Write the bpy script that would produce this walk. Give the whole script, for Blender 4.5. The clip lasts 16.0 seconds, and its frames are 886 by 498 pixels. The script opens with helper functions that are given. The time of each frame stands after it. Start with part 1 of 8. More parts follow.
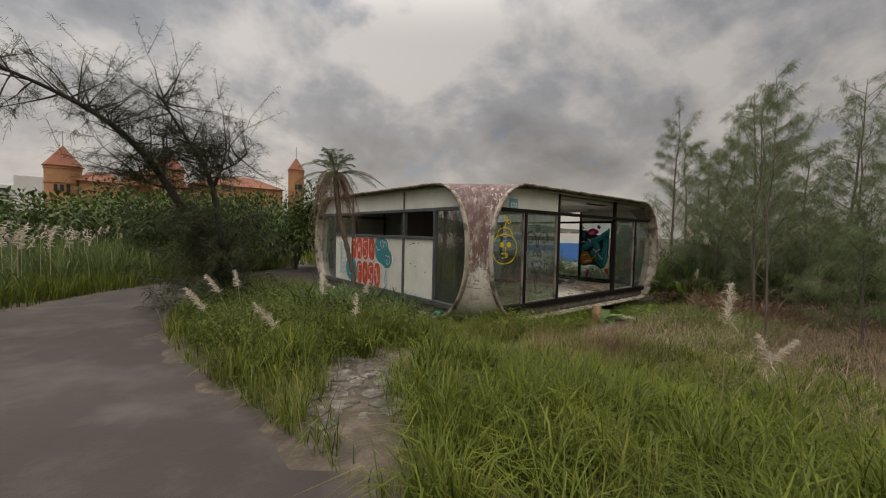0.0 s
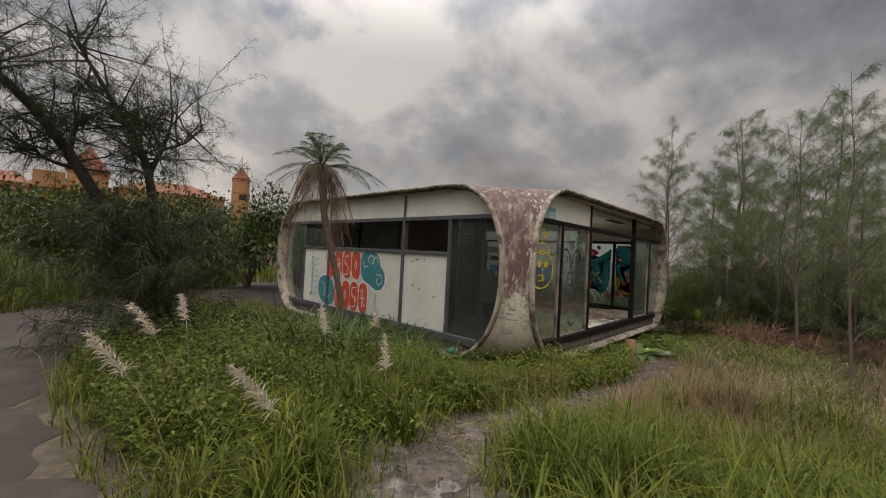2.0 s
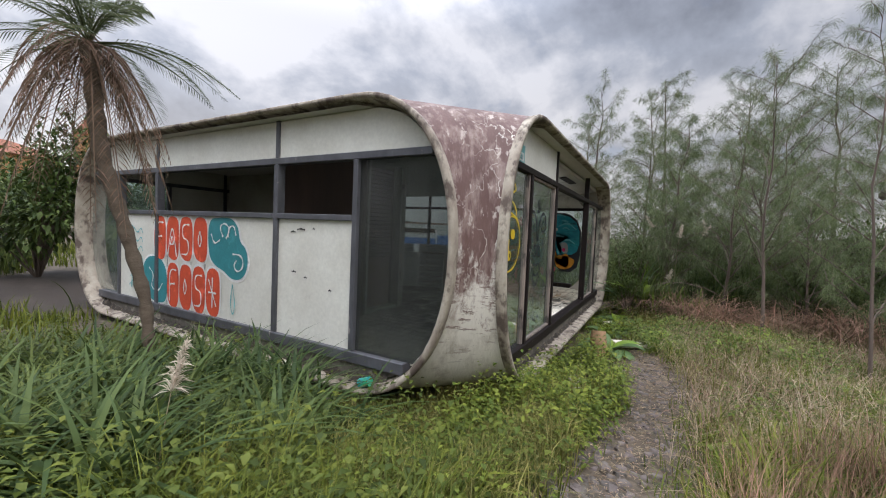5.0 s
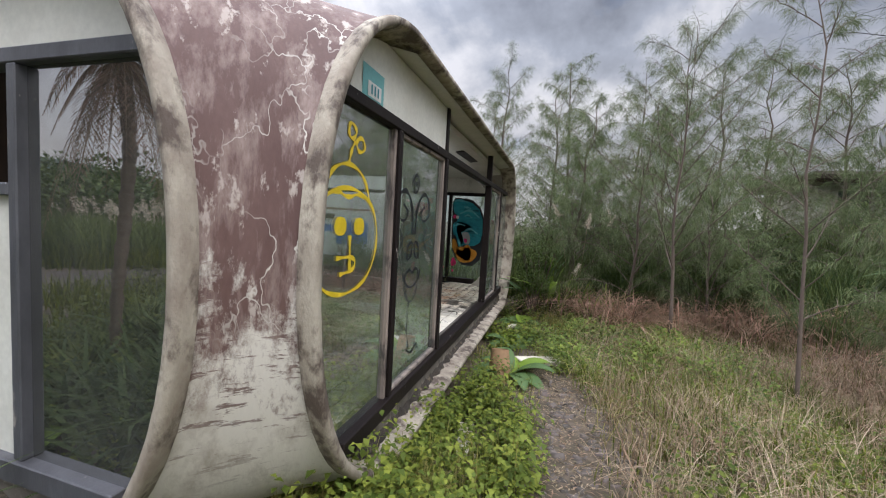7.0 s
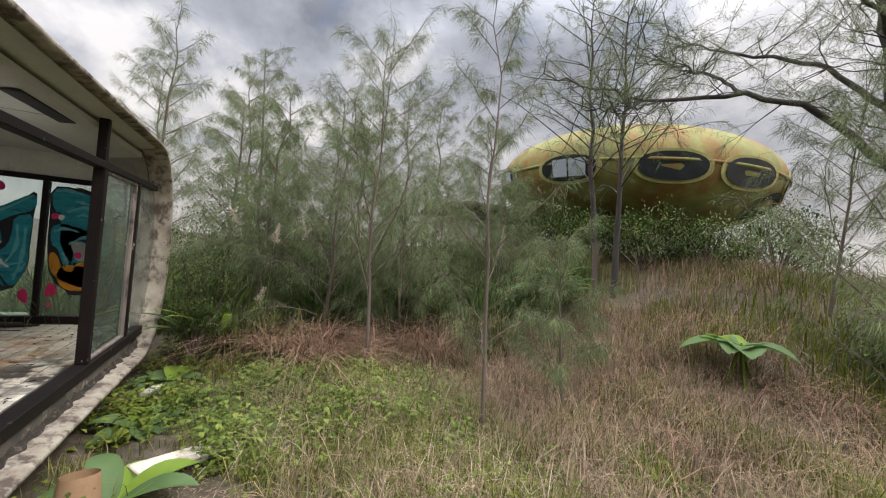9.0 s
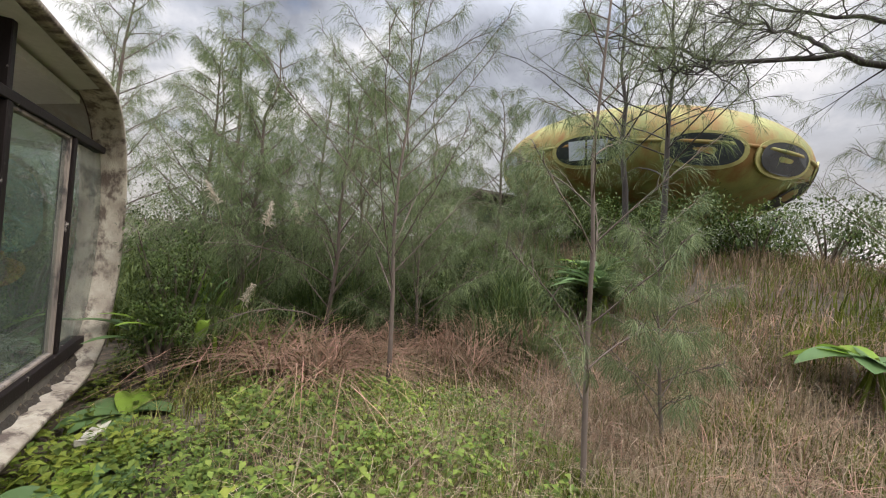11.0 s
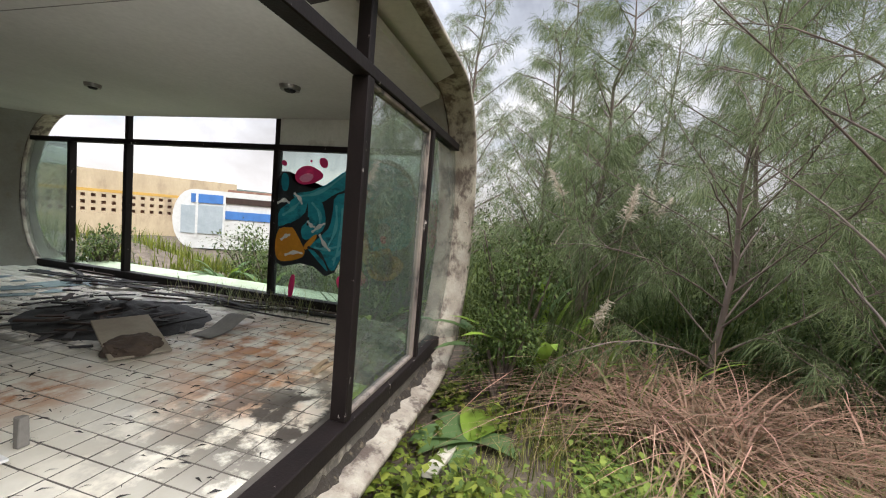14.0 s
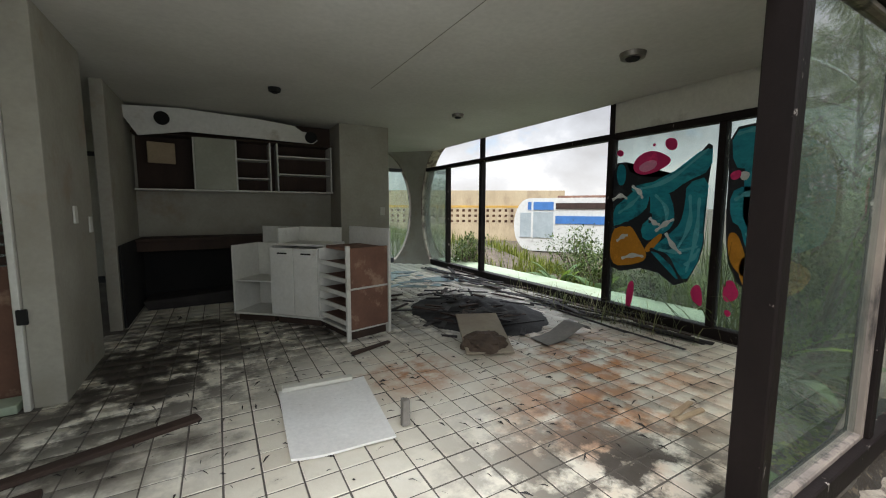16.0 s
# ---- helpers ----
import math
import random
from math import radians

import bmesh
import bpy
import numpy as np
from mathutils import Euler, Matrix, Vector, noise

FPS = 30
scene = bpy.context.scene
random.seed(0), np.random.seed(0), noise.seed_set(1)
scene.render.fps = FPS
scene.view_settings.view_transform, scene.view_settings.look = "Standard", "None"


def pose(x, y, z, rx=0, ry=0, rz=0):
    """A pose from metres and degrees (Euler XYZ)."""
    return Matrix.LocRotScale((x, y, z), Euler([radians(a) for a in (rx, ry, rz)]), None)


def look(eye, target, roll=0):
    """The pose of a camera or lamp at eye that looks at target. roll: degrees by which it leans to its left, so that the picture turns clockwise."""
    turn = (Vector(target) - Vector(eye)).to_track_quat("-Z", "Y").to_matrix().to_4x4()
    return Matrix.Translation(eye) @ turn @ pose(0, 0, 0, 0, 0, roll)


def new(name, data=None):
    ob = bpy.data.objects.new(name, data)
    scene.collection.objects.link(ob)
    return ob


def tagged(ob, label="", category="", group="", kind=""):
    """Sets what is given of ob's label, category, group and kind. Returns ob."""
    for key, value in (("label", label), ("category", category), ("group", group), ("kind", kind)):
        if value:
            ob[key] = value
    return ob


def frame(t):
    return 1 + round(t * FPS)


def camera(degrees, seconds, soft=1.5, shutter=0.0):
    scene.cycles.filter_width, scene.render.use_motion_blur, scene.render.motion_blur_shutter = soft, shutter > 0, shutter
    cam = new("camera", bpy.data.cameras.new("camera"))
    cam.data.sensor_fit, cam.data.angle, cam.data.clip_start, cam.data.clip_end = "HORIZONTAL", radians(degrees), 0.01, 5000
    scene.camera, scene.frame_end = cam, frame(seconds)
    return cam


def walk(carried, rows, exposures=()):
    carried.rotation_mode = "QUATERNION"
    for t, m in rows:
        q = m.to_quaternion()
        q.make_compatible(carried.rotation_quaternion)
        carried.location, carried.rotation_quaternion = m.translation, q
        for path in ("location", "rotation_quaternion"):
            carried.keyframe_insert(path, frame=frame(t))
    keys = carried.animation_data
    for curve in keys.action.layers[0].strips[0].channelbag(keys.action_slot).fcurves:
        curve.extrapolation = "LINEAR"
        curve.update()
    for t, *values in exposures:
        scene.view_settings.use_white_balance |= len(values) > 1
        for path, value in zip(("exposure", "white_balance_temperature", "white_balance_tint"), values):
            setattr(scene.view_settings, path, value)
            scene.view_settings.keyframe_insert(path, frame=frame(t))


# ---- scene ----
cam = camera(97.1, 16.0, 1.1)
PATH = [
    (0, (-0.153, -0.14, 1.806), (1.121, 1.4, 1.726), 1.3),
    (0.5, (-0.143, 0.399, 1.765), (1.097, 1.966, 1.701), 2.3),
    (1, (-0.103, 0.928, 1.711), (1.13, 2.502, 1.669), 3.1),
    (1.5, (0.01, 1.458, 1.685), (1.349, 2.944, 1.707), 3.3),
    (2, (0.132, 1.935, 1.691), (1.591, 3.302, 1.717), 2.9),
    (2.5, (0.384, 2.338, 1.659), (1.988, 3.533, 1.628), 2.6),
    (3, (0.65, 2.675, 1.612), (2.332, 3.753, 1.525), 3.2),
    (3.2, (0.764, 2.774, 1.605), (2.458, 3.833, 1.506), 3.6),
    (5.3, (2.245, 3.723, 1.617), (4.008, 4.659, 1.509), 2.0),
    (5.5, (2.404, 3.739, 1.661), (4.187, 4.635, 1.52), 2.0),
    (6, (2.8, 3.824, 1.658), (4.624, 4.629, 1.508), 2.2),
    (6.5, (3.246, 3.915, 1.697), (5.121, 4.59, 1.534), 2.8),
    (7, (3.721, 3.859, 1.667), (5.636, 4.418, 1.526), 3.3),
    (7.5, (4.186, 3.853, 1.703), (6.168, 4.099, 1.594), 4.2),
    (8, (4.58, 3.81, 1.72), (6.573, 3.65, 1.677), 4.6),
    (8.5, (4.916, 3.646, 1.741), (6.851, 3.141, 1.758), 4.6),
    (9, (5.167, 3.54, 1.743), (6.98, 2.697, 1.765), 5.0),
    (9.2, (5.324, 3.549, 1.72), (7.087, 2.605, 1.74), 5.6),
    (11.3, (6.731, 3.713, 1.639), (8.489, 2.759, 1.622), 5.5),
    (11.5, (6.819, 3.696, 1.65), (8.611, 2.808, 1.615), 5.4),
    (12, (7.126, 3.702, 1.647), (9.007, 3.03, 1.547), 5.6),
    (12.5, (7.373, 3.725, 1.6), (9.311, 3.252, 1.458), 5.5),
    (13, (7.615, 3.786, 1.575), (9.594, 3.543, 1.416), 5.5),
    (13.5, (7.864, 3.836, 1.589), (9.848, 4.035, 1.435), 5.2),
    (14, (8.037, 3.955, 1.556), (9.963, 4.472, 1.409), 4.9),
    (14.5, (8.154, 4.117, 1.551), (9.958, 4.97, 1.407), 4.6),
    (15, (8.268, 4.255, 1.523), (9.855, 5.462, 1.365), 3.8),
    (15.5, (8.393, 4.346, 1.516), (9.698, 5.85, 1.325), 2.2),
    (16, (8.423, 4.412, 1.496), (9.412, 6.137, 1.286), 0.2),
]
EXPO = [(0.0, -0.93, 7050, 12), (3.0, -0.74, 7000, 12), (5.3, -0.08, 6080, 14), (7.2, 0.0, 6150, 14), (9.0, 0.18, 6560, 13), (11.5, 0.42, 6450, 13), (13.2, 0.60, 6250, 13), (14.5, 0.54, 6450, 12), (16.0, 0.40, 6280, 10)]
walk(cam, [(t, look(eye, target, roll)) for t, eye, target, roll in PATH], EXPO)

# ---- world, sun ----
world = bpy.data.worlds.new("overcast_sky")
scene.world = world
world.use_nodes = True
wn, wl = world.node_tree.nodes, world.node_tree.links
wn.clear()


def wnode(kind, **kw):
    n = wn.new(kind)
    for k, v in kw.items():
        n.inputs[k.replace("_", " ")].default_value = v
    return n


sky = wn.new("ShaderNodeTexSky")
sky.sky_type, sky.sun_disc = "NISHITA", False
sky.sun_elevation, sky.sun_rotation = radians(52), radians(220)
tc = wn.new("ShaderNodeTexCoord")
sep = wn.new("ShaderNodeSeparateXYZ")
wl.new(tc.outputs["Generated"], sep.inputs[0])


def wmath(op, a, b):
    n = wn.new("ShaderNodeMath")
    n.operation = op
    for i, v in enumerate((a, b)):
        if isinstance(v, (int, float)):
            n.inputs[i].default_value = v
        else:
            wl.new(v, n.inputs[i])
    return n.outputs[0]


zz = wmath("ADD", wmath("MAXIMUM", sep.outputs["Z"], 0.0), 0.55)
comb = wn.new("ShaderNodeCombineXYZ")
wl.new(wmath("DIVIDE", sep.outputs["X"], zz), comb.inputs[0])
wl.new(wmath("DIVIDE", sep.outputs["Y"], zz), comb.inputs[1])
cl = wnode("ShaderNodeTexNoise", Scale=2.0, Detail=7.0, Roughness=0.56, Distortion=0.15)
cl2 = wnode("ShaderNodeTexNoise", Scale=4.0, Detail=6.0, Roughness=0.55)
wl.new(comb.outputs[0], cl.inputs["Vector"])
wl.new(comb.outputs[0], cl2.inputs["Vector"])
shade = wn.new("ShaderNodeValToRGB")
cr = shade.color_ramp
cr.elements[0].position, cr.elements[0].color = 0.40, (1.02, 1.02, 1.03, 1)
cr.elements[1].position, cr.elements[1].color = 0.66, (0.25, 0.27, 0.315, 1)
e = cr.elements.new(0.5)
e.color = (0.56, 0.60, 0.67, 1)
wl.new(cl.outputs["Fac"], shade.inputs["Fac"])
warm = wn.new("ShaderNodeMix")
warm.data_type = "RGBA"
warm.blend_type = "MIX"
warm.inputs[7].default_value = (0.86, 0.80, 0.71, 1)
hz = wmath("SUBTRACT", 1.0, wmath("MULTIPLY", wmath("ABSOLUTE", sep.outputs["Z"], 0), 2.6))
wl.new(wmath("MULTIPLY", wmath("MAXIMUM", hz, 0.0), 0.62), warm.inputs[0])
wl.new(shade.outputs[0], warm.inputs[6])
gap = wn.new("ShaderNodeValToRGB")
gap.color_ramp.elements[0].position, gap.color_ramp.elements[1].position = 0.60, 0.72
wl.new(cl2.outputs["Fac"], gap.inputs["Fac"])
skys = wn.new("ShaderNodeMix")
skys.data_type = "RGBA"
skys.blend_type = "MULTIPLY"
skys.inputs[0].default_value = 1.0
skys.inputs[7].default_value = (0.13, 0.13, 0.13, 1)
wl.new(sky.outputs[0], skys.inputs[6])
mixs = wn.new("ShaderNodeMix")
mixs.data_type = "RGBA"
wl.new(wmath("MULTIPLY", gap.outputs[0], 0.55), mixs.inputs[0])
wl.new(warm.outputs[2], mixs.inputs[6])
wl.new(skys.outputs[2], mixs.inputs[7])
bg = wn.new("ShaderNodeBackground")
# an overcast sky is brightest overhead
high = wn.new("ShaderNodeMapRange")
high.interpolation_type = "SMOOTHSTEP"
high.inputs[1].default_value, high.inputs[2].default_value = 0.42, 1.0
high.inputs[3].default_value, high.inputs[4].default_value = 1.0, 8.0
wl.new(sep.outputs["Z"], high.inputs[0])
west = wmath("ADD", wmath("MULTIPLY", sep.outputs["X"], -0.20), wmath("MULTIPLY", sep.outputs["Y"], 0.20))
wl.new(wmath("MULTIPLY", high.outputs[0], wmath("ADD", west, 0.98)), bg.inputs["Strength"])
wl.new(mixs.outputs[2], bg.inputs[0])
wout = wn.new("ShaderNodeOutputWorld")
wl.new(bg.outputs[0], wout.inputs[0])

sun = new("sun", bpy.data.lights.new("sun", "SUN"))
sun.data.energy, sun.data.angle, sun.data.color = 1.5, radians(25), (1.0, 0.94, 0.86)
sun.matrix_world = look((-5, -6, 10), (0, 0, 0))

# sky light through the south doorway of the house
la = new("sky_light", bpy.data.lights.new("sky_light", "AREA"))
la.data.shape, la.data.size, la.data.size_y = "RECTANGLE", 2.45, 1.8
la.data.energy, la.data.color = 15.0, (0.93, 0.97, 1.0)
la.matrix_world = look((8.69, 5.06, 1.34), (8.69, 8.0, 1.2))

# ---- materials ----
MATS = {}


def mat(name, c1, c2=None, rough=0.8, scale=4.0, fine=40.0, bump=0.3, metal=0.0, c3=None, patch=1.2, edge=0.08, thr=0.6, island=0.0, objrand=0.0, stretch=(1, 1, 1), spec=0.4, trans=0.0):
    """A weathered surface: two tones at a coarse scale, a fine grain, and patches of a third tone."""
    if name in MATS:
        return MATS[name]
    m = bpy.data.materials.new(name)
    m.use_nodes = True
    nt = m.node_tree
    N, L = nt.nodes, nt.links
    b = N["Principled BSDF"]
    b.inputs["Roughness"].default_value = rough
    b.inputs["Metallic"].default_value = metal
    b.inputs["Specular IOR Level"].default_value = spec
    tcn = N.new("ShaderNodeTexCoord")
    mp = N.new("ShaderNodeMapping")
    mp.inputs["Scale"].default_value = stretch
    L.new(tcn.outputs["Object"], mp.inputs[0])

    def noise_tex(s, d=5.0, r=0.6):
        n = N.new("ShaderNodeTexNoise")
        n.inputs["Scale"].default_value, n.inputs["Detail"].default_value, n.inputs["Roughness"].default_value = s, d, r
        L.new(mp.outputs[0], n.inputs["Vector"])
        return n.outputs["Fac"]

    def ramp(src, p0, p1):
        n = N.new("ShaderNodeMapRange")
        n.inputs[1].default_value, n.inputs[2].default_value = p0, p1
        L.new(src, n.inputs[0])
        return n.outputs[0]

    def mix(fac, a, c):
        n = N.new("ShaderNodeMix")
        n.data_type = "RGBA"
        for i, v in ((0, fac), (6, a), (7, c)):
            if isinstance(v, tuple):
                n.inputs[i].default_value = (*v, 1)
            elif isinstance(v, float):
                n.inputs[i].default_value = v
            else:
                L.new(v, n.inputs[i])
        return n.outputs[2]

    c2 = c2 or tuple(v * 0.75 for v in c1)
    col = mix(ramp(noise_tex(scale), 0.35, 0.65), c1, c2)
    fn = noise_tex(fine, 3.0)
    col = mix(ramp(fn, 0.3, 0.75), col, mix(0.3, col, tuple(v * 0.55 for v in c1)))
    if c3:
        col = mix(ramp(noise_tex(patch, 7.0, 0.65), thr - edge / 2, thr + edge / 2), col, c3)
    src = None
    if island:
        src = N.new("ShaderNodeNewGeometry").outputs["Random Per Island"]
    if objrand:
        src = N.new("ShaderNodeObjectInfo").outputs["Random"]
    if src:
        h = N.new("ShaderNodeHueSaturation")
        k = island or objrand
        r = N.new("ShaderNodeMapRange")
        r.inputs[3].default_value, r.inputs[4].default_value = 1 - k, 1 + k
        L.new(src, r.inputs[0])
        L.new(r.outputs[0], h.inputs["Value"])
        r2 = N.new("ShaderNodeMapRange")
        r2.inputs[3].default_value, r2.inputs[4].default_value = 0.5 + 0.035 * k, 0.5 - 0.05 * k
        L.new(src, r2.inputs[0])
        L.new(r2.outputs[0], h.inputs["Hue"])
        L.new(col, h.inputs["Color"])
        col = h.outputs[0]
    L.new(col, b.inputs["Base Color"])
    if bump:
        bp = N.new("ShaderNodeBump")
        bp.inputs["Strength"].default_value = bump
        bp.inputs["Distance"].default_value = 0.01
        L.new(fn, bp.inputs["Height"])
        L.new(bp.outputs[0], b.inputs["Normal"])
    if trans:
        t2 = N.new("ShaderNodeBsdfTranslucent")
        L.new(col, t2.inputs["Color"])
        ms = N.new("ShaderNodeMixShader")
        ms.inputs[0].default_value = trans
        L.new(b.outputs[0], ms.inputs[1])
        L.new(t2.outputs[0], ms.inputs[2])
        L.new(ms.outputs[0], N["Material Output"].inputs[0])
    MATS[name] = m
    return m


def glass_mat(name, tint, dirt, amount, rough=0.02):
    """Dusty window glass: clear panes seen through, with a film of grime in streaks."""
    m = bpy.data.materials.new(name)
    m.use_nodes = True
    N, L = m.node_tree.nodes, m.node_tree.links
    N.remove(N["Principled BSDF"])
    tr = N.new("ShaderNodeBsdfTransparent")
    tr.inputs[0].default_value = (*tint, 1)
    gl = N.new("ShaderNodeBsdfGlossy")
    gl.inputs["Roughness"].default_value = rough
    fr = N.new("ShaderNodeFresnel")
    fr.inputs[0].default_value = 1.33
    a = N.new("ShaderNodeMixShader")
    dull = N.new("ShaderNodeMath")
    dull.operation = "MULTIPLY"
    dull.inputs[1].default_value = 0.62
    L.new(fr.outputs[0], dull.inputs[0])
    L.new(dull.outputs[0], a.inputs[0])
    L.new(tr.outputs[0], a.inputs[1])
    L.new(gl.outputs[0], a.inputs[2])
    df = N.new("ShaderNodeBsdfDiffuse")
    df.inputs[0].default_value = (*dirt, 1)
    tl = N.new("ShaderNodeBsdfTranslucent")
    tl.inputs[0].default_value = (*dirt, 1)
    d2 = N.new("ShaderNodeMixShader")
    d2.inputs[0].default_value = 0.4
    L.new(df.outputs[0], d2.inputs[1])
    L.new(tl.outputs[0], d2.inputs[2])
    tcn = N.new("ShaderNodeTexCoord")
    mp = N.new("ShaderNodeMapping")
    mp.inputs["Scale"].default_value = (3, 3, 0.7)
    L.new(tcn.outputs["Object"], mp.inputs[0])
    n = N.new("ShaderNodeTexNoise")
    n.inputs["Scale"].default_value, n.inputs["Detail"].default_value = 2.0, 6.0
    L.new(mp.outputs[0], n.inputs["Vector"])
    r = N.new("ShaderNodeMapRange")
    r.inputs[1].default_value, r.inputs[2].default_value = 0.3, 0.7
    r.inputs[3].default_value, r.inputs[4].default_value = amount * 0.55, amount * 1.3
    L.new(n.outputs["Fac"], r.inputs[0])
    ms = N.new("ShaderNodeMixShader")
    L.new(r.outputs[0], ms.inputs[0])
    L.new(a.outputs[0], ms.inputs[1])
    L.new(d2.outputs[0], ms.inputs[2])
    L.new(ms.outputs[0], N["Material Output"].inputs[0])
    return m




def shell_mat():
    """Brown paint over a pale shell: flaking in specks and branching cracks, and nearly gone low down, where water has scoured it."""
    m = mat("worn_brown_gelcoat", (0.105, 0.056, 0.046), (0.150, 0.088, 0.074), 0.7, 4.0, 45, 0.4, c3=(0.40, 0.34, 0.29), patch=11.0, thr=0.605, edge=0.05, stretch=(1, 1, 0.40))
    N, L = m.node_tree.nodes, m.node_tree.links
    b = N["Principled BSDF"]
    old = b.inputs["Base Color"].links[0].from_socket
    geo = N.new("ShaderNodeNewGeometry")
    mp = N.new("ShaderNodeMapping")
    mp.inputs["Scale"].default_value = (1, 1, 0.55)
    L.new(geo.outputs["Position"], mp.inputs[0])

    def tex(kind, **kw):
        n = N.new(kind)
        for k, v in kw.items():
            n.inputs[k].default_value = v
        L.new(mp.outputs[0], n.inputs["Vector"])
        return n

    def rng(src, a, c, lo=0.0, hi=1.0):
        n = N.new("ShaderNodeMapRange")
        for i, v in enumerate((a, c, lo, hi)):
            n.inputs[i + 1].default_value = v
        L.new(src, n.inputs[0])
        return n.outputs[0]

    def op(kind, a, c):
        n = N.new("ShaderNodeMath")
        n.operation = kind
        L.new(a, n.inputs[0])
        if isinstance(c, float):
            n.inputs[1].default_value = c
        else:
            L.new(c, n.inputs[1])
        return n.outputs[0]

    warp = tex("ShaderNodeTexNoise", Scale=4.0, Detail=4.0)
    vor = N.new("ShaderNodeTexVoronoi")
    vor.feature = "DISTANCE_TO_EDGE"
    vor.inputs["Scale"].default_value = 3.2
    add = N.new("ShaderNodeVectorMath")
    L.new(mp.outputs[0], add.inputs[0])
    sc = N.new("ShaderNodeVectorMath")
    sc.operation = "SCALE"
    sc.inputs["Scale"].default_value = 0.55
    L.new(warp.outputs["Color"], sc.inputs[0])
    L.new(sc.outputs[0], add.inputs[1])
    L.new(add.outputs[0], vor.inputs["Vector"])
    crack = op("MULTIPLY", rng(vor.outputs["Distance"], 0.012, 0.004), rng(tex("ShaderNodeTexNoise", Scale=1.6, Detail=3.0).outputs["Fac"], 0.50, 0.60))
    low = N.new("ShaderNodeSeparateXYZ")
    L.new(geo.outputs["Position"], low.inputs[0])
    streak = tex("ShaderNodeTexNoise", Scale=9.0, Detail=8.0, Roughness=0.75)
    scour = rng(op("ADD", low.outputs["Z"], op("MULTIPLY", streak.outputs["Fac"], 2.4)), 2.50, 2.14)
    ms = N.new("ShaderNodeMapping")
    ms.inputs["Scale"].default_value = (2.2, 2.2, 11.0)
    L.new(geo.outputs["Position"], ms.inputs[0])
    scrap = N.new("ShaderNodeTexNoise")
    scrap.inputs["Scale"].default_value, scrap.inputs["Detail"].default_value, scrap.inputs["Roughness"].default_value = 2.0, 7.0, 0.7
    L.new(ms.outputs[0], scrap.inputs["Vector"])
    left = op("MULTIPLY", rng(scrap.outputs["Fac"], 0.56, 0.60), rng(low.outputs["Z"], 0.30, 0.85))
    bare = op("MULTIPLY", scour, rng(left, 0.0, 1.0, 1.0, 0.12))
    fac = op("MAXIMUM", crack, bare)
    # faded upright runs where rain has chalked the paint
    mv = N.new("ShaderNodeMapping")
    mv.inputs["Scale"].default_value = (1, 1, 0.22)
    L.new(geo.outputs["Position"], mv.inputs[0])
    run = N.new("ShaderNodeTexNoise")
    run.inputs["Scale"].default_value = 10.0
    run.inputs["Detail"].default_value = 7.0
    run.inputs["Roughness"].default_value = 0.68
    L.new(mv.outputs[0], run.inputs["Vector"])
    chalk = op("MULTIPLY", rng(run.outputs["Fac"], 0.48, 0.66), 0.62)
    fade = N.new("ShaderNodeMix")
    fade.data_type = "RGBA"
    L.new(chalk, fade.inputs[0])
    L.new(old, fade.inputs[6])
    fade.inputs[7].default_value = (0.36, 0.28, 0.24, 1)
    old = fade.outputs[2]
    mx = N.new("ShaderNodeMix")
    mx.data_type = "RGBA"
    L.new(fac, mx.inputs[0])
    L.new(old, mx.inputs[6])
    dirt = N.new("ShaderNodeMix")
    dirt.data_type = "RGBA"
    dirt.inputs[6].default_value, dirt.inputs[7].default_value = (0.60, 0.56, 0.48, 1), (0.36, 0.315, 0.255, 1)
    L.new(rng(tex("ShaderNodeTexNoise", Scale=5.5, Detail=8.0, Roughness=0.7).outputs["Fac"], 0.50, 0.70), dirt.inputs[0])
    L.new(dirt.outputs[2], mx.inputs[7])
    L.new(mx.outputs[2], b.inputs["Base Color"])
    return m


M_SHELL = shell_mat()
M_RIM = mat("stained_cream_rim", (0.44, 0.39, 0.305), (0.24, 0.195, 0.15), 0.8, 6.0, 70, 0.6, c3=(0.10, 0.075, 0.058), patch=7.0, thr=0.535, edge=0.12, stretch=(1, 1, 0.6))
M_LOWER = mat("chalky_white_shell", (0.56, 0.53, 0.47), (0.40, 0.36, 0.30), 0.75, 3, 40, 0.3, c3=(0.13, 0.09, 0.075), patch=3.5, thr=0.59, edge=0.1, stretch=(1, 1, 1.6))
M_PANEL = mat("cream_wall_panel", (0.66, 0.65, 0.57), (0.56, 0.54, 0.46), 0.6, 1.6, 30, 0.08, c3=(0.32, 0.29, 0.23), patch=2.0, thr=0.70, edge=0.15)
M_FRAME = mat("grey_weathered_aluminium", (0.125, 0.125, 0.135), (0.075, 0.075, 0.08), 0.5, 5, 60, 0.15, metal=0.3, c3=(0.34, 0.31, 0.28), patch=9, thr=0.66, edge=0.06, stretch=(1, 1, 0.4))
M_DARKFRAME = mat("dark_bronze_frame", (0.016, 0.011, 0.010), (0.010, 0.007, 0.0065), 0.6, 4, 60, 0.15, metal=0.0, c3=(0.42, 0.37, 0.33), patch=16, thr=0.68, edge=0.04, stretch=(1, 1, 0.5), spec=0.18)
M_CEIL = mat("grey_white_ceiling", (0.56, 0.54, 0.49), (0.47, 0.45, 0.40), 0.85, 0.8, 25, 0.1)
M_WALL = mat("off_white_inner_wall", (0.38, 0.36, 0.305), (0.29, 0.265, 0.215), 0.8, 1.5, 30, 0.1, c3=(0.25, 0.18, 0.12), patch=1.7, thr=0.68, edge=0.2)
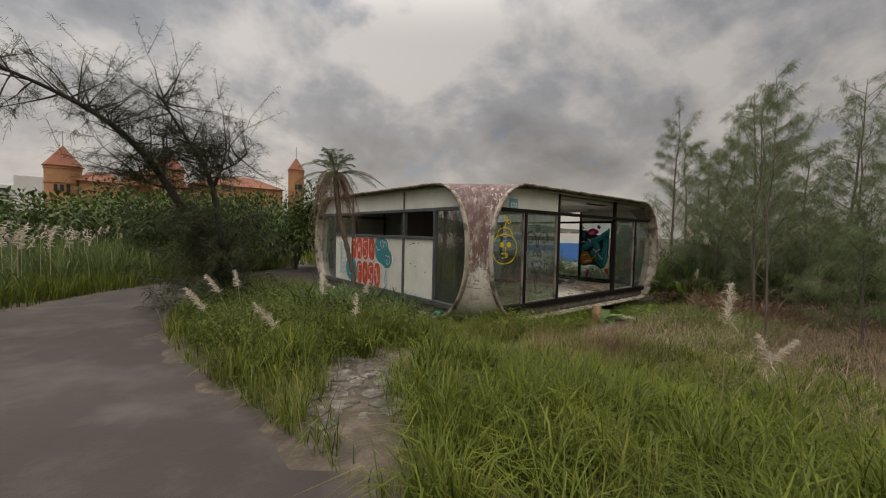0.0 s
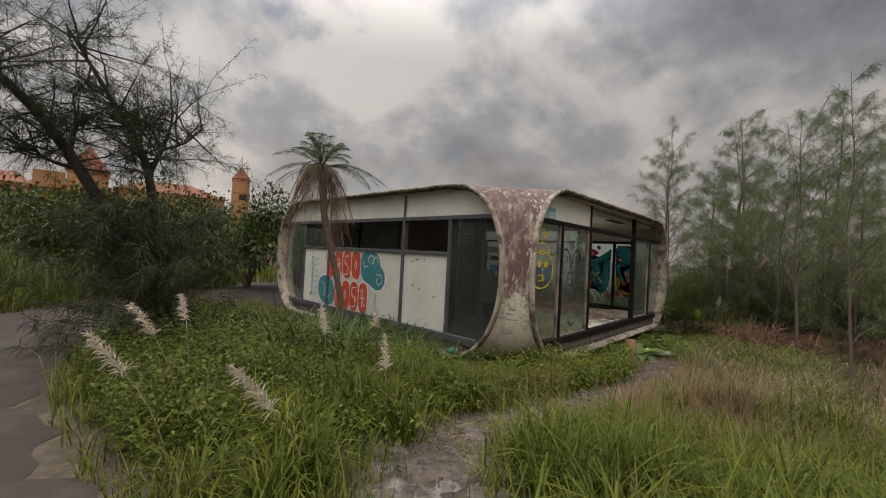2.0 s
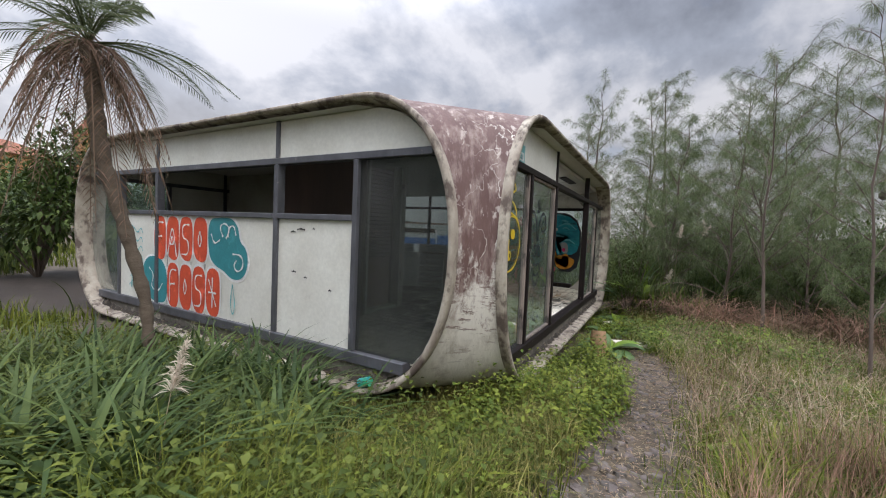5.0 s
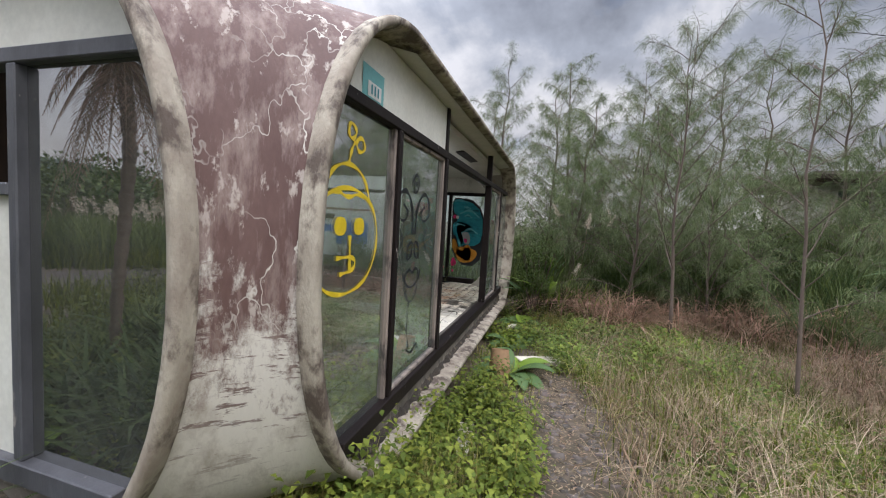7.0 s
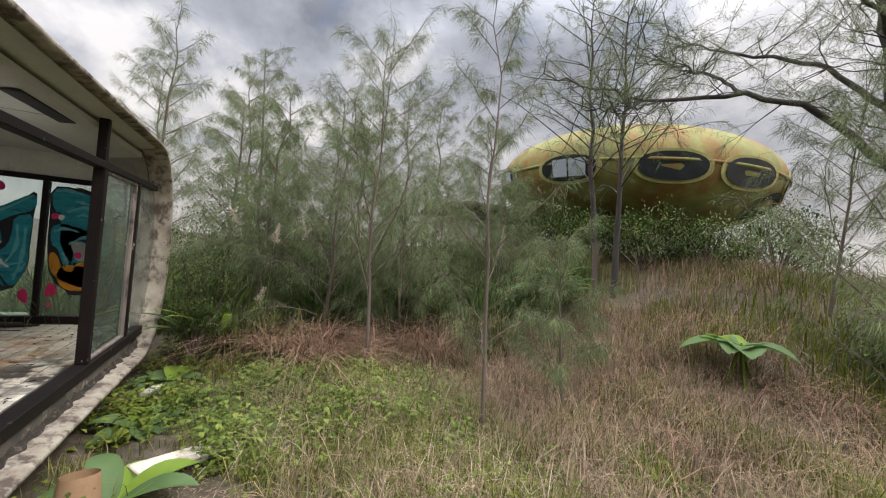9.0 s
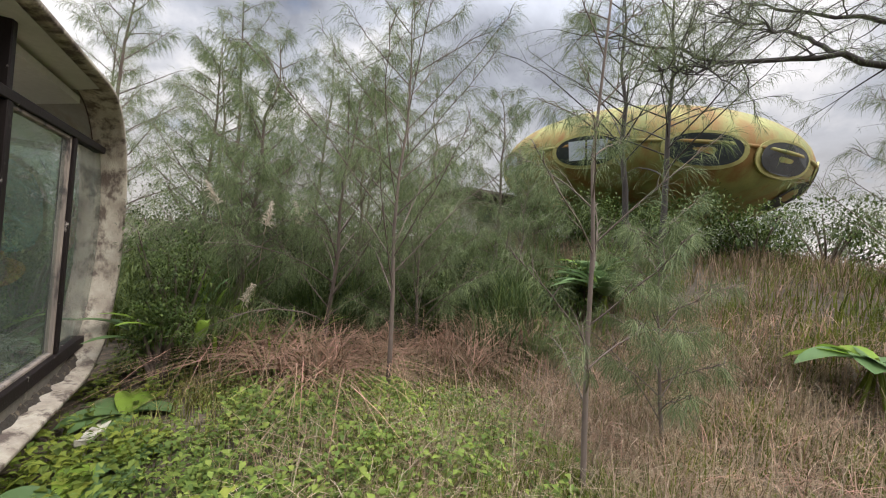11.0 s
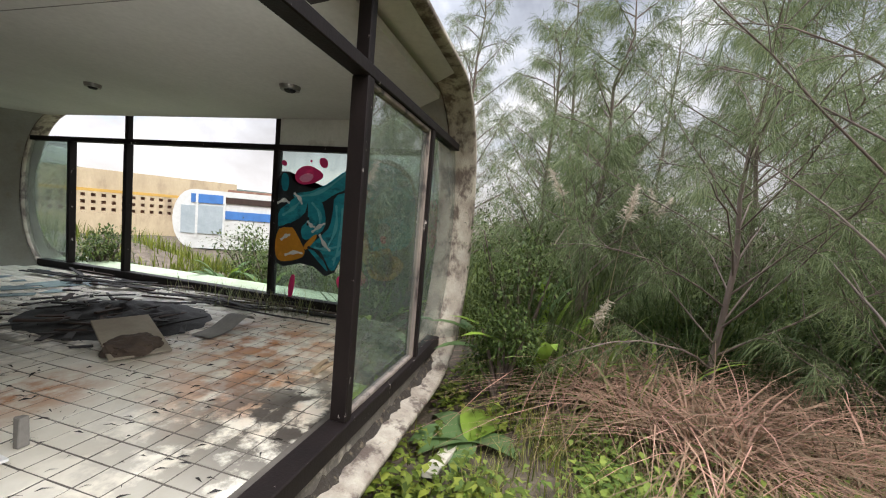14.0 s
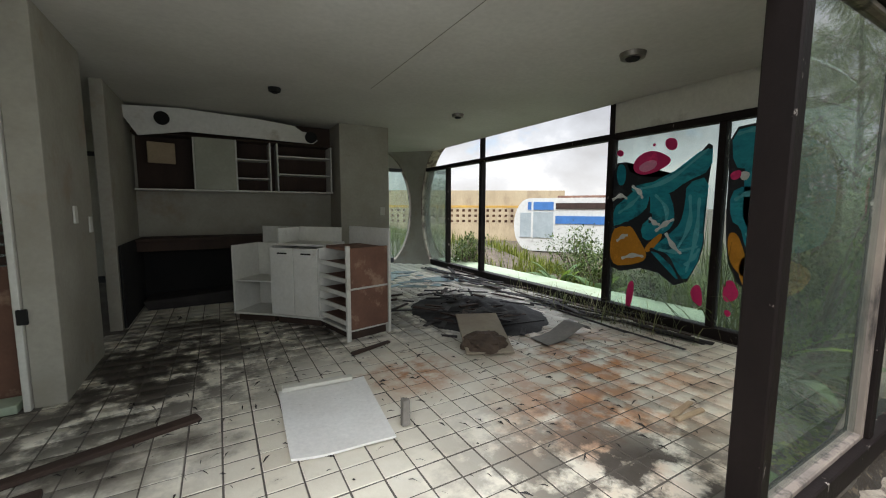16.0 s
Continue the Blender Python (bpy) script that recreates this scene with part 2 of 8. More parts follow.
M_DARKWOOD = mat("dark_rotten_wood", (0.055, 0.032, 0.022), (0.03, 0.018, 0.013), 0.8, 3, 40, 0.3, stretch=(1, 1, 0.2))
M_GROUND = mat("earth_and_litter", (0.085, 0.064, 0.043), (0.055, 0.045, 0.028), 0.95, 2.5, 30, 1.0, c3=(0.135, 0.105, 0.075), patch=6, thr=0.56, edge=0.2)
M_ROAD = mat("worn_asphalt", (0.056, 0.043, 0.033), (0.038, 0.030, 0.024), 0.9, 0.5, 60, 0.5, c3=(0.085, 0.07, 0.057), patch=1.3, thr=0.60, edge=0.25)
M_GLASS = glass_mat("dusty_glass", (0.80, 0.86, 0.84), (0.30, 0.32, 0.29), 0.14)
M_GLASS_DARK = glass_mat("smoked_dusty_glass", (0.42, 0.46, 0.45), (0.16, 0.16, 0.145), 0.22)
M_GLASS_GREEN = glass_mat("greenish_dusty_glass", (0.74, 0.83, 0.80), (0.34, 0.38, 0.34), 0.17)
M_FLOOR = mat("grout_bed", (0.13, 0.115, 0.095), (0.075, 0.065, 0.055), 0.9, 2, 30, 0.3)


# ---- mesh helpers ----
def at(ob):
    p = Vector((0, 0, 0))
    while ob is not None:
        p = p + ob.location
        ob = ob.parent
    return p


def put(name, verts, faces, material, parent=None, label="", smooth=False):
    me = bpy.data.meshes.new(name)
    v = np.array(verts, dtype=float).reshape(-1, 3)
    if parent is not None:
        v = v - np.array(at(parent))
    me.from_pydata(v.tolist(), [], [list(map(int, f)) for f in faces])
    me.update()
    if smooth:
        me.shade_smooth()
    me.materials.append(material)
    ob = new(name, me)
    ob.parent = parent
    if label:
        ob["label"] = label
    return ob


def put_np(name, verts, quads, tris, material, parent=None, smooth=False):
    """A mesh from numpy arrays of places, quads and triangles."""
    me = bpy.data.meshes.new(name)
    v = np.asarray(verts, dtype=np.float32)
    if parent is not None:
        v = v - np.array(at(parent), dtype=np.float32)
    q = np.asarray(quads, dtype=np.int32).reshape(-1, 4)
    t = np.asarray(tris, dtype=np.int32).reshape(-1, 3)
    me.vertices.add(len(v))
    me.vertices.foreach_set("co", v.ravel())
    me.loops.add(q.size + t.size)
    me.loops.foreach_set("vertex_index", np.concatenate([q.ravel(), t.ravel()]))
    me.polygons.add(len(q) + len(t))
    me.polygons.foreach_set("loop_start", np.concatenate([np.arange(len(q)) * 4, q.size + np.arange(len(t)) * 3]).astype(np.int32))
    me.update(calc_edges=True)
    me.validate()
    if smooth:
        me.shade_smooth()
    me.materials.append(material)
    ob = new(name, me)
    ob.parent = parent
    return ob


def empty(name, x, y, z, label="", category="", group="", kind=""):
    ob = new(name)
    ob.empty_display_size = 0.1
    ob.location = (x, y, z)
    return tagged(ob, label, category, group, kind)


def part(name, bm, material, parent=None, label="", smooth=False):
    """Links a bmesh in world coordinates as one mesh object under a thing or a part."""
    me = bpy.data.meshes.new(name)
    if parent is not None:
        bmesh.ops.translate(bm, vec=-at(parent), verts=bm.verts)
    bm.to_mesh(me)
    bm.free()
    if smooth:
        me.shade_smooth()
    me.materials.append(material)
    ob = new(name, me)
    ob.parent = parent
    if label:
        ob["label"] = label
    return ob


def box_bm(lo, hi, bevel=0.004, turn=0.0, jitter=0.0):
    bm = bmesh.new()
    bmesh.ops.create_cube(bm, size=1.0)
    c = [(a + b) / 2 for a, b in zip(lo, hi)]
    s = [abs(b - a) for a, b in zip(lo, hi)]
    bmesh.ops.scale(bm, vec=s, verts=bm.verts)
    if jitter:
        for v in bm.verts:
            v.co += Vector([random.uniform(-jitter, jitter) for _ in range(3)])
    if bevel:
        bmesh.ops.bevel(bm, geom=bm.edges[:], offset=min(bevel, min(s) * 0.3), segments=1, affect="EDGES")
    if turn:
        bmesh.ops.rotate(bm, cent=(0, 0, 0), matrix=Matrix.Rotation(radians(turn), 3, "Z"), verts=bm.verts)
    bmesh.ops.translate(bm, vec=c, verts=bm.verts)
    return bm


def box(name, lo, hi, material, parent=None, label="", bevel=0.004, turn=0.0, jitter=0.0):
    return part(name, box_bm(lo, hi, bevel, turn, jitter), material, parent, label)


def smooth(a, b, x):
    t = np.clip((x - a) / (b - a), 0, 1)
    return t * t * (3 - 2 * t)


def lay(x, y):
    """Height of the ground."""
    x, y = np.asarray(x, dtype=float), np.asarray(y, dtype=float)
    h = 0.30 - 0.33 * smooth(2.0, 4.6, x) * smooth(15.0, 11.5, y)
    h = h - 0.06 * smooth(5.5, 9.0, x) * smooth(6.0, 4.0, y)
    h = h + 1.9 * smooth(1.1, -5.0, y) * smooth(4.5, 9.5, x)
    h = h + 0.25 * smooth(11.5, 16.0, x) * smooth(7.0, 1.0, y)
    h = h - 0.12 * smooth(4.6, 6.5, x) * smooth(14.5, 12.0, y) * smooth(3.8, 5.0, y)
    h = h - 1.1 * smooth(15.5, 19.0, x) * smooth(7.0, 10.0, y)
    h = h + 0.035 * np.sin(x * 1.7 + 0.4) * np.sin(y * 1.9) * smooth(0.6, 2.0, x)
    far = np.hypot(x - 6, y - 4)
    return h + 0.5 * smooth(30, 80, far) * np.sin(x * 0.03) * np.sin(y * 0.037 + 1)


class Buf:
    """Collects tubes, blades and leaves into one mesh."""

    def __init__(self):
        self.v, self.q, self.t, self.n = [], [], [], 0

    def add(self, v, q=None, t=None):
        self.v.append(v)
        if q is not None:
            self.q.append(np.asarray(q) + self.n)
        if t is not None:
            self.t.append(np.asarray(t) + self.n)
        self.n += len(v)

    def tube(self, pts, radii, sides=6):
        pts, radii = np.asarray(pts, float), np.asarray(radii, float)
        d = np.gradient(pts, axis=0)
        d /= np.linalg.norm(d, axis=1, keepdims=True) + 1e-9
        ref = np.where(np.abs(d[:, 2:3]) < 0.9, np.array([[0, 0, 1.0]]), np.array([[1.0, 0, 0]]))
        a = np.cross(d, ref)
        a /= np.linalg.norm(a, axis=1, keepdims=True) + 1e-9
        b = np.cross(d, a)
        ang = np.linspace(0, 2 * np.pi, sides, endpoint=False)
        ring = a[:, None] * np.cos(ang)[None, :, None] + b[:, None] * np.sin(ang)[None, :, None]
        v = (pts[:, None] + ring * radii[:, None, None]).reshape(-1, 3)
        n = len(pts)
        i, j = np.meshgrid(np.arange(n - 1), np.arange(sides), indexing="ij")
        q = np.stack([i * sides + j, i * sides + (j + 1) % sides, (i + 1) * sides + (j + 1) % sides, (i + 1) * sides + j], -1).reshape(-1, 4)
        self.add(v, q)

    def blades(self, base, az, height, lean, width):
        """Grass: each blade a tapered strip that bends over."""
        n = len(base)
        dx = np.stack([np.cos(az), np.sin(az), np.zeros(n)], -1)
        sx = np.stack([-np.sin(az), np.cos(az), np.zeros(n)], -1)
        up = np.array([0, 0, 1.0])
        bend = np.minimum(lean, 1.7)
        mid = base + up * (height * (0.62 - 0.06 * bend))[:, None] + dx * (bend * height * 0.30)[:, None]
        tip = base + up * (height * np.maximum(0.06, 1 - 0.18 * bend - 0.22 * bend ** 2))[:, None] + dx * (bend * height * 0.72)[:, None]
        w = (width / 2)[:, None]
        v = np.stack([base - sx * w, base + sx * w, mid - sx * w * 0.8, mid + sx * w * 0.8, tip], 1).reshape(-1, 3)
        o = np.arange(n) * 5
        self.add(v, np.stack([o, o + 1, o + 3, o + 2], -1), np.stack([o + 2, o + 3, o + 4], -1))

    def arcs(self, base, az, height, bend, width):
        """Reeds: long strips that rise, arch over and hang."""
        n, K = len(base), 6
        dx = np.stack([np.cos(az), np.sin(az), np.zeros(n)], -1)
        sx = np.stack([-np.sin(az), np.cos(az), np.zeros(n)], -1)
        rows = []
        for i in range(K):
            t = i / (K - 1)
            z = height * np.maximum(0.03 * (i > 0), t * (1.12 - 0.06 * bend) - (0.10 + 0.30 * bend) * t ** 2.2)
            c = base + np.array([0, 0, 1.0]) * z[:, None] + dx * (height * bend * 0.62 * t ** 1.7)[:, None]
            w = (width / 2 * (1 - t ** 2 * 0.96))[:, None]
            rows += [c - sx * w, c + sx * w]
        v = np.stack(rows, 1).reshape(-1, 3)
        o = (np.arange(n) * 2 * K)[:, None] + np.arange(K - 1)[None] * 2
        o = o.ravel()
        self.add(v, np.stack([o, o + 1, o + 3, o + 2], -1))

    def leaves(self, base, way, length, width, droop=0.25):
        """Broad leaves: four triangles folded along the middle rib."""
        n = len(base)
        way = way / (np.linalg.norm(way, axis=1, keepdims=True) + 1e-9)
        s = np.cross(way, np.array([0, 0, 1.0]))
        s /= np.linalg.norm(s, axis=1, keepdims=True) + 1e-9
        u = np.cross(s, way)
        l, w = length[:, None], width[:, None] / 2
        mid = base + way * l * 0.45 + u * l * 0.04
        tip = base + way * l - np.array([0, 0, 1.0]) * l * droop
        v = np.stack([base, mid - s * w + u * l * 0.06, mid, mid + s * w + u * l * 0.06, tip], 1).reshape(-1, 3)
        o = np.arange(n) * 5
        t = np.concatenate([np.stack([o, o + 2, o + 1], -1), np.stack([o, o + 3, o + 2], -1), np.stack([o + 1, o + 2, o + 4], -1), np.stack([o + 2, o + 3, o + 4], -1)])
        self.add(v, None, t)

    def needles(self, base, way, length, width):
        n = len(base)
        way = way / (np.linalg.norm(way, axis=1, keepdims=True) + 1e-9)
        s = np.cross(way, RNG.normal(size=(n, 3)))
        s /= np.linalg.norm(s, axis=1, keepdims=True) + 1e-9
        w = width[:, None] / 2
        mid = base + way * (length * 0.5)[:, None]
        tip = base + way * length[:, None] - np.array([0, 0, 1.0]) * (length * 0.25)[:, None]
        v = np.stack([base, mid - s * w, mid + s * w, tip], 1).reshape(-1, 3)
        o = np.arange(n) * 4
        self.add(v, np.stack([o, o + 1, o + 3, o + 2], -1))

    def done(self, name, material, parent=None, smooth=False):
        v = np.concatenate(self.v)
        q = np.concatenate(self.q) if self.q else np.zeros((0, 4), int)
        t = np.concatenate(self.t) if self.t else np.zeros((0, 3), int)
        return put_np(name, v, q, t, material, parent, smooth)


RNG = np.random.default_rng(7)

# ---- ground and road ----
def axis(lo, hi, step):
    near = np.arange(lo, hi + step / 2, step)
    out = np.array([4.0, 10, 20, 40, 80, 160, 320, 640, 1300])
    return np.concatenate([lo - out[::-1], near, hi + out])


gx, gy = axis(-14, 30, 0.4), axis(-16, 34, 0.4)
GX, GY = np.meshgrid(gx, gy, indexing="ij")
gv = np.stack([GX, GY, lay(GX, GY)], -1).reshape(-1, 3)
gi, gj = np.meshgrid(np.arange(len(gx) - 1), np.arange(len(gy) - 1), indexing="ij")
ng = len(gy)
ground = put_np("ground", gv, np.stack([gi * ng + gj, (gi + 1) * ng + gj, (gi + 1) * ng + gj + 1, gi * ng + gj + 1], -1).reshape(-1, 4), [], M_GROUND, smooth=True)
tagged(ground, "uneven earth overgrown with grass and litter", "ground", kind="structure")

ROAD_MID = [(-1.2, -14.0), (-1.1, -5.0), (-1.0, 0.0), (-1.05, 3.0), (-1.25, 5.5), (-0.95, 8.0), (0.2, 10.2), (2.6, 12.4), (6.0, 14.8)]


def spline(pts, n):
    pts = np.array(pts, float)
    d = np.concatenate([[0], np.cumsum(np.linalg.norm(np.diff(pts, axis=0), axis=1))])
    s = np.linspace(0, d[-1], n)
    out = np.stack([np.interp(s, d, pts[:, k]) for k in range(pts.shape[1])], -1)
    for _ in range(max(3, n // 12)):
        out[1:-1] = (out[:-2] + 2 * out[1:-1] + out[2:]) / 4
    return out


mid = spline(ROAD_MID, 160)
tan = np.gradient(mid, axis=0)
tan /= np.linalg.norm(tan, axis=1, keepdims=True)
side = np.stack([tan[:, 1], -tan[:, 0]], -1)
rv, COLS = [], np.linspace(-1, 1, 9)
for i in range(160):
    wob = 0.10 * math.sin(i * 0.9) + 0.07 * math.sin(i * 2.3)
    near = float(np.interp(mid[i, 1], (-20, 1, 4, 7), (2.0, 1.95, 1.62, 1.35)))
    for c in COLS:
        p = mid[i] + side[i] * c * (near + (wob if abs(c) == 1 else 0)) * (1.0 if c > 0 else 0.95)
        rv.append((p[0], p[1], float(lay(p[0], p[1])) + 0.035 - 0.03 * (abs(c) == 1)))
rf = [(i * 9 + j, i * 9 + j + 1, (i + 1) * 9 + j + 1, (i + 1) * 9 + j) for i in range(159) for j in range(8)]
road = tagged(put("road", rv, rf, M_ROAD, smooth=True), "cracked brown-grey asphalt lane with worn edges", "road", kind="structure")

# ---- the plastic house ----
CX, CY = 8.665, 8.70
GLASS_W, RIM_W = 3.725, 3.905
ZC = 1.45
house = empty("house", CX, CY, 0.0, "abandoned rounded plastic house, brown peeling shell, cream panels", "house")


def loc(k, u, w, z):
    """A place in facade k (0 west, 1 south, 2 east, 3 north): u along it to the right seen from outside, w out from the middle."""
    n = ((-1, 0), (0, -1), (1, 0), (0, 1))[k]
    t = ((0, -1), (1, 0), (0, 1), (-1, 0))[k]
    return (CX + u * t[0] + w * n[0], CY + u * t[1] + w * n[1], z)


def end_curve(r, b, phi, u0=2.5):
    c, s = math.cos(phi), math.sin(phi)
    return u0 + r * abs(c) ** 0.86, ZC + b * math.copysign(abs(s) ** 0.92, s)


def half_at(z, r=0.985, b=1.295):
    """Half width of the opening at height z."""
    s = min(1.0, abs(z - ZC) / b) ** (1 / 0.92)
    return 2.5 + r * math.sqrt(max(0.0, 1 - s * s)) ** 0.86


NPHI = 28
PHI = [math.pi / 2 - math.pi * i / NPHI for i in range(NPHI + 1)]
R_OUT, B_OUT = 1.10, 1.365


def outline(r, b):
    """Closed outline of an opening: right end from top to bottom, then the left end from bottom to top."""
    right = [end_curve(r, b, p) for p in PHI]
    bottom = [(2.5 - 5.0 * i / 10, ZC - b) for i in range(1, 10)]
    left = [(-u, z) for u, z in reversed(right)]
    top = [(-2.5 + 5.0 * i / 10, ZC + b) for i in range(1, 10)]
    return right + bottom + left + top


for k in range(4):
    rings = [outline(r, b) for r, b in ((R_OUT + 0.01, B_OUT + 0.01), (R_OUT + 0.012, B_OUT + 0.018), (R_OUT - 0.005, B_OUT + 0.008), (R_OUT - 0.04, B_OUT - 0.022), (R_OUT - 0.055, B_OUT - 0.035), (1.0, 1.305))]
    ws = (RIM_W - 0.06, RIM_W + 0.01, RIM_W + 0.028, RIM_W + 0.024, RIM_W - 0.005, GLASS_W - 0.05)
    v, n = [], len(rings[0])
    for ring, w in zip(rings, ws):
        v += [loc(k, u, w, z) for u, z in ring]
    f = [(a * n + i, a * n + (i + 1) % n, (a + 1) * n + (i + 1) % n, (a + 1) * n + i) for a in range(5) for i in range(n)]
    put("rim", v, f, M_RIM, house, "stained cream moulded rim", smooth=True)

# hourglass corner columns between the rims, brown above and chalky white below
for k in range(4):
    k2 = (k + 1) % 4
    v, S = [], 12
    for p in PHI:
        u, z = end_curve(R_OUT, B_OUT, p)
        a, b = Vector(loc(k, u, RIM_W - 0.03, z)), Vector(loc(k2, -u, RIM_W - 0.03, z))
        inward = (Vector((CX, CY, z)) - (a + b) / 2).normalized()
        for s in range(S + 1):
            q = s / S
            v.append(a.lerp(b, q) + inward * 0.055 * math.cos(p) ** 0.5 * math.sin(math.pi * q) ** 0.4)
    f = [(i * (S + 1) + j, i * (S + 1) + j + 1, (i + 1) * (S + 1) + j + 1, (i + 1) * (S + 1) + j) for i in range(NPHI) for j in range(S)]
    col = put("column", v, f, M_SHELL, house, "hourglass corner column, peeling brown over white", smooth=True)
    iv = []
    for p in PHI:
        u, z = end_curve(1.0, 1.305, p)
        a, b = Vector(loc(k, u, GLASS_W - 0.06, z)), Vector(loc(k2, -u, GLASS_W - 0.06, z))
        iv += [a.lerp(b, s / 6) for s in range(7)]
    put("column_lining", iv, [(i * 7 + j, (i + 1) * 7 + j, (i + 1) * 7 + j + 1, i * 7 + j + 1) for i in range(NPHI) for j in range(6)], M_WALL, house, "off-white inside of a corner column, brown at its foot", smooth=True)

# roof and base: octagons that meet the rims
def deck(name, z_edge, z_mid, grow, material, label):
    edge = []
    for k in range(4):
        edge += [Vector(loc(k, u, RIM_W - 0.03, z_edge)) for u in np.linspace(-2.5, 2.5, 9)]
        a, b = Vector(loc(k, 2.5, RIM_W - 0.03, z_edge)), Vector(loc((k + 1) % 4, -2.5, RIM_W - 0.03, z_edge))
        edge += [a.lerp(b, q) for q in (0.25, 0.5, 0.75)]
    n, v, f = len(edge), [], []
    for r in range(6):
        q = r / 6
        for e2 in edge:
            v.append((CX + (e2.x - CX) * (1 - q), CY + (e2.y - CY) * (1 - q), z_edge + (z_mid - z_edge) * (1 - (1 - q) ** 2)))
    v.append((CX, CY, z_mid))
    f = [(r * n + i, r * n + (i + 1) % n, (r + 1) * n + (i + 1) % n, (r + 1) * n + i) for r in range(5) for i in range(n)]
    f += [(5 * n + i, 5 * n + (i + 1) % n, 6 * n) for i in range(n)]
    return put(name, v, f, material, house, label, smooth=True)


deck("roof", ZC + B_OUT, ZC + B_OUT + 0.12, 0, M_SHELL, "low brown moulded roof with pale flaking")
deck("base_shell", ZC - B_OUT, ZC - B_OUT - 0.35, 0, M_LOWER, "chalky white moulded underside")
deck("roof_lining", ZC + 1.29, ZC + 1.30, 0, M_CEIL, "")

FLOOR_Z, CEIL_Z = 0.30, 2.65


def bar(k, u0, u1, z0, z1, material, name="mullion", w=GLASS_W, depth=0.10, parent=None):
    a, b = loc(k, u0, w - depth / 2, z0), loc(k, u1, w + depth / 2, z1)
    lo, hi = [min(p, q) for p, q in zip(a, b)], [max(p, q) for p, q in zip(a, b)]
    return box(name, lo, hi, material, parent or house, bevel=0.006)


def sheet(k, u0, u1, z0, z1, material, name, thick=0.02, w=GLASS_W, label="", fit_ends=True):
    """A pane or panel, cut to the rounded end of the opening where it reaches it."""
    zs = np.linspace(z0, z1, 15 if (abs(u0) > 2.5 or abs(u1) > 2.5) else 2)
    front = []
    for z in zs:
        h = half_at(z)
        front.append((max(u0, -h), min(u1, h), z))
    v = []
    for ww in (w - thick / 2, w + thick / 2):
        for a, b, z in front:
            v += [loc(k, a, ww, z), loc(k, b, ww, z)]
    n = len(front)
    f = []
    for i in range(n - 1):
        a = 2 * i
        f.append((a, a + 1, a + 3, a + 2))
        b = 2 * n + 2 * i
        f.append((b, b + 2, b + 3, b + 1))
        f.append((a, a + 2, b + 2, b))
        f.append((a + 1, b + 1, b + 3, a + 3))
    f += [(0, 2 * n, 2 * n + 1, 1), (2 * n - 2, 2 * n - 1, 4 * n - 1, 4 * n - 2)]
    ob = put(name, v, f, material, house, label)
    if "glass" in material.name:
        ob.visible_shadow = False
    return ob


M_APRON = mat("blackish_over_cream", (0.16, 0.14, 0.115), (0.085, 0.075, 0.062), 0.9, 5, 50, 0.5, c3=(0.38, 0.34, 0.27), patch=6, thr=0.60, edge=0.12)
M_SOIL = mat("dark_leaf_soil", (0.050, 0.040, 0.030), (0.030, 0.025, 0.019), 0.95, 9, 60, 1.0, c3=(0.14, 0.11, 0.075), patch=14, thr=0.6, edge=0.1)
U1, U2 = 1.28, 2.43
SILL, HEAD = 0.34, 2.30
for k in range(4):
    fm = M_FRAME if k in (0, 3) else M_DARKFRAME
    hs, hh = half_at(SILL), half_at(HEAD)
    bar(k, -hs, hs, SILL - 0.05, SILL + 0.06, fm, "sill_rail", depth=0.13)
    bar(k, -hh, hh, HEAD - 0.035, HEAD + 0.035, fm, "head_rail")
    for u in (-U1, U1):
        bar(k, u - 0.035, u + 0.035, SILL + 0.06, HEAD - 0.035, fm, "mullion")
        bar(k, u - 0.03, u + 0.03, HEAD + 0.035, ZC + 1.30, fm, "upper_mullion", depth=0.08)
    for u in (-U2, U2):
        bar(k, u - 0.03, u + 0.03, SILL + 0.06, HEAD - 0.035, fm, "mullion")
    # upper band
    for u0, u1 in ((-3.6, -U1 - 0.03), (-U1 + 0.03, U1 - 0.03), (U1 + 0.03, 3.6)):
        if abs(u0) < 2 and k in (1, 2):
            continue
        sheet(k, u0, u1, HEAD + 0.035, ZC + 1.285, M_PANEL, "upper_panel", 0.04, label="cream plastic panel above the windows")
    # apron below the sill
    sheet(k, -3.6, 3.6, ZC - 1.285, SILL - 0.05, M_APRON, "apron", 0.05, label="dark blotchy strip under the sill")
    # leaf soil gathered on the ledge
    sv, n = [], 150
    for i in range(n + 1):
        u = -2.9 + 5.8 * i / n
        reach = 0.075 + 0.05 * noise.noise((i * 0.31, k * 7.0, 0)) + 0.012 * noise.noise((i * 1.1, k * 3.0, 2.0))
        top = 0.035 + 0.03 * noise.noise((i * 0.5, k * 5.0, 9.0))
        zb = ZC - 1.325 + 0.28 * max(0.0, (abs(u) - 2.3)) ** 2
        sv += [loc(k, u, GLASS_W + 0.02, zb + top * 1.6), loc(k, u, GLASS_W + reach * 0.6, zb + top), loc(k, u, GLASS_W + reach, zb - 0.02)]
    put("ledge_soil", sv, [(i * 3 + j, i * 3 + j + 1, i * 3 + j + 4, i * 3 + j + 3) for i in range(n) for j in range(2)], M_SOIL, house, "dark leaf soil on the ledge", smooth=True)
G0, G1 = SILL + 0.06, HEAD - 0.035
TR = 1.70
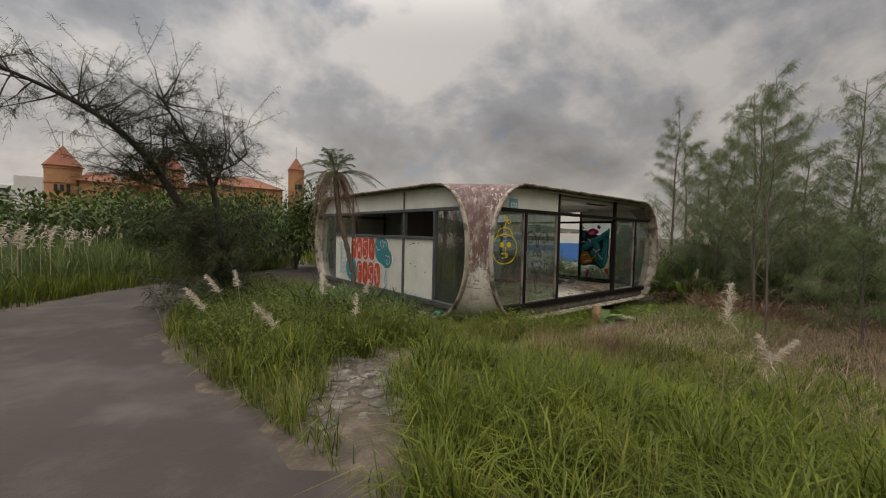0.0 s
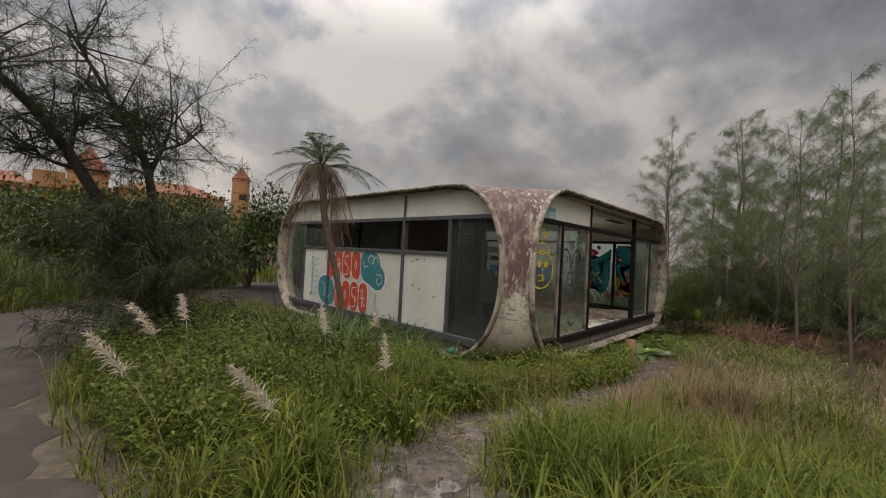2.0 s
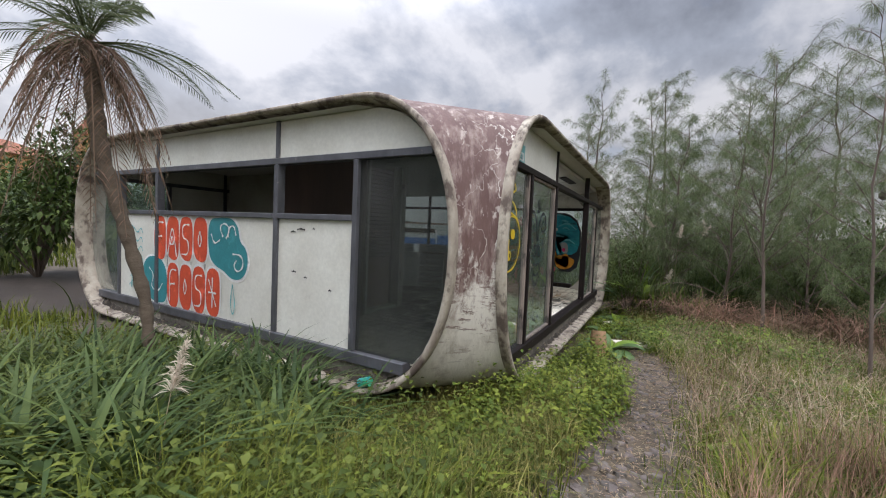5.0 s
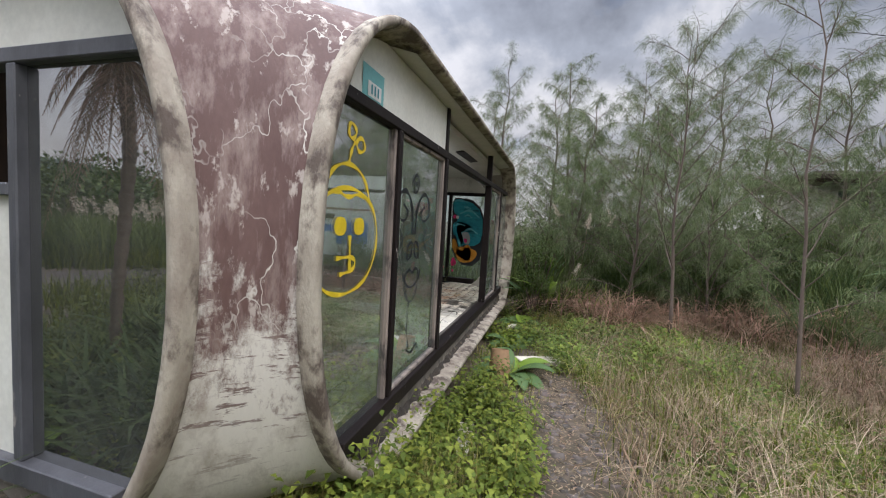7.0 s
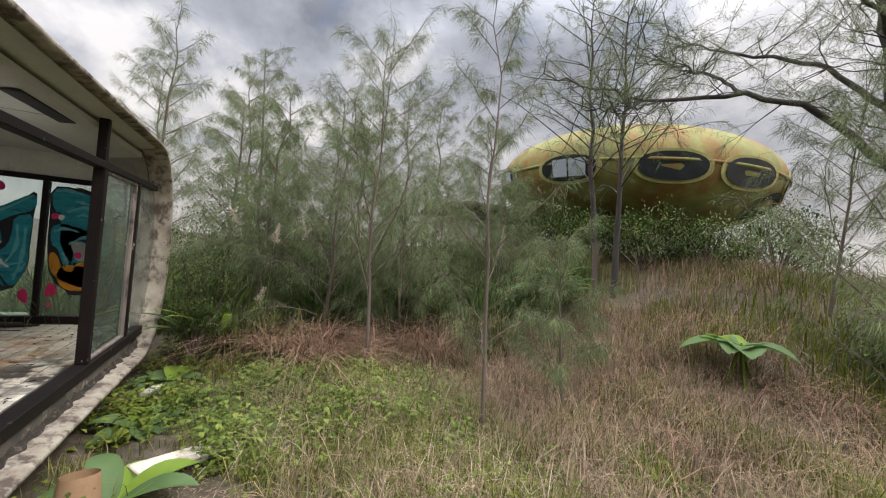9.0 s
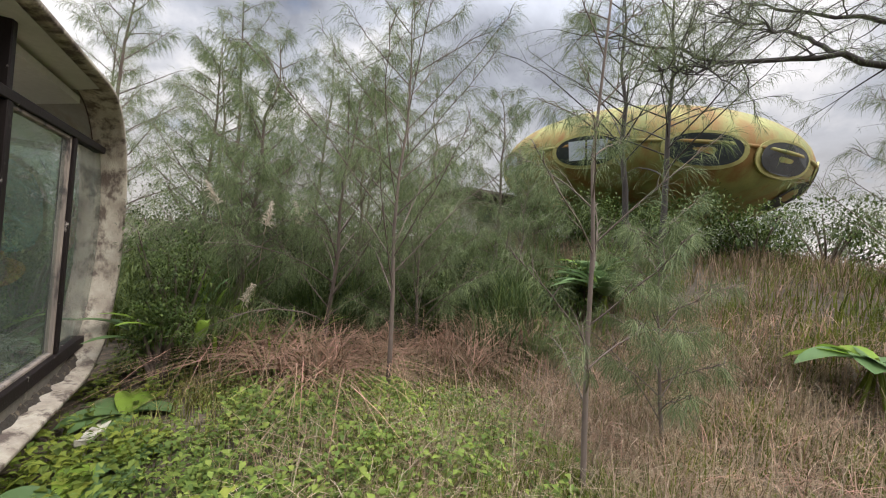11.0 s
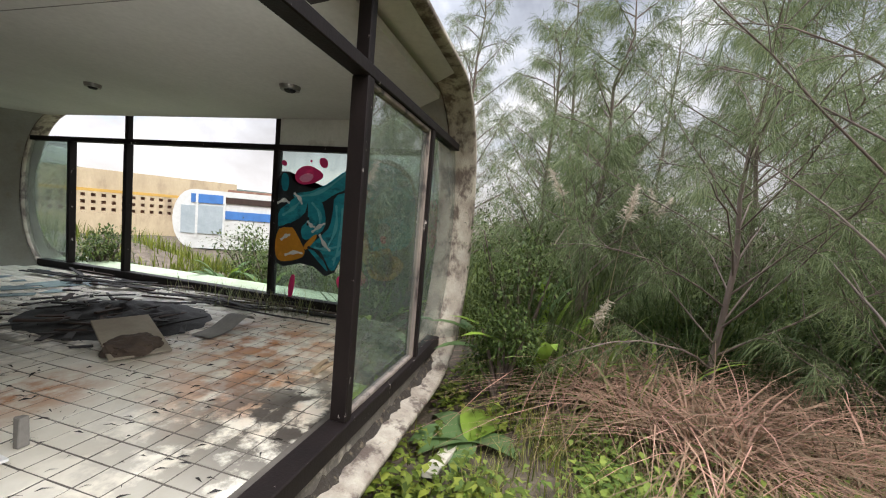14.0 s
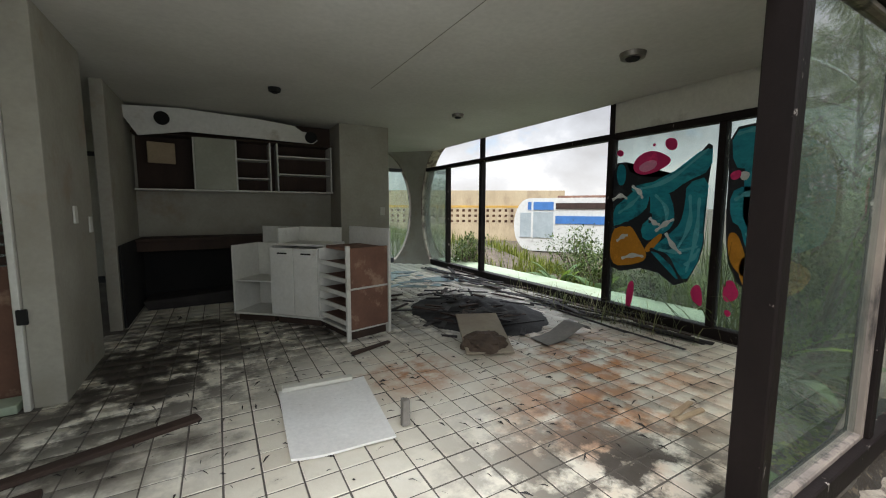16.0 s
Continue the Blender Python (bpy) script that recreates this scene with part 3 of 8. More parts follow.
# west facade
for u0, u1, n in ((U1 + 0.035, U2 - 0.03, 0), (-U1 + 0.035, U1 - 0.035, 1), (-U2 + 0.03, -U1 - 0.035, 2)):
    bar(0, u0, u1, TR - 0.03, TR + 0.03, M_FRAME, "transom", depth=0.11)
    sheet(0, u0, u1, G0, TR - 0.03, M_PANEL, "wall_panel", 0.04, label="cream wall panel under the strip window")
sheet(0, U2 + 0.03, 3.6, G0, G1, M_GLASS_DARK, "pane", 0.008, label="grimy dark glass")
sheet(0, -3.6, -U2 - 0.03, G0, G1, M_GLASS_GREEN, "pane", 0.008, label="grimy greenish glass")
# south facade
sheet(1, -3.6, -U2 - 0.03, G0, G1, M_GLASS, "pane", 0.008)
sheet(1, -U2 + 0.03, -U1 - 0.035, G0, G1, M_GLASS_GREEN, "pane", 0.008)
sheet(1, U1 + 0.035, U2 - 0.03, G0, G1, M_GLASS_GREEN, "pane", 0.008)
sheet(1, U2 + 0.03, 3.6, G0, G1, M_GLASS_GREEN, "pane", 0.008)
M_SASH = mat("worn_pale_sash", (0.30, 0.245, 0.20), (0.17, 0.14, 0.12), 0.6, 7, 60, 0.2, c3=(0.06, 0.05, 0.045), patch=8, thr=0.56, edge=0.1, stretch=(1, 1, 0.3))
for u, side_u in ((-U2, -1), (-U2, 1), (-U1, -1), (U2, -1), (U2, 1), (U1, 1)):
    c0 = u + side_u * 0.052
    bar(1, c0 - 0.016, c0 + 0.016, G0, G1, M_SASH, "sash", depth=0.06)
for u0, u1 in ((-U2 + 0.07, -U1 - 0.07), (U1 + 0.07, U2 - 0.07)):
    for z0 in (G0, G1 - 0.03):
        bar(1, u0, u1, z0, z0 + 0.03, M_SASH, "sash", depth=0.06)
# east facade
sheet(2, -3.6, -U2 - 0.03, G0, G1, M_GLASS, "pane", 0.008)
sheet(2, -U2 + 0.03, -U1 - 0.035, G0, G1, M_GLASS, "pane", 0.008)
sheet(2, U2 + 0.03, 3.6, G0, G1, M_GLASS_GREEN, "pane", 0.008)
# north facade
sheet(3, -3.6, -U2 - 0.03, G0, G1, M_GLASS_GREEN, "pane", 0.008)
sheet(3, -U2 + 0.03, U2 - 0.03, G0, G1, M_PANEL, "wall_panel", 0.04)
sheet(3, U2 + 0.03, 3.6, G0, G1, M_GLASS_GREEN, "pane", 0.008)

# ---- inside ----
def plan(inset, z):
    w = GLASS_W - inset
    c = 2.85
    out = []
    for k in range(4):
        out += [loc(k, -c, w, z), loc(k, c, w, z)]
    return out


def slab(name, z0, z1, inset, material, label, kind="structure"):
    lo, hi = plan(inset, z0), plan(inset, z1)
    n = len(lo)
    return tagged(put(name, lo + hi, [list(range(n))[::-1], list(range(n, 2 * n))] + [(i, (i + 1) % n, n + (i + 1) % n, n + i) for i in range(n)], material, None, label), label, name, kind=kind)


slab("floor", FLOOR_Z - 0.16, FLOOR_Z, 0.07, M_FLOOR, "grimy floor of small square cream tiles")
slab("ceiling", CEIL_Z, CEIL_Z + 0.06, 0.07, M_CEIL, "flat off-white ceiling with a thin seam")


def wall(name, lo, hi, material=M_WALL, label="off-white plastered inner wall"):
    return tagged(box(name, lo, hi, material, None, bevel=0.004), label, "wall", kind="structure")


wall("wall_room_front", (5.05, 7.53, FLOOR_Z), (6.55, 7.61, CEIL_Z), M_DARKWOOD, "dark bare board partition")
wall("wall_room_side", (7.42, 7.53, FLOOR_Z), (7.57, 8.45, CEIL_Z))
wall("wall_room_side_back", (7.47, 9.16, FLOOR_Z), (7.57, 10.45, CEIL_Z))
wall("wall_kitchen_back", (7.47, 10.45, FLOOR_Z), (9.92, 10.55, CEIL_Z))
wall("wall_kitchen_end", (9.92, 9.90, FLOOR_Z), (10.64, 10.55, CEIL_Z))
wall("wall_back_room", (10.54, 10.55, FLOOR_Z), (10.64, 12.3, CEIL_Z))
wall("wall_west_room", (7.42, 10.55, FLOOR_Z), (7.52, 12.3, CEIL_Z))
M_DRYWOOD = mat("pale_split_wood", (0.42, 0.32, 0.21), (0.33, 0.24, 0.15), 0.8, 6, 50, 0.2)
M_SHARD = mat("dusty_blue_glass_shard", (0.34, 0.44, 0.46), (0.26, 0.34, 0.36), 0.2, 5, 40, 0.05)
M_WEED = mat("sill_weeds", (0.14, 0.18, 0.06), (0.20, 0.17, 0.08), 0.6, 2, 9, 0, island=0.4, trans=0.25)

# ---- kitchen and litter inside ----
M_TILE = None


def tile_mat():
    """Cream glazed tile, worn through and blackened in patches that run across the joints, with rusty stains."""
    m = bpy.data.materials.new("cream_floor_tile")
    m.use_nodes = True
    N, L = m.node_tree.nodes, m.node_tree.links
    b = N["Principled BSDF"]
    geo = N.new("ShaderNodeNewGeometry")
    inf = N.new("ShaderNodeObjectInfo")

    def nz(s, d=6.0, off=0.0):
        n = N.new("ShaderNodeTexNoise")
        n.inputs["Scale"].default_value, n.inputs["Detail"].default_value, n.inputs["Roughness"].default_value = s, d, 0.65
        mp = N.new("ShaderNodeMapping")
        mp.inputs["Location"].default_value = (off, off * 0.7, 0)
        L.new(geo.outputs["Position"], mp.inputs[0])
        L.new(mp.outputs[0], n.inputs["Vector"])
        return n.outputs["Fac"]

    def rng(src, a, c, lo=0.0, hi=1.0):
        n = N.new("ShaderNodeMapRange")
        for i, v in enumerate((a, c, lo, hi)):
            n.inputs[i + 1].default_value = v
        L.new(src, n.inputs[0])
        return n.outputs[0]

    def mx(f, a, c):
        n = N.new("ShaderNodeMix")
        n.data_type = "RGBA"
        for i, v in ((0, f), (6, a), (7, c)):
            if isinstance(v, tuple):
                n.inputs[i].default_value = (*v, 1)
            else:
                L.new(v, n.inputs[i])
        return n.outputs[2]

    def mul(a, c):
        n = N.new("ShaderNodeMath")
        n.operation = "MULTIPLY"
        L.new(a, n.inputs[0])
        L.new(c, n.inputs[1])
        return n.outputs[0]

    def near(x, y, r):
        s = N.new("ShaderNodeVectorMath")
        s.operation = "DISTANCE"
        L.new(geo.outputs["Position"], s.inputs[0])
        s.inputs[1].default_value = (x, y, FLOOR_Z)
        return rng(s.outputs["Value"], r, r * 0.2)

    col = mx(rng(nz(2.0), 0.35, 0.65), (0.74, 0.70, 0.60), (0.62, 0.57, 0.46))
    col = mx(rng(inf.outputs["Random"], 0.0, 1.0, 0.0, 0.22), col, (0.42, 0.37, 0.28))
    for x, y, r in ((10.25, 5.85, 0.75), (11.0, 6.35, 1.1), (9.6, 6.9, 0.5)):
        col = mx(mul(near(x, y, r), rng(nz(3.5, 6, 3.0), 0.42, 0.56)), col, (0.42, 0.20, 0.09))
    grime = rng(nz(1.3, 8, 11.0), 0.57, 0.70)
    col = mx(grime, col, (0.10, 0.085, 0.065))
    for x, y, r in ((10.0, 5.3, 1.2), (8.0, 8.2, 1.6), (10.9, 8.3, 1.5), (9.4, 8.3, 1.0), (7.0, 6.3, 1.5), (7.9, 7.6, 1.1)):
        col = mx(mul(near(x, y, r), rng(nz(5.0, 8, 5.0), 0.40, 0.52)), col, (0.055, 0.045, 0.035))
    L.new(col, b.inputs["Base Color"])
    L.new(rng(nz(4.0, 5, 7.0), 0.3, 0.7, 0.35, 0.75), b.inputs["Roughness"])
    bp = N.new("ShaderNodeBump")
    bp.inputs["Strength"].default_value, bp.inputs["Distance"].default_value = 0.25, 0.005
    L.new(nz(60.0, 3), bp.inputs["Height"])
    L.new(bp.outputs[0], b.inputs["Normal"])
    return m


M_TILE = tile_mat()
M_WHITE = mat("white_laminate", (0.66, 0.65, 0.60), (0.56, 0.54, 0.48), 0.5, 2, 30, 0.1, c3=(0.30, 0.24, 0.17), patch=3, thr=0.68, edge=0.15)
M_SHEET = mat("white_board", (0.80, 0.79, 0.75), (0.72, 0.70, 0.65), 0.6, 3, 40, 0.1, c3=(0.45, 0.40, 0.32), patch=5, thr=0.70, edge=0.1)
M_BROWN = mat("red_brown_board", (0.20, 0.10, 0.065), (0.13, 0.065, 0.045), 0.7, 3, 40, 0.2, c3=(0.30, 0.19, 0.13), patch=4, thr=0.6)
# black of small fittings, also the painted darkness inside holes and the recess
M_BLACK = mat("black_fitting_and_shade", (0.012, 0.011, 0.010), (0.008, 0.008, 0.008), 0.9, 4, 30, 0)
M_CHAR = mat("charred_strips", (0.035, 0.030, 0.028), (0.02, 0.018, 0.017), 0.8, 6, 50, 0.4, objrand=0.5)
M_MUD = mat("dried_mud", (0.10, 0.07, 0.05), (0.06, 0.042, 0.03), 0.95, 8, 40, 0.8)
M_GREYMAT = mat("grey_rubber_mat", (0.24, 0.22, 0.19), (0.17, 0.155, 0.135), 0.8, 5, 40, 0.2)
M_METAL = mat("tarnished_metal", (0.30, 0.28, 0.25), (0.2, 0.18, 0.16), 0.45, 6, 50, 0.1, metal=0.8)


def rbox(name, org, ang, lo, hi, material, parent=None, label="", bevel=0.003):
    """A box given in a frame turned by ang degrees about org."""
    bm = box_bm(lo, hi, bevel)
    bmesh.ops.rotate(bm, cent=(0, 0, 0), matrix=Matrix.Rotation(radians(ang), 3, "Z"), verts=bm.verts)
    bmesh.ops.translate(bm, vec=org, verts=bm.verts)
    return part(name, bm, material, parent, label)


def carcass(name, a, b, depth, label, doors=0, drawers=0, ends=M_WHITE, shelf=True):
    """A base unit whose front runs from a to b; the back lies to the left of that way."""
    ang = math.degrees(math.atan2(b[1] - a[1], b[0] - a[0]))
    W = math.hypot(b[0] - a[0], b[1] - a[1])
    o = (a[0], a[1], FLOOR_Z)
    ob = empty(name, a[0], a[1], FLOOR_Z, label, "cabinet", "kitchen units")
    H = 0.80
    rbox("plinth", o, ang, (0.02, 0.05, 0.0), (W - 0.02, depth, 0.08), M_DARKWOOD, ob)
    rbox("base", o, ang, (0.0, 0.0, 0.08), (W, depth, 0.10), M_WHITE, ob)
    rbox("side_panel", o, ang, (0.0, 0.0, 0.10), (0.018, depth, H), ends, ob)
    rbox("side_panel", o, ang, (W - 0.018, 0.0, 0.10), (W, depth, H), ends, ob)
    rbox("back_panel", o, ang, (0.018, depth - 0.012, 0.10), (W - 0.018, depth, H), M_WHITE, ob)
    if shelf:
        rbox("shelf", o, ang, (0.018, 0.03, 0.42), (W - 0.018, depth - 0.012, 0.435), M_WHITE, ob)
    if doors:
        w = W / doors
        for i in range(doors):
            d = rbox("door", o, ang, (i * w + 0.003, -0.022, 0.11), ((i + 1) * w - 0.003, -0.003, H - 0.01), M_WHITE, ob, "cream laminate door")
            rbox("handle", o, ang, (i * w + w * 0.35, -0.036, H - 0.07), (i * w + w * 0.75, -0.022, H - 0.055), M_BLACK, d, "dark bar handle")
    for i in range(drawers):
        z = 0.16 + i * (H - 0.16) / drawers
        rbox("rail", o, ang, (0.018, -0.004, z - 0.02), (W - 0.018, 0.016, z + 0.02), M_WHITE, ob)
        rbox("runner_board", o, ang, (0.018, 0.016, z - 0.008), (W - 0.018, depth * 0.8, z + 0.004), M_BROWN, ob)
    return ob


P0, P1, P2, P3 = (8.52, 9.00), (8.87, 8.70), (9.25, 8.30), (9.38, 7.77)
carcass("kitchen_unit", P0, P1, 0.42, "open cream kitchen base unit without its door")
carcass("kitchen_unit", P1, P2, 0.42, "cream kitchen corner unit with two closed doors", doors=2)
du = carcass("drawer_unit", P2, P3, 0.42, "kitchen unit with empty drawer slots and a brown end panel", drawers=5, shelf=False)
ang = math.degrees(math.atan2(P3[1] - P2[1], P3[0] - P2[0]))
W3 = math.hypot(P3[0] - P2[0], P3[1] - P2[1])
for z0, z1 in ((0.10, 0.46), (0.48, 0.84)):
    rbox("end_panel", (*P2, FLOOR_Z), ang, (W3, 0.02, z0), (W3 + 0.016, 0.42, z1), M_BROWN, du, "scuffed red-brown end board")
rbox("corner_post", (*P2, FLOOR_Z), ang, (W3 - 0.01, -0.015, 0.0), (W3 + 0.022, 0.02, 0.86), M_WHITE, du)
wt = empty("worktop_board", 9.5, 8.5, FLOOR_Z + 0.8, "loose brown worktop boards lying on the units", "worktop")
rbox("board", (*P2, FLOOR_Z), ang, (0.05, 0.06, 0.80), (W3 - 0.02, 0.42, 0.83), M_BROWN, wt)
rbox("board", (*P1, FLOOR_Z), math.degrees(math.atan2(P2[1] - P1[1], P2[0] - P1[0])), (0.0, 0.10, 0.80), (0.55, 0.5, 0.825), M_WHITE, wt)
sp = empty("splashback", 9.78, 8.2, FLOOR_Z, "low cream splashback behind the kitchen units", "splashback")
rbox("panel", (*P2, FLOOR_Z), ang, (-0.15, 0.43, 0.0), (W3 + 0.02, 0.455, 1.0), M_WHITE, sp)
rbox("panel", (*P1, FLOOR_Z), -46, (-0.5, 0.47, 0.0), (0.52, 0.495, 0.98), M_WHITE, sp)
rbox("divider", (*P1, FLOOR_Z), -46, (0.0, 0.10, 0.825), (0.02, 0.44, 0.98), M_WHITE, sp)

# wall units in the niche
uc = empty("wall_unit", 7.62, 10.45, 1.70, "broken row of kitchen wall units, a single door hanging", "cabinet")
YB = 10.445
box("back_board", (7.60, YB - 0.02, 1.70), (9.88, YB, 2.36), M_DARKWOOD, uc)
box("bottom_board", (7.60, 10.14, 1.69), (9.88, YB - 0.02, 1.71), M_WHITE, uc)
box("top_board", (7.60, 10.14, 2.34), (9.88, YB - 0.02, 2.36), M_DARKWOOD, uc)
for x in (8.20, 8.66, 9.06, 9.15, 9.86):
    box("upright", (x - 0.01, 10.14, 1.71), (x + 0.01, YB - 0.02, 2.34), M_WHITE, uc)
box("door", (8.21, 10.12, 1.71), (8.65, 10.138, 2.34), mat("sage_laminate", (0.36, 0.36, 0.28), (0.30, 0.30, 0.23), 0.5, 2, 30, 0.1), uc, "sage cream cupboard door")
for x0, x1, zs in ((8.67, 9.05, (1.86, 2.1)), (9.16, 9.85, (1.93, 2.17))):
    for z in zs:
        box("shelf", (x0, 10.15, z), (x1, YB - 0.02, z + 0.016), M_WHITE, uc)
box("loose_flap", (7.75, 10.08, 2.00), (8.02, 10.1, 2.24), mat("tan_card", (0.34, 0.26, 0.17), (0.28, 0.21, 0.13), 0.8), uc, "torn tan board", turn=14)

so = empty("soffit_panel", 8.6, 10.1, 2.36, "sagging white soffit board with two round holes", "panel")
bm = bmesh.new()
top = [(7.50, 2.60), (8.10, 2.63), (8.9, 2.60), (9.35, 2.56), (9.45, 2.50), (9.55, 2.49), (9.66, 2.40), (9.60, 2.355), (8.8, 2.37), (8.15, 2.38), (7.68, 2.30)]
vs = [bm.verts.new((x, 9.98 + (2.6 - z) * 0.25, z)) for x, z in top]
fc = bm.faces.new(vs)
r = bmesh.ops.extrude_face_region(bm, geom=[fc])
bmesh.ops.translate(bm, vec=(0, 0.015, 0), verts=[g for g in r["geom"] if isinstance(g, bmesh.types.BMVert)])
bmesh.ops.recalc_face_normals(bm, faces=bm.faces)
part("board", bm, M_WHITE, so)
for x, z in ((7.92, 2.50), (9.56, 2.43)):
    bm = bmesh.new()
    bmesh.ops.create_cone(bm, cap_ends=True, segments=20, radius1=0.075, radius2=0.075, depth=0.03, matrix=Matrix.Translation((x, 9.985, z)) @ Matrix.Rotation(radians(90), 4, "X"))
    part("hole", bm, M_BLACK, so, "dark round lamp hole")
tagged(box("niche_lining", (7.575, 10.40, 2.36), (9.915, 10.445, 2.645), M_DARKWOOD), "dark bare board above the wall units", "panel", kind="structure")
un = empty("under_counter_recess", 8.2, 10.2, FLOOR_Z, "gutted recess under a sagging counter, its deep shade painted black", "recess")
# near-black sheets paint the shade at the back and side of the recess
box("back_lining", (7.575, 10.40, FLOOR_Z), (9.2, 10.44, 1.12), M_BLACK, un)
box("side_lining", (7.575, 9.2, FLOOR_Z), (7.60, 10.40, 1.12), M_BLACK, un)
box("counter_edge", (7.60, 9.95, 1.09), (9.15, 10.39, 1.13), M_DARKWOOD, un, "dark rotten counter board")
box("front_board", (7.60, 9.98, 0.98), (9.0, 10.0, 1.09), M_DARKWOOD, un)
box("base_rubble", (7.65, 9.9, FLOOR_Z), (8.6, 10.35, 0.42), M_CHAR, un, jitter=0.04)

# side room: dark door and jambs
dj = empty("door_frame", 7.0, 7.53, FLOOR_Z, "cream door frame with dark hinge plates", "door frame")
box("jamb", (7.385, 7.50, FLOOR_Z), (7.418, 7.66, CEIL_Z), M_WHITE, dj)
box("jamb", (6.55, 7.50, FLOOR_Z), (6.60, 7.64, CEIL_Z), M_WHITE, dj)
for z in (0.82, 2.28):
    box("hinge_plate", (7.40, 7.485, z), (7.45, 7.499, z + 0.09), M_BLACK, dj)
dd = empty("door_1", 7.0, 7.69, FLOOR_Z, "dark brown slatted closet door, lower panel broken", "door", kind="structure")
for i in range(22):
    box("slat", (6.62, 7.67, FLOOR_Z + 0.85 + i * 0.065), (7.38, 7.695, FLOOR_Z + 0.85 + i * 0.065 + 0.05), M_DARKWOOD, dd)
box("lower_panel", (6.62, 7.69, FLOOR_Z), (7.38, 7.71, FLOOR_Z + 0.84), M_BROWN, dd)
tagged(box("door_sill", (6.60, 7.50, FLOOR_Z), (7.36, 7.66, FLOOR_Z + 0.05), mat("pale_green_terrazzo", (0.42, 0.48, 0.36), (0.36, 0.42, 0.31), 0.6, 3, 40, 0.1)), "pale green door sill, chipped", "sill")
for x, y, z, n in ((7.572, 7.95, 1.38, "light_switch"), (7.572, 8.30, 1.30, "light_switch")):
    tagged(box(n, (x, y, z), (x + 0.012, y + 0.07, z + 0.12), M_WHITE), "grubby wall switch plate", "switch")
tagged(box("light_switch", (10.50, 9.885, 1.38), (10.57, 9.899, 1.50), M_WHITE), "grubby wall switch plate", "switch")

for x, y, r, rim in ((11.18, 6.37, 0.095, M_METAL), (11.07, 8.67, 0.075, M_METAL), (8.96, 8.66, 0.06, M_BLACK)):
    ob = empty("ceiling_lamp", x, y, CEIL_Z, "round recessed ceiling lamp, dead and tarnished", "lamp", "ceiling lamps")
    bm = bmesh.new()
    bmesh.ops.create_cone(bm, cap_ends=True, segments=28, radius1=r * 0.9, radius2=r, depth=0.035, matrix=Matrix.Translation((x, y, CEIL_Z - 0.018)))
    part("ring", bm, rim, ob)
    bm = bmesh.new()
    bmesh.ops.create_cone(bm, cap_ends=True, segments=24, radius1=r * 0.45, radius2=r * 0.6, depth=0.02, matrix=Matrix.Translation((x, y, CEIL_Z - 0.04)))
    part("socket", bm, M_BLACK, ob)
tagged(box("ceiling_seam", (9.778, 5.2, CEIL_Z - 0.003), (9.782, 8.2, CEIL_Z), M_GREYMAT, bevel=0), "thin dark joint in the ceiling", "trim", kind="structure")
tagged(box("torn_ceiling_strip", (9.0, 5.18, CEIL_Z - 0.02), (9.9, 5.30, CEIL_Z - 0.004), M_CHAR, jitter=0.012), "torn dark strip at the ceiling's edge", "panel")


def warped(name, corners, lift, thick, material, label, category, z=FLOOR_Z):
    """A thin board on the floor whose edges curl up a little."""
    a, b, c, d = [Vector((*p, 0)) for p in corners]
    n, top, bot = 10, [], []
    for i in range(n + 1):
        for j in range(n + 1):
            u, v = i / n, j / n
            p = (a.lerp(b, u)).lerp(d.lerp(c, u), v)
            h = lift * ((2 * u - 1) ** 2 * 0.6 + (2 * v - 1) ** 4 * 0.4) + 0.004 * math.sin(7 * u + 3 * v)
            top.append((p.x, p.y, z + thick + 0.006 + h))
            bot.append((p.x, p.y, z + 0.006 + h))
    m = (n + 1) ** 2
    f = []
    for i in range(n):
        for j in range(n):
            q = i * (n + 1) + j
            f.append((q, q + n + 1, q + n + 2, q + 1))
            f.append((m + q, m + q + 1, m + q + n + 2, m + q + n + 1))
    rim = [i * (n + 1) for i in range(n + 1)] + [n * (n + 1) + j for j in range(1, n + 1)] + [i * (n + 1) + n for i in range(n - 1, -1, -1)] + [j for j in range(n - 1, 0, -1)]
    f += [(rim[i], rim[(i + 1) % len(rim)], m + rim[(i + 1) % len(rim)], m + rim[i]) for i in range(len(rim))]
    return tagged(put(name, top + bot, f, material, None), label, category)


warped("fallen_panel", ((8.70, 6.98), (9.24, 6.93), (9.16, 6.17), (8.66, 6.23)), 0.02, 0.012, M_SHEET, "warped white sheet lying on the tiles", "panel")
tagged(box("panel_strip", (8.72, 6.93, FLOOR_Z + 0.035), (9.16, 6.99, FLOOR_Z + 0.06), M_PANEL, turn=-5), "cream edge strip lying on the white sheet", "strip")
tagged(box("wood_block", (9.24, 6.26, FLOOR_Z + 0.004), (9.28, 6.30, FLOOR_Z + 0.16), M_GREYMAT, jitter=0.006), "short grey wooden block standing on the tiles", "block")
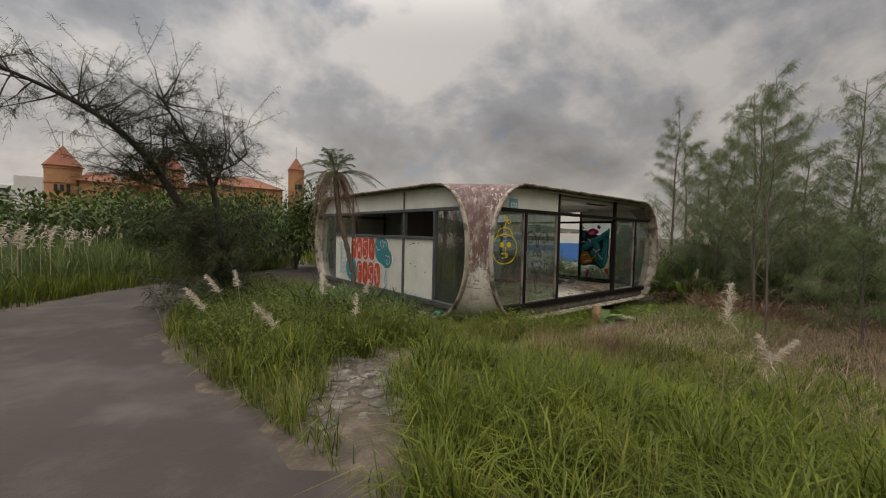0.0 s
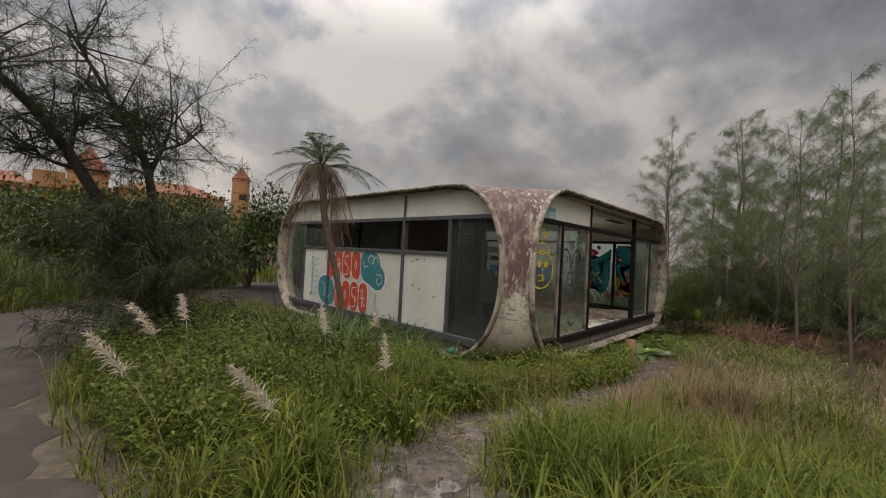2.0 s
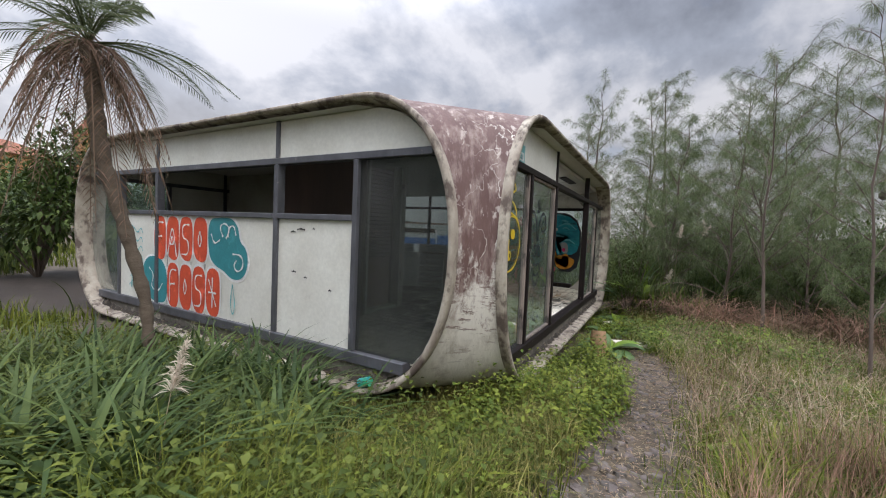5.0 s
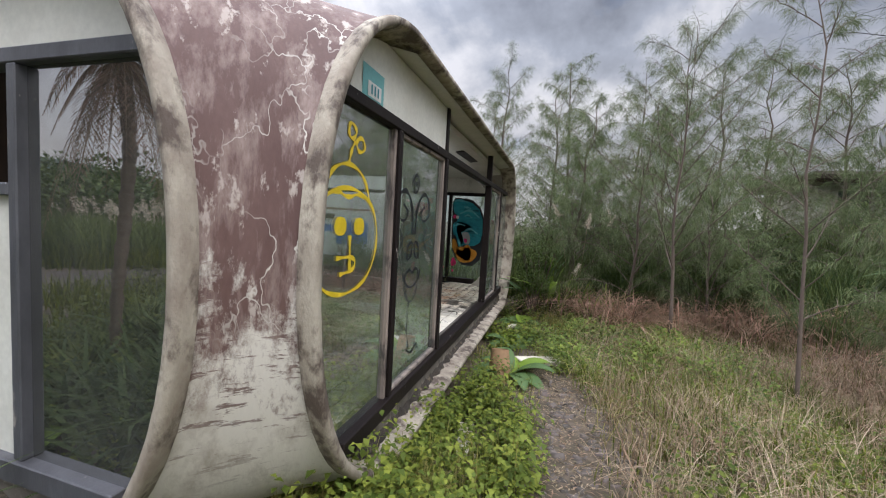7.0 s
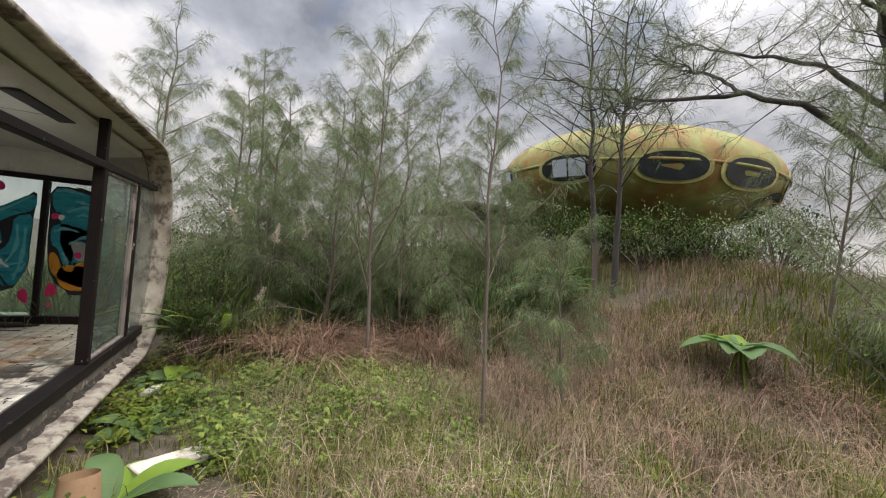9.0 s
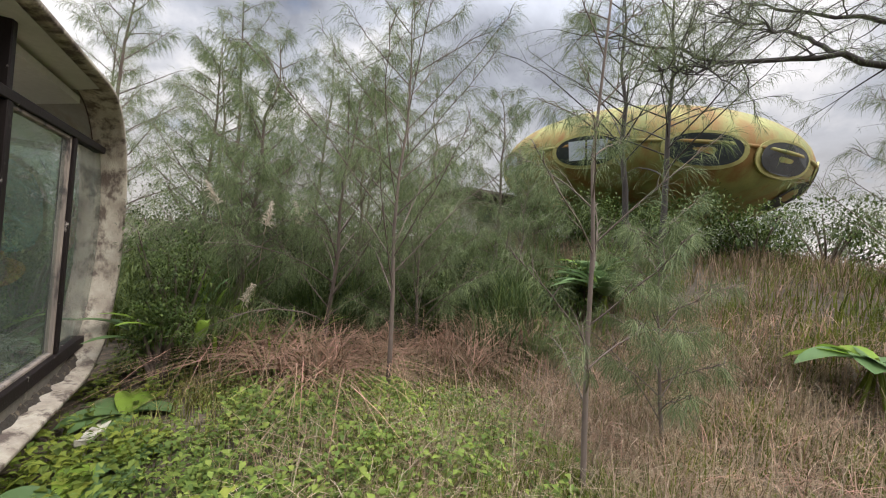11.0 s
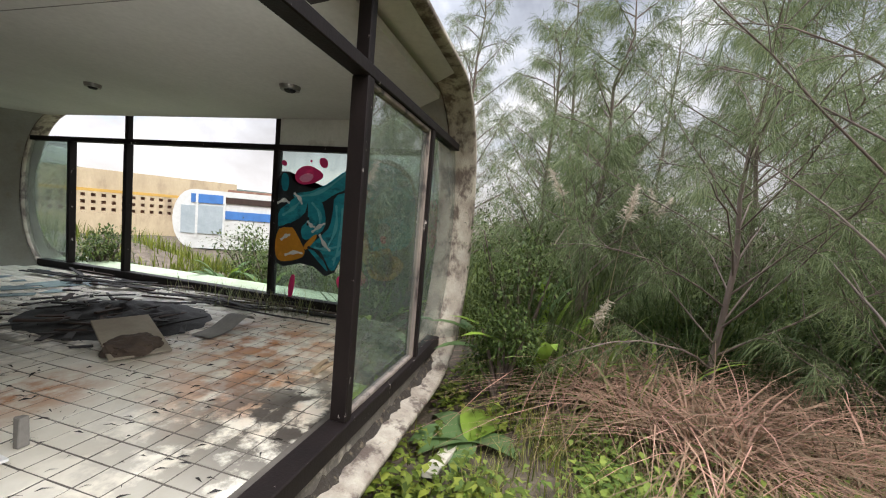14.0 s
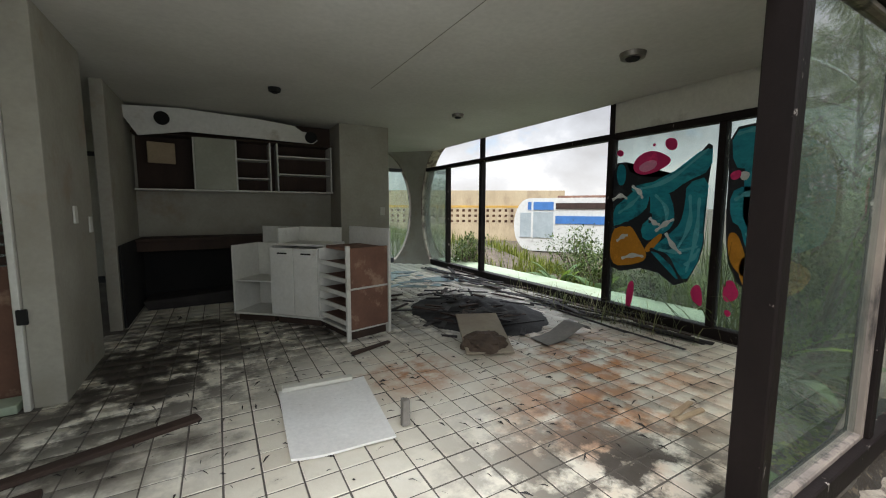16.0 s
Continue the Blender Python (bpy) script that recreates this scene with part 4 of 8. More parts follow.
for x, y, l, w, a in ((8.35, 5.72, 0.55, 0.05, 32), (7.75, 6.75, 1.1, 0.07, 18), (7.4, 6.45, 0.7, 0.10, 10), (8.9, 5.55, 0.18, 0.07, 60), (10.75, 5.62, 0.26, 0.03, 8), (10.72, 5.56, 0.24, 0.03, -4), (10.1, 9.0, 0.55, 0.05, 4), (10.25, 9.25, 0.6, 0.05, -3), (9.5, 7.5, 0.4, 0.04, 20), (10.2, 8.6, 0.5, 0.04, 35)):
    tagged(box("loose_plank", (x - l / 2, y - w / 2, FLOOR_Z + 0.006), (x + l / 2, y + w / 2, FLOOR_Z + 0.026), M_DARKWOOD if l > 0.3 else M_DRYWOOD, turn=a, jitter=0.006), "splintered plank lying on the tiles", "plank", "loose planks")
# tilted board with a heap of mud
mb = empty("mud_board", 10.4, 7.15, FLOOR_Z, "grey-tan board with a heap of dried mud", "board")
bm = box_bm((-0.20, -0.34, 0), (0.20, 0.34, 0.02), 0.004)
bmesh.ops.rotate(bm, cent=(0, 0, 0), matrix=Euler((radians(12), 0, radians(-24))).to_matrix(), verts=bm.verts)
bmesh.ops.translate(bm, vec=(10.42, 7.18, FLOOR_Z + 0.085), verts=bm.verts)
part("board", bm, mat("tan_board", (0.33, 0.28, 0.21), (0.26, 0.21, 0.155), 0.8, 4, 40, 0.2), mb)
bm = bmesh.new()
bmesh.ops.create_icosphere(bm, subdivisions=4, radius=1)
for v in bm.verts:
    q = v.co * (1 + 0.22 * noise.noise(v.co * 2.3) + 0.10 * noise.noise(v.co * 7))
    v.co = Vector((10.34 + q.x * 0.20, 7.03 + q.y * 0.18, FLOOR_Z + 0.05 + max(q.z, -0.3) * 0.09))
part("mud_mound", bm, M_MUD, mb, "crumbly dried mud")
# charred strips
for i in range(150):
    if i < 95:
        x, y, a = 10.95 + RNG.normal(0, 0.38), 8.05 + RNG.normal(0, 0.48), RNG.uniform(-80, 80)
        l, w = RNG.uniform(0.08, 0.5), RNG.uniform(0.015, 0.06)
    else:
        y = RNG.uniform(6.2, 11.0)
        x, a = 11.95 + RNG.normal(0, 0.14), 90 + RNG.normal(0, 14)
        l, w = RNG.uniform(0.3, 1.1), RNG.uniform(0.02, 0.07)
    z = FLOOR_Z + 0.006 + (RNG.uniform(0, 0.10) if i < 95 and abs(x - 10.95) < 0.5 else RNG.uniform(0, 0.05))
    tagged(box("charred_strip", (x - l / 2, y - w / 2, z), (x + l / 2, y + w / 2, z + 0.012), M_CHAR if i % 4 else M_DARKWOOD, turn=a, jitter=0.006), "charred strip of board in the rubble", "debris", "rubble strips")
heap = bmesh.new()
bmesh.ops.create_grid(heap, x_segments=40, y_segments=40, size=1)
for v in heap.verts:
    d = v.co.length
    h = max(0.0, 1 - d) * (0.11 + 0.09 * noise.noise(v.co * 5)) + 0.03 * noise.noise(v.co * 14) * max(0.0, 1 - d)
    v.co = Vector((10.95 + v.co.x * 0.75, 8.05 + v.co.y * 0.95, FLOOR_Z + max(0.0, h) - 0.004))
tagged(part("char_mound", heap, M_CHAR, None, smooth=True), "black heap of ash and rubble on the tiles", "rubble")
# curled mat and glass
bm = bmesh.new()
prof = [(0.0, 0.01), (0.12, 0.012), (0.24, 0.03), (0.34, 0.075), (0.42, 0.11), (0.5, 0.10), (0.56, 0.06)]
for th in (0, 0.008):
    for s in (0, 0.22):
        for x, z in prof:
            bm.verts.new((x, s, z + th))
bm.verts.ensure_lookup_table()
n = len(prof)
for th in (0, 2 * n):
    for i in range(n - 1):
        bm.faces.new([bm.verts[k] for k in (th + i, th + i + 1, th + n + i + 1, th + n + i)])
bmesh.ops.translate(bm, vec=(10.84, 6.80, FLOOR_Z + 0.004), verts=bm.verts)
tagged(part("curled_mat", bm, M_GREYMAT, None, smooth=True), "grey rubber mat curled up at one end", "mat")
for i in range(26):
    x, y, s = RNG.uniform(10.7, 11.9), RNG.uniform(9.6, 11.3), RNG.uniform(0.06, 0.28)
    a = np.sort(RNG.uniform(0, 6.283, 5))
    pts = [(x + s * math.cos(t), y + s * 0.7 * math.sin(t), FLOOR_Z + 0.012 + 0.003 * i / 26) for t in a]
    pts += [(p[0], p[1], p[2] - 0.005) for p in pts]
    f = [(0, 1, 2, 3, 4), (9, 8, 7, 6, 5)] + [(k, (k + 1) % 5, 5 + (k + 1) % 5, 5 + k) for k in range(5)]
    tagged(put("glass_shard", pts, f, M_SHARD, None), "dusty pale blue shard of broken glass", "glass", "glass shards")
# weeds through the sill, twigs
b = Buf()
p = np.column_stack([RNG.normal(12.0, 0.12, 260), RNG.normal(7.3, 0.5, 260), np.full(260, FLOOR_Z)])
b.blades(p, RNG.uniform(0, 6.28, 260), RNG.uniform(0.1, 0.38, 260), RNG.uniform(0.4, 1.2, 260), RNG.uniform(0.004, 0.008, 260))
tagged(b.done("weeds", M_WEED), "straggling weeds along the window sill", "weeds", kind="stuff")
b = Buf()
n = 900
p = np.column_stack([RNG.uniform(7.7, 12.0, n), RNG.uniform(5.2, 10, n), np.full(n, FLOOR_Z + 0.012)])
az = RNG.uniform(0, 6.28, n)
b.needles(p, np.stack([np.cos(az), np.sin(az), 0.06 * np.ones(n)], -1), RNG.uniform(0.02, 0.09, n), RNG.uniform(0.004, 0.014, n))
tagged(b.done("litter", M_CHAR), "scattered dark crumbs and splinters", "litter", kind="stuff")

# ---- spray paint ----
def chaikin(pts, n=3, closed=True):
    p = np.array(pts, float)
    for _ in range(n):
        q = np.roll(p, -1, axis=0) if closed else p[1:]
        a = p if closed else p[:-1]
        out = np.stack([a * 0.75 + q * 0.25, a * 0.25 + q * 0.75], 1).reshape(-1, 2)
        p = out if closed else np.concatenate([p[:1], out, p[-1:]])
    return p


def paint(name, c, rough=0.45):
    return mat("spray_" + name, c, tuple(v * 0.82 for v in c), rough, 5, 40, 0.05, c3=tuple(min(1, v * 1.25 + 0.02) for v in c), patch=4, thr=0.62, edge=0.1)


S_RED, S_TEAL, S_WHITE, S_PALE = paint("red", (0.62, 0.085, 0.035)), paint("teal", (0.045, 0.24, 0.26)), paint("white", (0.74, 0.74, 0.70)), paint("pale_teal", (0.16, 0.42, 0.42))
S_BLACK, S_CYAN, S_ORANGE, S_PINK, S_YELLOW = paint("black", (0.018, 0.02, 0.024)), mat("spray_cyan", (0.008, 0.20, 0.27), (0.035, 0.40, 0.46), 0.4, 3.2, 40, 0.05, c3=(0.004, 0.055, 0.085), patch=3.0, thr=0.60, edge=0.16, stretch=(1, 1.0, 2.2)), paint("orange", (0.62, 0.26, 0.02)), paint("pink", (0.72, 0.03, 0.16)), paint("yellow", (0.72, 0.52, 0.02))
S_ROSE, S_GREY = paint("rose", (0.80, 0.30, 0.45)), paint("grey", (0.36, 0.37, 0.36))
S_LIGHT = paint("light_cyan", (0.12, 0.46, 0.52))


COAT = [0]


def coat(w):
    """Each stroke lies a hair over the one before."""
    COAT[0] = (COAT[0] + 1) % 7
    return w + 0.0005 * COAT[0]


def blob(k, pts, w, material, parent, name="paint_fill", rounds=3):
    w = coat(w)
    p = chaikin(pts, rounds)
    bm = bmesh.new()
    vs = [bm.verts.new(loc(k, u, w, z)) for u, z in p]
    f = bm.faces.new(vs)
    bmesh.ops.triangulate(bm, faces=[f])
    return part(name, bm, material, parent)


def stroke(k, pts, width, w, material, parent, name="paint_line", closed=False, taper=False):
    w = coat(w)
    p = chaikin(pts, 3, closed)
    if closed:
        p = np.concatenate([p, p[:1]])
    d = np.gradient(p, axis=0)
    if closed:
        d[0] = d[-1] = (p[1] - p[-2])
    d /= np.linalg.norm(d, axis=1, keepdims=True) + 1e-9
    s = np.stack([-d[:, 1], d[:, 0]], -1)
    n = len(p)
    half = np.full(n, width / 2) * (0.85 + 0.3 * np.sin(np.arange(n) * 0.7))
    if taper:
        half *= np.sin(np.pi * np.linspace(0.12, 0.95, n))
    v = [loc(k, *(p[i] + s[i] * half[i]), 0) for i in range(n)]
    L, R = p + s * half[:, None], p - s * half[:, None]
    v = [loc(k, L[i, 0], w, L[i, 1]) for i in range(n)] + [loc(k, R[i, 0], w, R[i, 1]) for i in range(n)]
    return put(name, v, [(i, i + 1, n + i + 1, n + i) for i in range(n - 1)], material, parent)


def grow(pts, k):
    p = np.array(pts, float)
    c = p.mean(0)
    d = p - c
    return c + d * (1 + k / (np.linalg.norm(d, axis=1, keepdims=True) + 1e-6))


# throw-up lettering on the west panels: u = CY - y
W0 = GLASS_W + 0.024
ga = empty("graffiti", *loc(0, 0, W0, 1.0), "bubble-letter graffiti in red and teal with white outlines", "graffiti")


def letter(u0, u1, z0, z1, fill, cuts, wob=0.0):
    w, h = u1 - u0, z1 - z0
    pts = [(u0 + 0.02 * w, z0 + 0.1 * h), (u0 - 0.03 * w, z0 + 0.55 * h), (u0 + 0.05 * w, z1), (u0 + 0.55 * w, z1 + 0.06 * h + wob), (u1, z1 - 0.03 * h), (u1 + 0.05 * w, z0 + 0.5 * h), (u1, z0), (u0 + 0.5 * w, z0 - 0.06 * h - wob)]
    blob(0, grow(pts, 0.035), W0, S_WHITE, ga)
    blob(0, pts, W0 + 0.004, fill, ga)
    for cut in cuts:
        stroke(0, [(u0 + a * w, z0 + b * h) for a, b in cut], 0.024, W0 + 0.008, S_WHITE, ga)


F_CUT = [[(0.25, 0.1), (0.22, 0.9), (0.85, 0.88)], [(0.3, 0.52), (0.75, 0.55)]]
A_CUT = [[(0.12, 0.05), (0.5, 0.95), (0.88, 0.05)], [(0.35, 0.35), (0.65, 0.35), (0.5, 0.6), (0.35, 0.35)]]
S_CUT = [[(0.8, 0.85), (0.25, 0.85), (0.25, 0.52), (0.75, 0.48), (0.75, 0.12), (0.2, 0.12)]]
O_CUT = [[(0.5, 0.7), (0.35, 0.5), (0.5, 0.3), (0.65, 0.5), (0.5, 0.7)]]
teal1 = [(-0.03, 1.64), (0.25, 1.66), (0.46, 1.66), (0.60, 1.55), (0.62, 1.38), (0.76, 1.30), (0.80, 1.10), (0.70, 0.93), (0.48, 0.90), (0.32, 1.0), (0.1, 1.06), (-0.02, 1.2)]
blob(0, grow(teal1, 0.035), W0, S_WHITE, ga)
blob(0, teal1, W0 + 0.003, S_TEAL, ga)
stroke(0, [(0.30, 1.42), (0.22, 1.55), (0.34, 1.60), (0.44, 1.52), (0.36, 1.40)], 0.022, W0 + 0.008, S_WHITE, ga)
stroke(0, [(0.40, 1.42), (0.42, 1.55), (0.52, 1.57), (0.56, 1.45)], 0.022, W0 + 0.008, S_WHITE, ga)
stroke(0, [(0.50, 1.22), (0.68, 1.22), (0.72, 1.08), (0.60, 1.0), (0.52, 1.08), (0.58, 1.15)], 0.022, W0 + 0.008, S_WHITE, ga)
stroke(0, [(0.05, 1.45), (0.12, 1.32), (0.24, 1.38)], 0.022, W0 + 0.008, S_WHITE, ga)
teal2 = [(-1.68, 0.95), (-1.5, 1.08), (-1.15, 1.05), (-1.0, 0.85), (-1.0, 0.45), (-1.25, 0.40), (-1.55, 0.46), (-1.7, 0.7)]
blob(0, grow(teal2, 0.03), W0, S_WHITE, ga)
blob(0, teal2, W0 + 0.003, S_TEAL, ga)
stroke(0, [(-1.5, 0.9), (-1.35, 0.8), (-1.45, 0.62), (-1.25, 0.55), (-1.12, 0.7)], 0.022, W0 + 0.008, S_WHITE, ga)
for i, cuts in enumerate((F_CUT, A_CUT, S_CUT, O_CUT)):
    letter(-1.36 + i * 0.335, -1.36 + i * 0.335 + 0.30, 1.06 + 0.01 * i, 1.63, S_RED, cuts)
for i, cuts in enumerate((F_CUT, O_CUT, S_CUT, [[(0.2, 0.8), (0.5, 0.5), (0.8, 0.2)], [(0.5, 0.85), (0.5, 0.15)], [(0.2, 0.5), (0.8, 0.5)]])):
    letter(-1.00 + i * 0.315, -1.00 + i * 0.315 + 0.285, 0.42, 0.98, S_RED, cuts, 0.01)
for i in range(7):
    z = 0.58 + i * 0.135
    stroke(0, [(-2.10 + 0.05 * math.sin(i), z), (-1.98, z + 0.10), (-1.86, z - 0.02), (-1.76, z + 0.09), (-1.70, z)], 0.022, W0 + 0.003, S_PALE, ga)
stroke(0, [(-2.02, 0.55), (-1.98, 1.0), (-2.0, 1.50)], 0.03, W0 + 0.007, S_PALE, ga)
stroke(0, [(0.50, 0.85), (0.56, 0.62), (0.52, 0.45), (0.46, 0.6), (0.50, 0.85)], 0.02, W0 + 0.004, S_PALE, ga)
for x, z, l in ((1.62, 1.56, 0.12), (1.52, 1.53, 0.07), (1.85, 1.57, 0.03), (1.55, 1.10, 0.06), (1.74, 1.05, 0.04), (2.1, 0.95, 0.04)):
    stroke(0, [(x, z), (x + l / 2, z + 0.012), (x + l, z)], 0.018, W0 + 0.003, M_CHAR, ga, "gouge")
# panel joints
for u in (-0.10, -1.02):
    tagged(bar(0, u - 0.006, u + 0.006, G0, TR - 0.03, M_FRAME, "panel_joint", w=GLASS_W + 0.018, depth=0.012), "thin joint strip")

# yellow figure on the first south pane, black ornament on the second: u = x - CX
WB = GLASS_W + 0.008
gb = empty("graffiti", *loc(1, -3.0, WB, 1.5), "yellow spray drawing of a round hatted doodle on glass", "graffiti")
U = lambda x: x - CX
stroke(1, [(U(5.27), 1.52), (U(5.33), 1.75), (U(5.64), 1.84), (U(5.93), 1.75), (U(6.01), 1.50), (U(5.88), 1.28), (U(5.60), 1.22), (U(5.36), 1.30)], 0.024, WB, S_YELLOW, gb, closed=True)
stroke(1, [(U(5.38), 1.74), (U(5.44), 1.90), (U(5.62), 1.96), (U(5.80), 1.90), (U(5.88), 1.74)], 0.024, WB, S_YELLOW, gb)
stroke(1, [(U(5.62), 1.95), (U(5.64), 2.02), (U(5.68), 2.08)], 0.024, WB, S_YELLOW, gb)
stroke(1, [(U(5.60), 2.10), (U(5.62), 2.18), (U(5.70), 2.14), (U(5.66), 2.08)], 0.024, WB, S_YELLOW, gb, closed=True)
stroke(1, [(U(5.68), 2.08), (U(5.76), 2.12), (U(5.80), 2.05), (U(5.72), 2.02)], 0.024, WB, S_YELLOW, gb, closed=True)
stroke(1, [(U(5.40), 1.76), (U(5.52), 1.80), (U(5.62), 1.76), (U(5.74), 1.80), (U(5.86), 1.76)], 0.024, WB, S_YELLOW, gb)
for x in (5.55, 5.75):
    blob(1, [(U(x) - 0.06, 1.56), (U(x) - 0.06, 1.66), (U(x) + 0.06, 1.66), (U(x) + 0.06, 1.56)], WB + 0.003, S_YELLOW, gb)
stroke(1, [(U(5.52), 1.44), (U(5.72), 1.44), (U(5.72), 1.36), (U(5.56), 1.35)], 0.024, WB, S_YELLOW, gb)
stroke(1, [(U(5.66), 1.56), (U(5.67), 1.36)], 0.03, WB, S_YELLOW, gb)
gc = empty("graffiti", *loc(1, -2.0, WB, 1.3), "thin black scroll ornament sprayed on glass", "graffiti")
for s in (1, -1):
    C0 = U(6.66)
    stroke(1, [(C0 + s * 0.02, 1.55), (C0 + s * 0.05, 1.78), (C0 + s * 0.20, 1.90), (C0 + s * 0.34, 1.84), (C0 + s * 0.36, 1.70)], 0.032, WB, S_BLACK, gc)
    stroke(1, [(C0 + s * 0.36, 1.70), (C0 + s * 0.22, 1.64), (C0 + s * 0.12, 1.72), (C0 + s * 0.24, 1.78)], 0.018, WB, S_BLACK, gc)
    stroke(1, [(C0 + s * 0.02, 1.50), (C0 + s * 0.13, 1.46), (C0 + s * 0.12, 1.34), (C0 + s * 0.03, 1.38)], 0.022, WB, S_BLACK, gc, closed=True)
    stroke(1, [(C0, 1.24), (C0 + s * 0.07, 1.28), (C0 + s * 0.17, 1.22), (C0 + s * 0.10, 1.14), (C0, 1.12)], 0.020, WB, S_BLACK, gc)
    stroke(1, [(C0 + s * 0.18, 1.25), (C0 + s * 0.10, 1.04), (C0, 1.0)], 0.016, WB, S_BLACK, gc)
    stroke(1, [(C0 + s * 0.3, 1.6), (C0 + s * 0.22, 1.5), (C0 + s * 0.32, 1.42)], 0.014, WB, S_BLACK, gc)
stroke(1, [(U(6.66), 2.04), (U(6.58), 1.96), (U(6.66), 1.86), (U(6.74), 1.96)], 0.024, WB, S_BLACK, gc, closed=True)
blob(1, [(U(6.64), 1.93), (U(6.64), 1.97), (U(6.68), 1.97), (U(6.68), 1.93)], WB, S_BLACK, gc)
stroke(1, [(U(6.62), 1.0), (U(6.60), 0.8), (U(6.66), 0.62)], 0.014, WB, S_BLACK, gc)
stroke(1, [(U(6.62), 0.62), (U(6.72), 0.55), (U(6.85), 0.62), (U(6.9), 0.55)], 0.016, WB, S_BLACK, gc)
# paper notice
nt = empty("notice_sticker", *loc(1, U(5.84), GLASS_W + 0.03, 2.40), "teal notice sticker with a white label", "sticker")
sheet_w = GLASS_W + 0.024
put("backing", [loc(1, U(5.70), sheet_w, 2.34), loc(1, U(5.97), sheet_w, 2.34), loc(1, U(5.97), sheet_w, 2.52), loc(1, U(5.70), sheet_w, 2.52)], [(0, 1, 2, 3)], S_PALE, nt)
put("label_field", [loc(1, U(5.76), sheet_w + 0.004, 2.355), loc(1, U(5.93), sheet_w + 0.004, 2.355), loc(1, U(5.93), sheet_w + 0.004, 2.44), loc(1, U(5.76), sheet_w + 0.004, 2.44)], [(0, 1, 2, 3)], S_WHITE, nt)
for x in (5.79, 5.83, 5.87):
    put("print_bar", [loc(1, U(x), sheet_w + 0.008, 2.37), loc(1, U(x) + 0.02, sheet_w + 0.008, 2.37), loc(1, U(x) + 0.02, sheet_w + 0.008, 2.425), loc(1, U(x), sheet_w + 0.008, 2.425)], [(0, 1, 2, 3)], S_TEAL, nt)

# large mural on the east panes: v = y - CY
WC = GLASS_W - 0.010
gd = empty("graffiti", *loc(2, -2.2, WC, 1.3), "large teal, orange and pink spray mural on glass", "graffiti")
V = lambda y: y - CY


def yz(*pts):
    return [(V(y), z) for y, z in pts]


blob(2, yz((7.40, 2.00), (7.19, 2.01), (7.18, 1.86), (6.77, 1.80), (6.51, 1.97), (6.36, 2.14), (6.36, 1.86), (6.42, 1.39), (6.36, 1.12), (6.55, 0.67), (6.89, 0.88), (7.37, 0.75), (7.37, 1.03), (7.37, 1.42)), WC + 0.004, S_BLACK, gd, rounds=1)
blob(2, yz((7.19, 1.73), (6.80, 1.79), (6.36, 2.11), (6.35, 1.85), (6.57, 1.76), (6.73, 1.64), (6.94, 1.61), (7.07, 1.64)), WC, S_CYAN, gd, rounds=1)
blob(2, yz((7.37, 1.50), (7.23, 1.60), (7.04, 1.76), (6.93, 1.64), (6.98, 1.46), (7.22, 1.33), (7.30, 1.18), (7.36, 1.29)), WC, S_CYAN, gd, rounds=1)
blob(2, yz((6.94, 1.70), (6.75, 1.69), (6.67, 1.49), (6.67, 1.32), (6.82, 1.20), (6.98, 1.14), (7.03, 1.30), (6.92, 1.40)), WC, S_CYAN, gd, rounds=1)
blob(2, yz((6.57, 1.74), (6.36, 1.80), (6.40, 1.44), (6.38, 1.07), (6.54, 0.73), (6.83, 0.98), (6.91, 1.06), (6.70, 1.24), (6.60, 1.35), (6.57, 1.55)), WC, S_CYAN, gd, rounds=1)
blob(2, yz((7.33, 2.00), (7.23, 1.96), (7.23, 1.77), (7.31, 1.74), (7.35, 1.87)), WC, S_CYAN, gd, rounds=2)
blob(2, yz((7.38, 1.28), (7.15, 1.33), (7.04, 1.18), (6.90, 0.97), (7.09, 0.87), (7.39, 0.83)), WC - 0.004, S_ORANGE, gd, rounds=2)
blob(2, yz((6.98, 1.07), (6.79, 1.26), (6.77, 1.20), (6.92, 1.01)), WC - 0.004, S_ORANGE, gd, rounds=2)
blob(2, yz((7.15, 1.99), (7.06, 2.08), (6.91, 2.10), (6.71, 1.99), (6.80, 1.90), (7.01, 1.84), (7.14, 1.89)), WC, S_PINK, gd, rounds=2)
blob(2, yz((7.10, 1.93), (6.99, 2.00), (6.87, 1.99), (6.89, 1.91), (7.02, 1.87)), WC - 0.004, S_ROSE, gd, rounds=2)
blob(2, yz((6.68, 2.13), (6.69, 2.08), (6.74, 2.07), (6.79, 2.10), (6.81, 2.15), (6.80, 2.19), (6.75, 2.20), (6.70, 2.18)), WC, S_PINK, gd, rounds=2)
blob(2, yz((6.90, 2.15), (6.91, 2.14), (6.92, 2.13), (6.93, 2.14), (6.94, 2.15), (6.93, 2.16), (6.92, 2.17), (6.91, 2.16)), WC, S_PINK, gd, rounds=2)
blob(2, yz((7.27, 2.10), (7.28, 2.08), (7.31, 2.07), (7.34, 2.09), (7.36, 2.11), (7.35, 2.14), (7.32, 2.15), (7.28, 2.13)), WC, S_PINK, gd, rounds=2)
blob(2, yz((7.14, 0.67), (7.06, 0.71), (7.07, 0.49), (7.12, 0.33), (7.16, 0.40)), WC, S_PINK, gd, rounds=2)
blob(2, yz((6.48, 0.71), (6.38, 0.80), (6.34, 0.56), (6.43, 0.58)), WC, S_PINK, gd, rounds=2)
stroke(2, yz((7.14, 1.69), (6.76, 1.75), (6.39, 2.05)), 0.045, WC - 0.004, S_LIGHT, gd, "paint_highlight", taper=True)
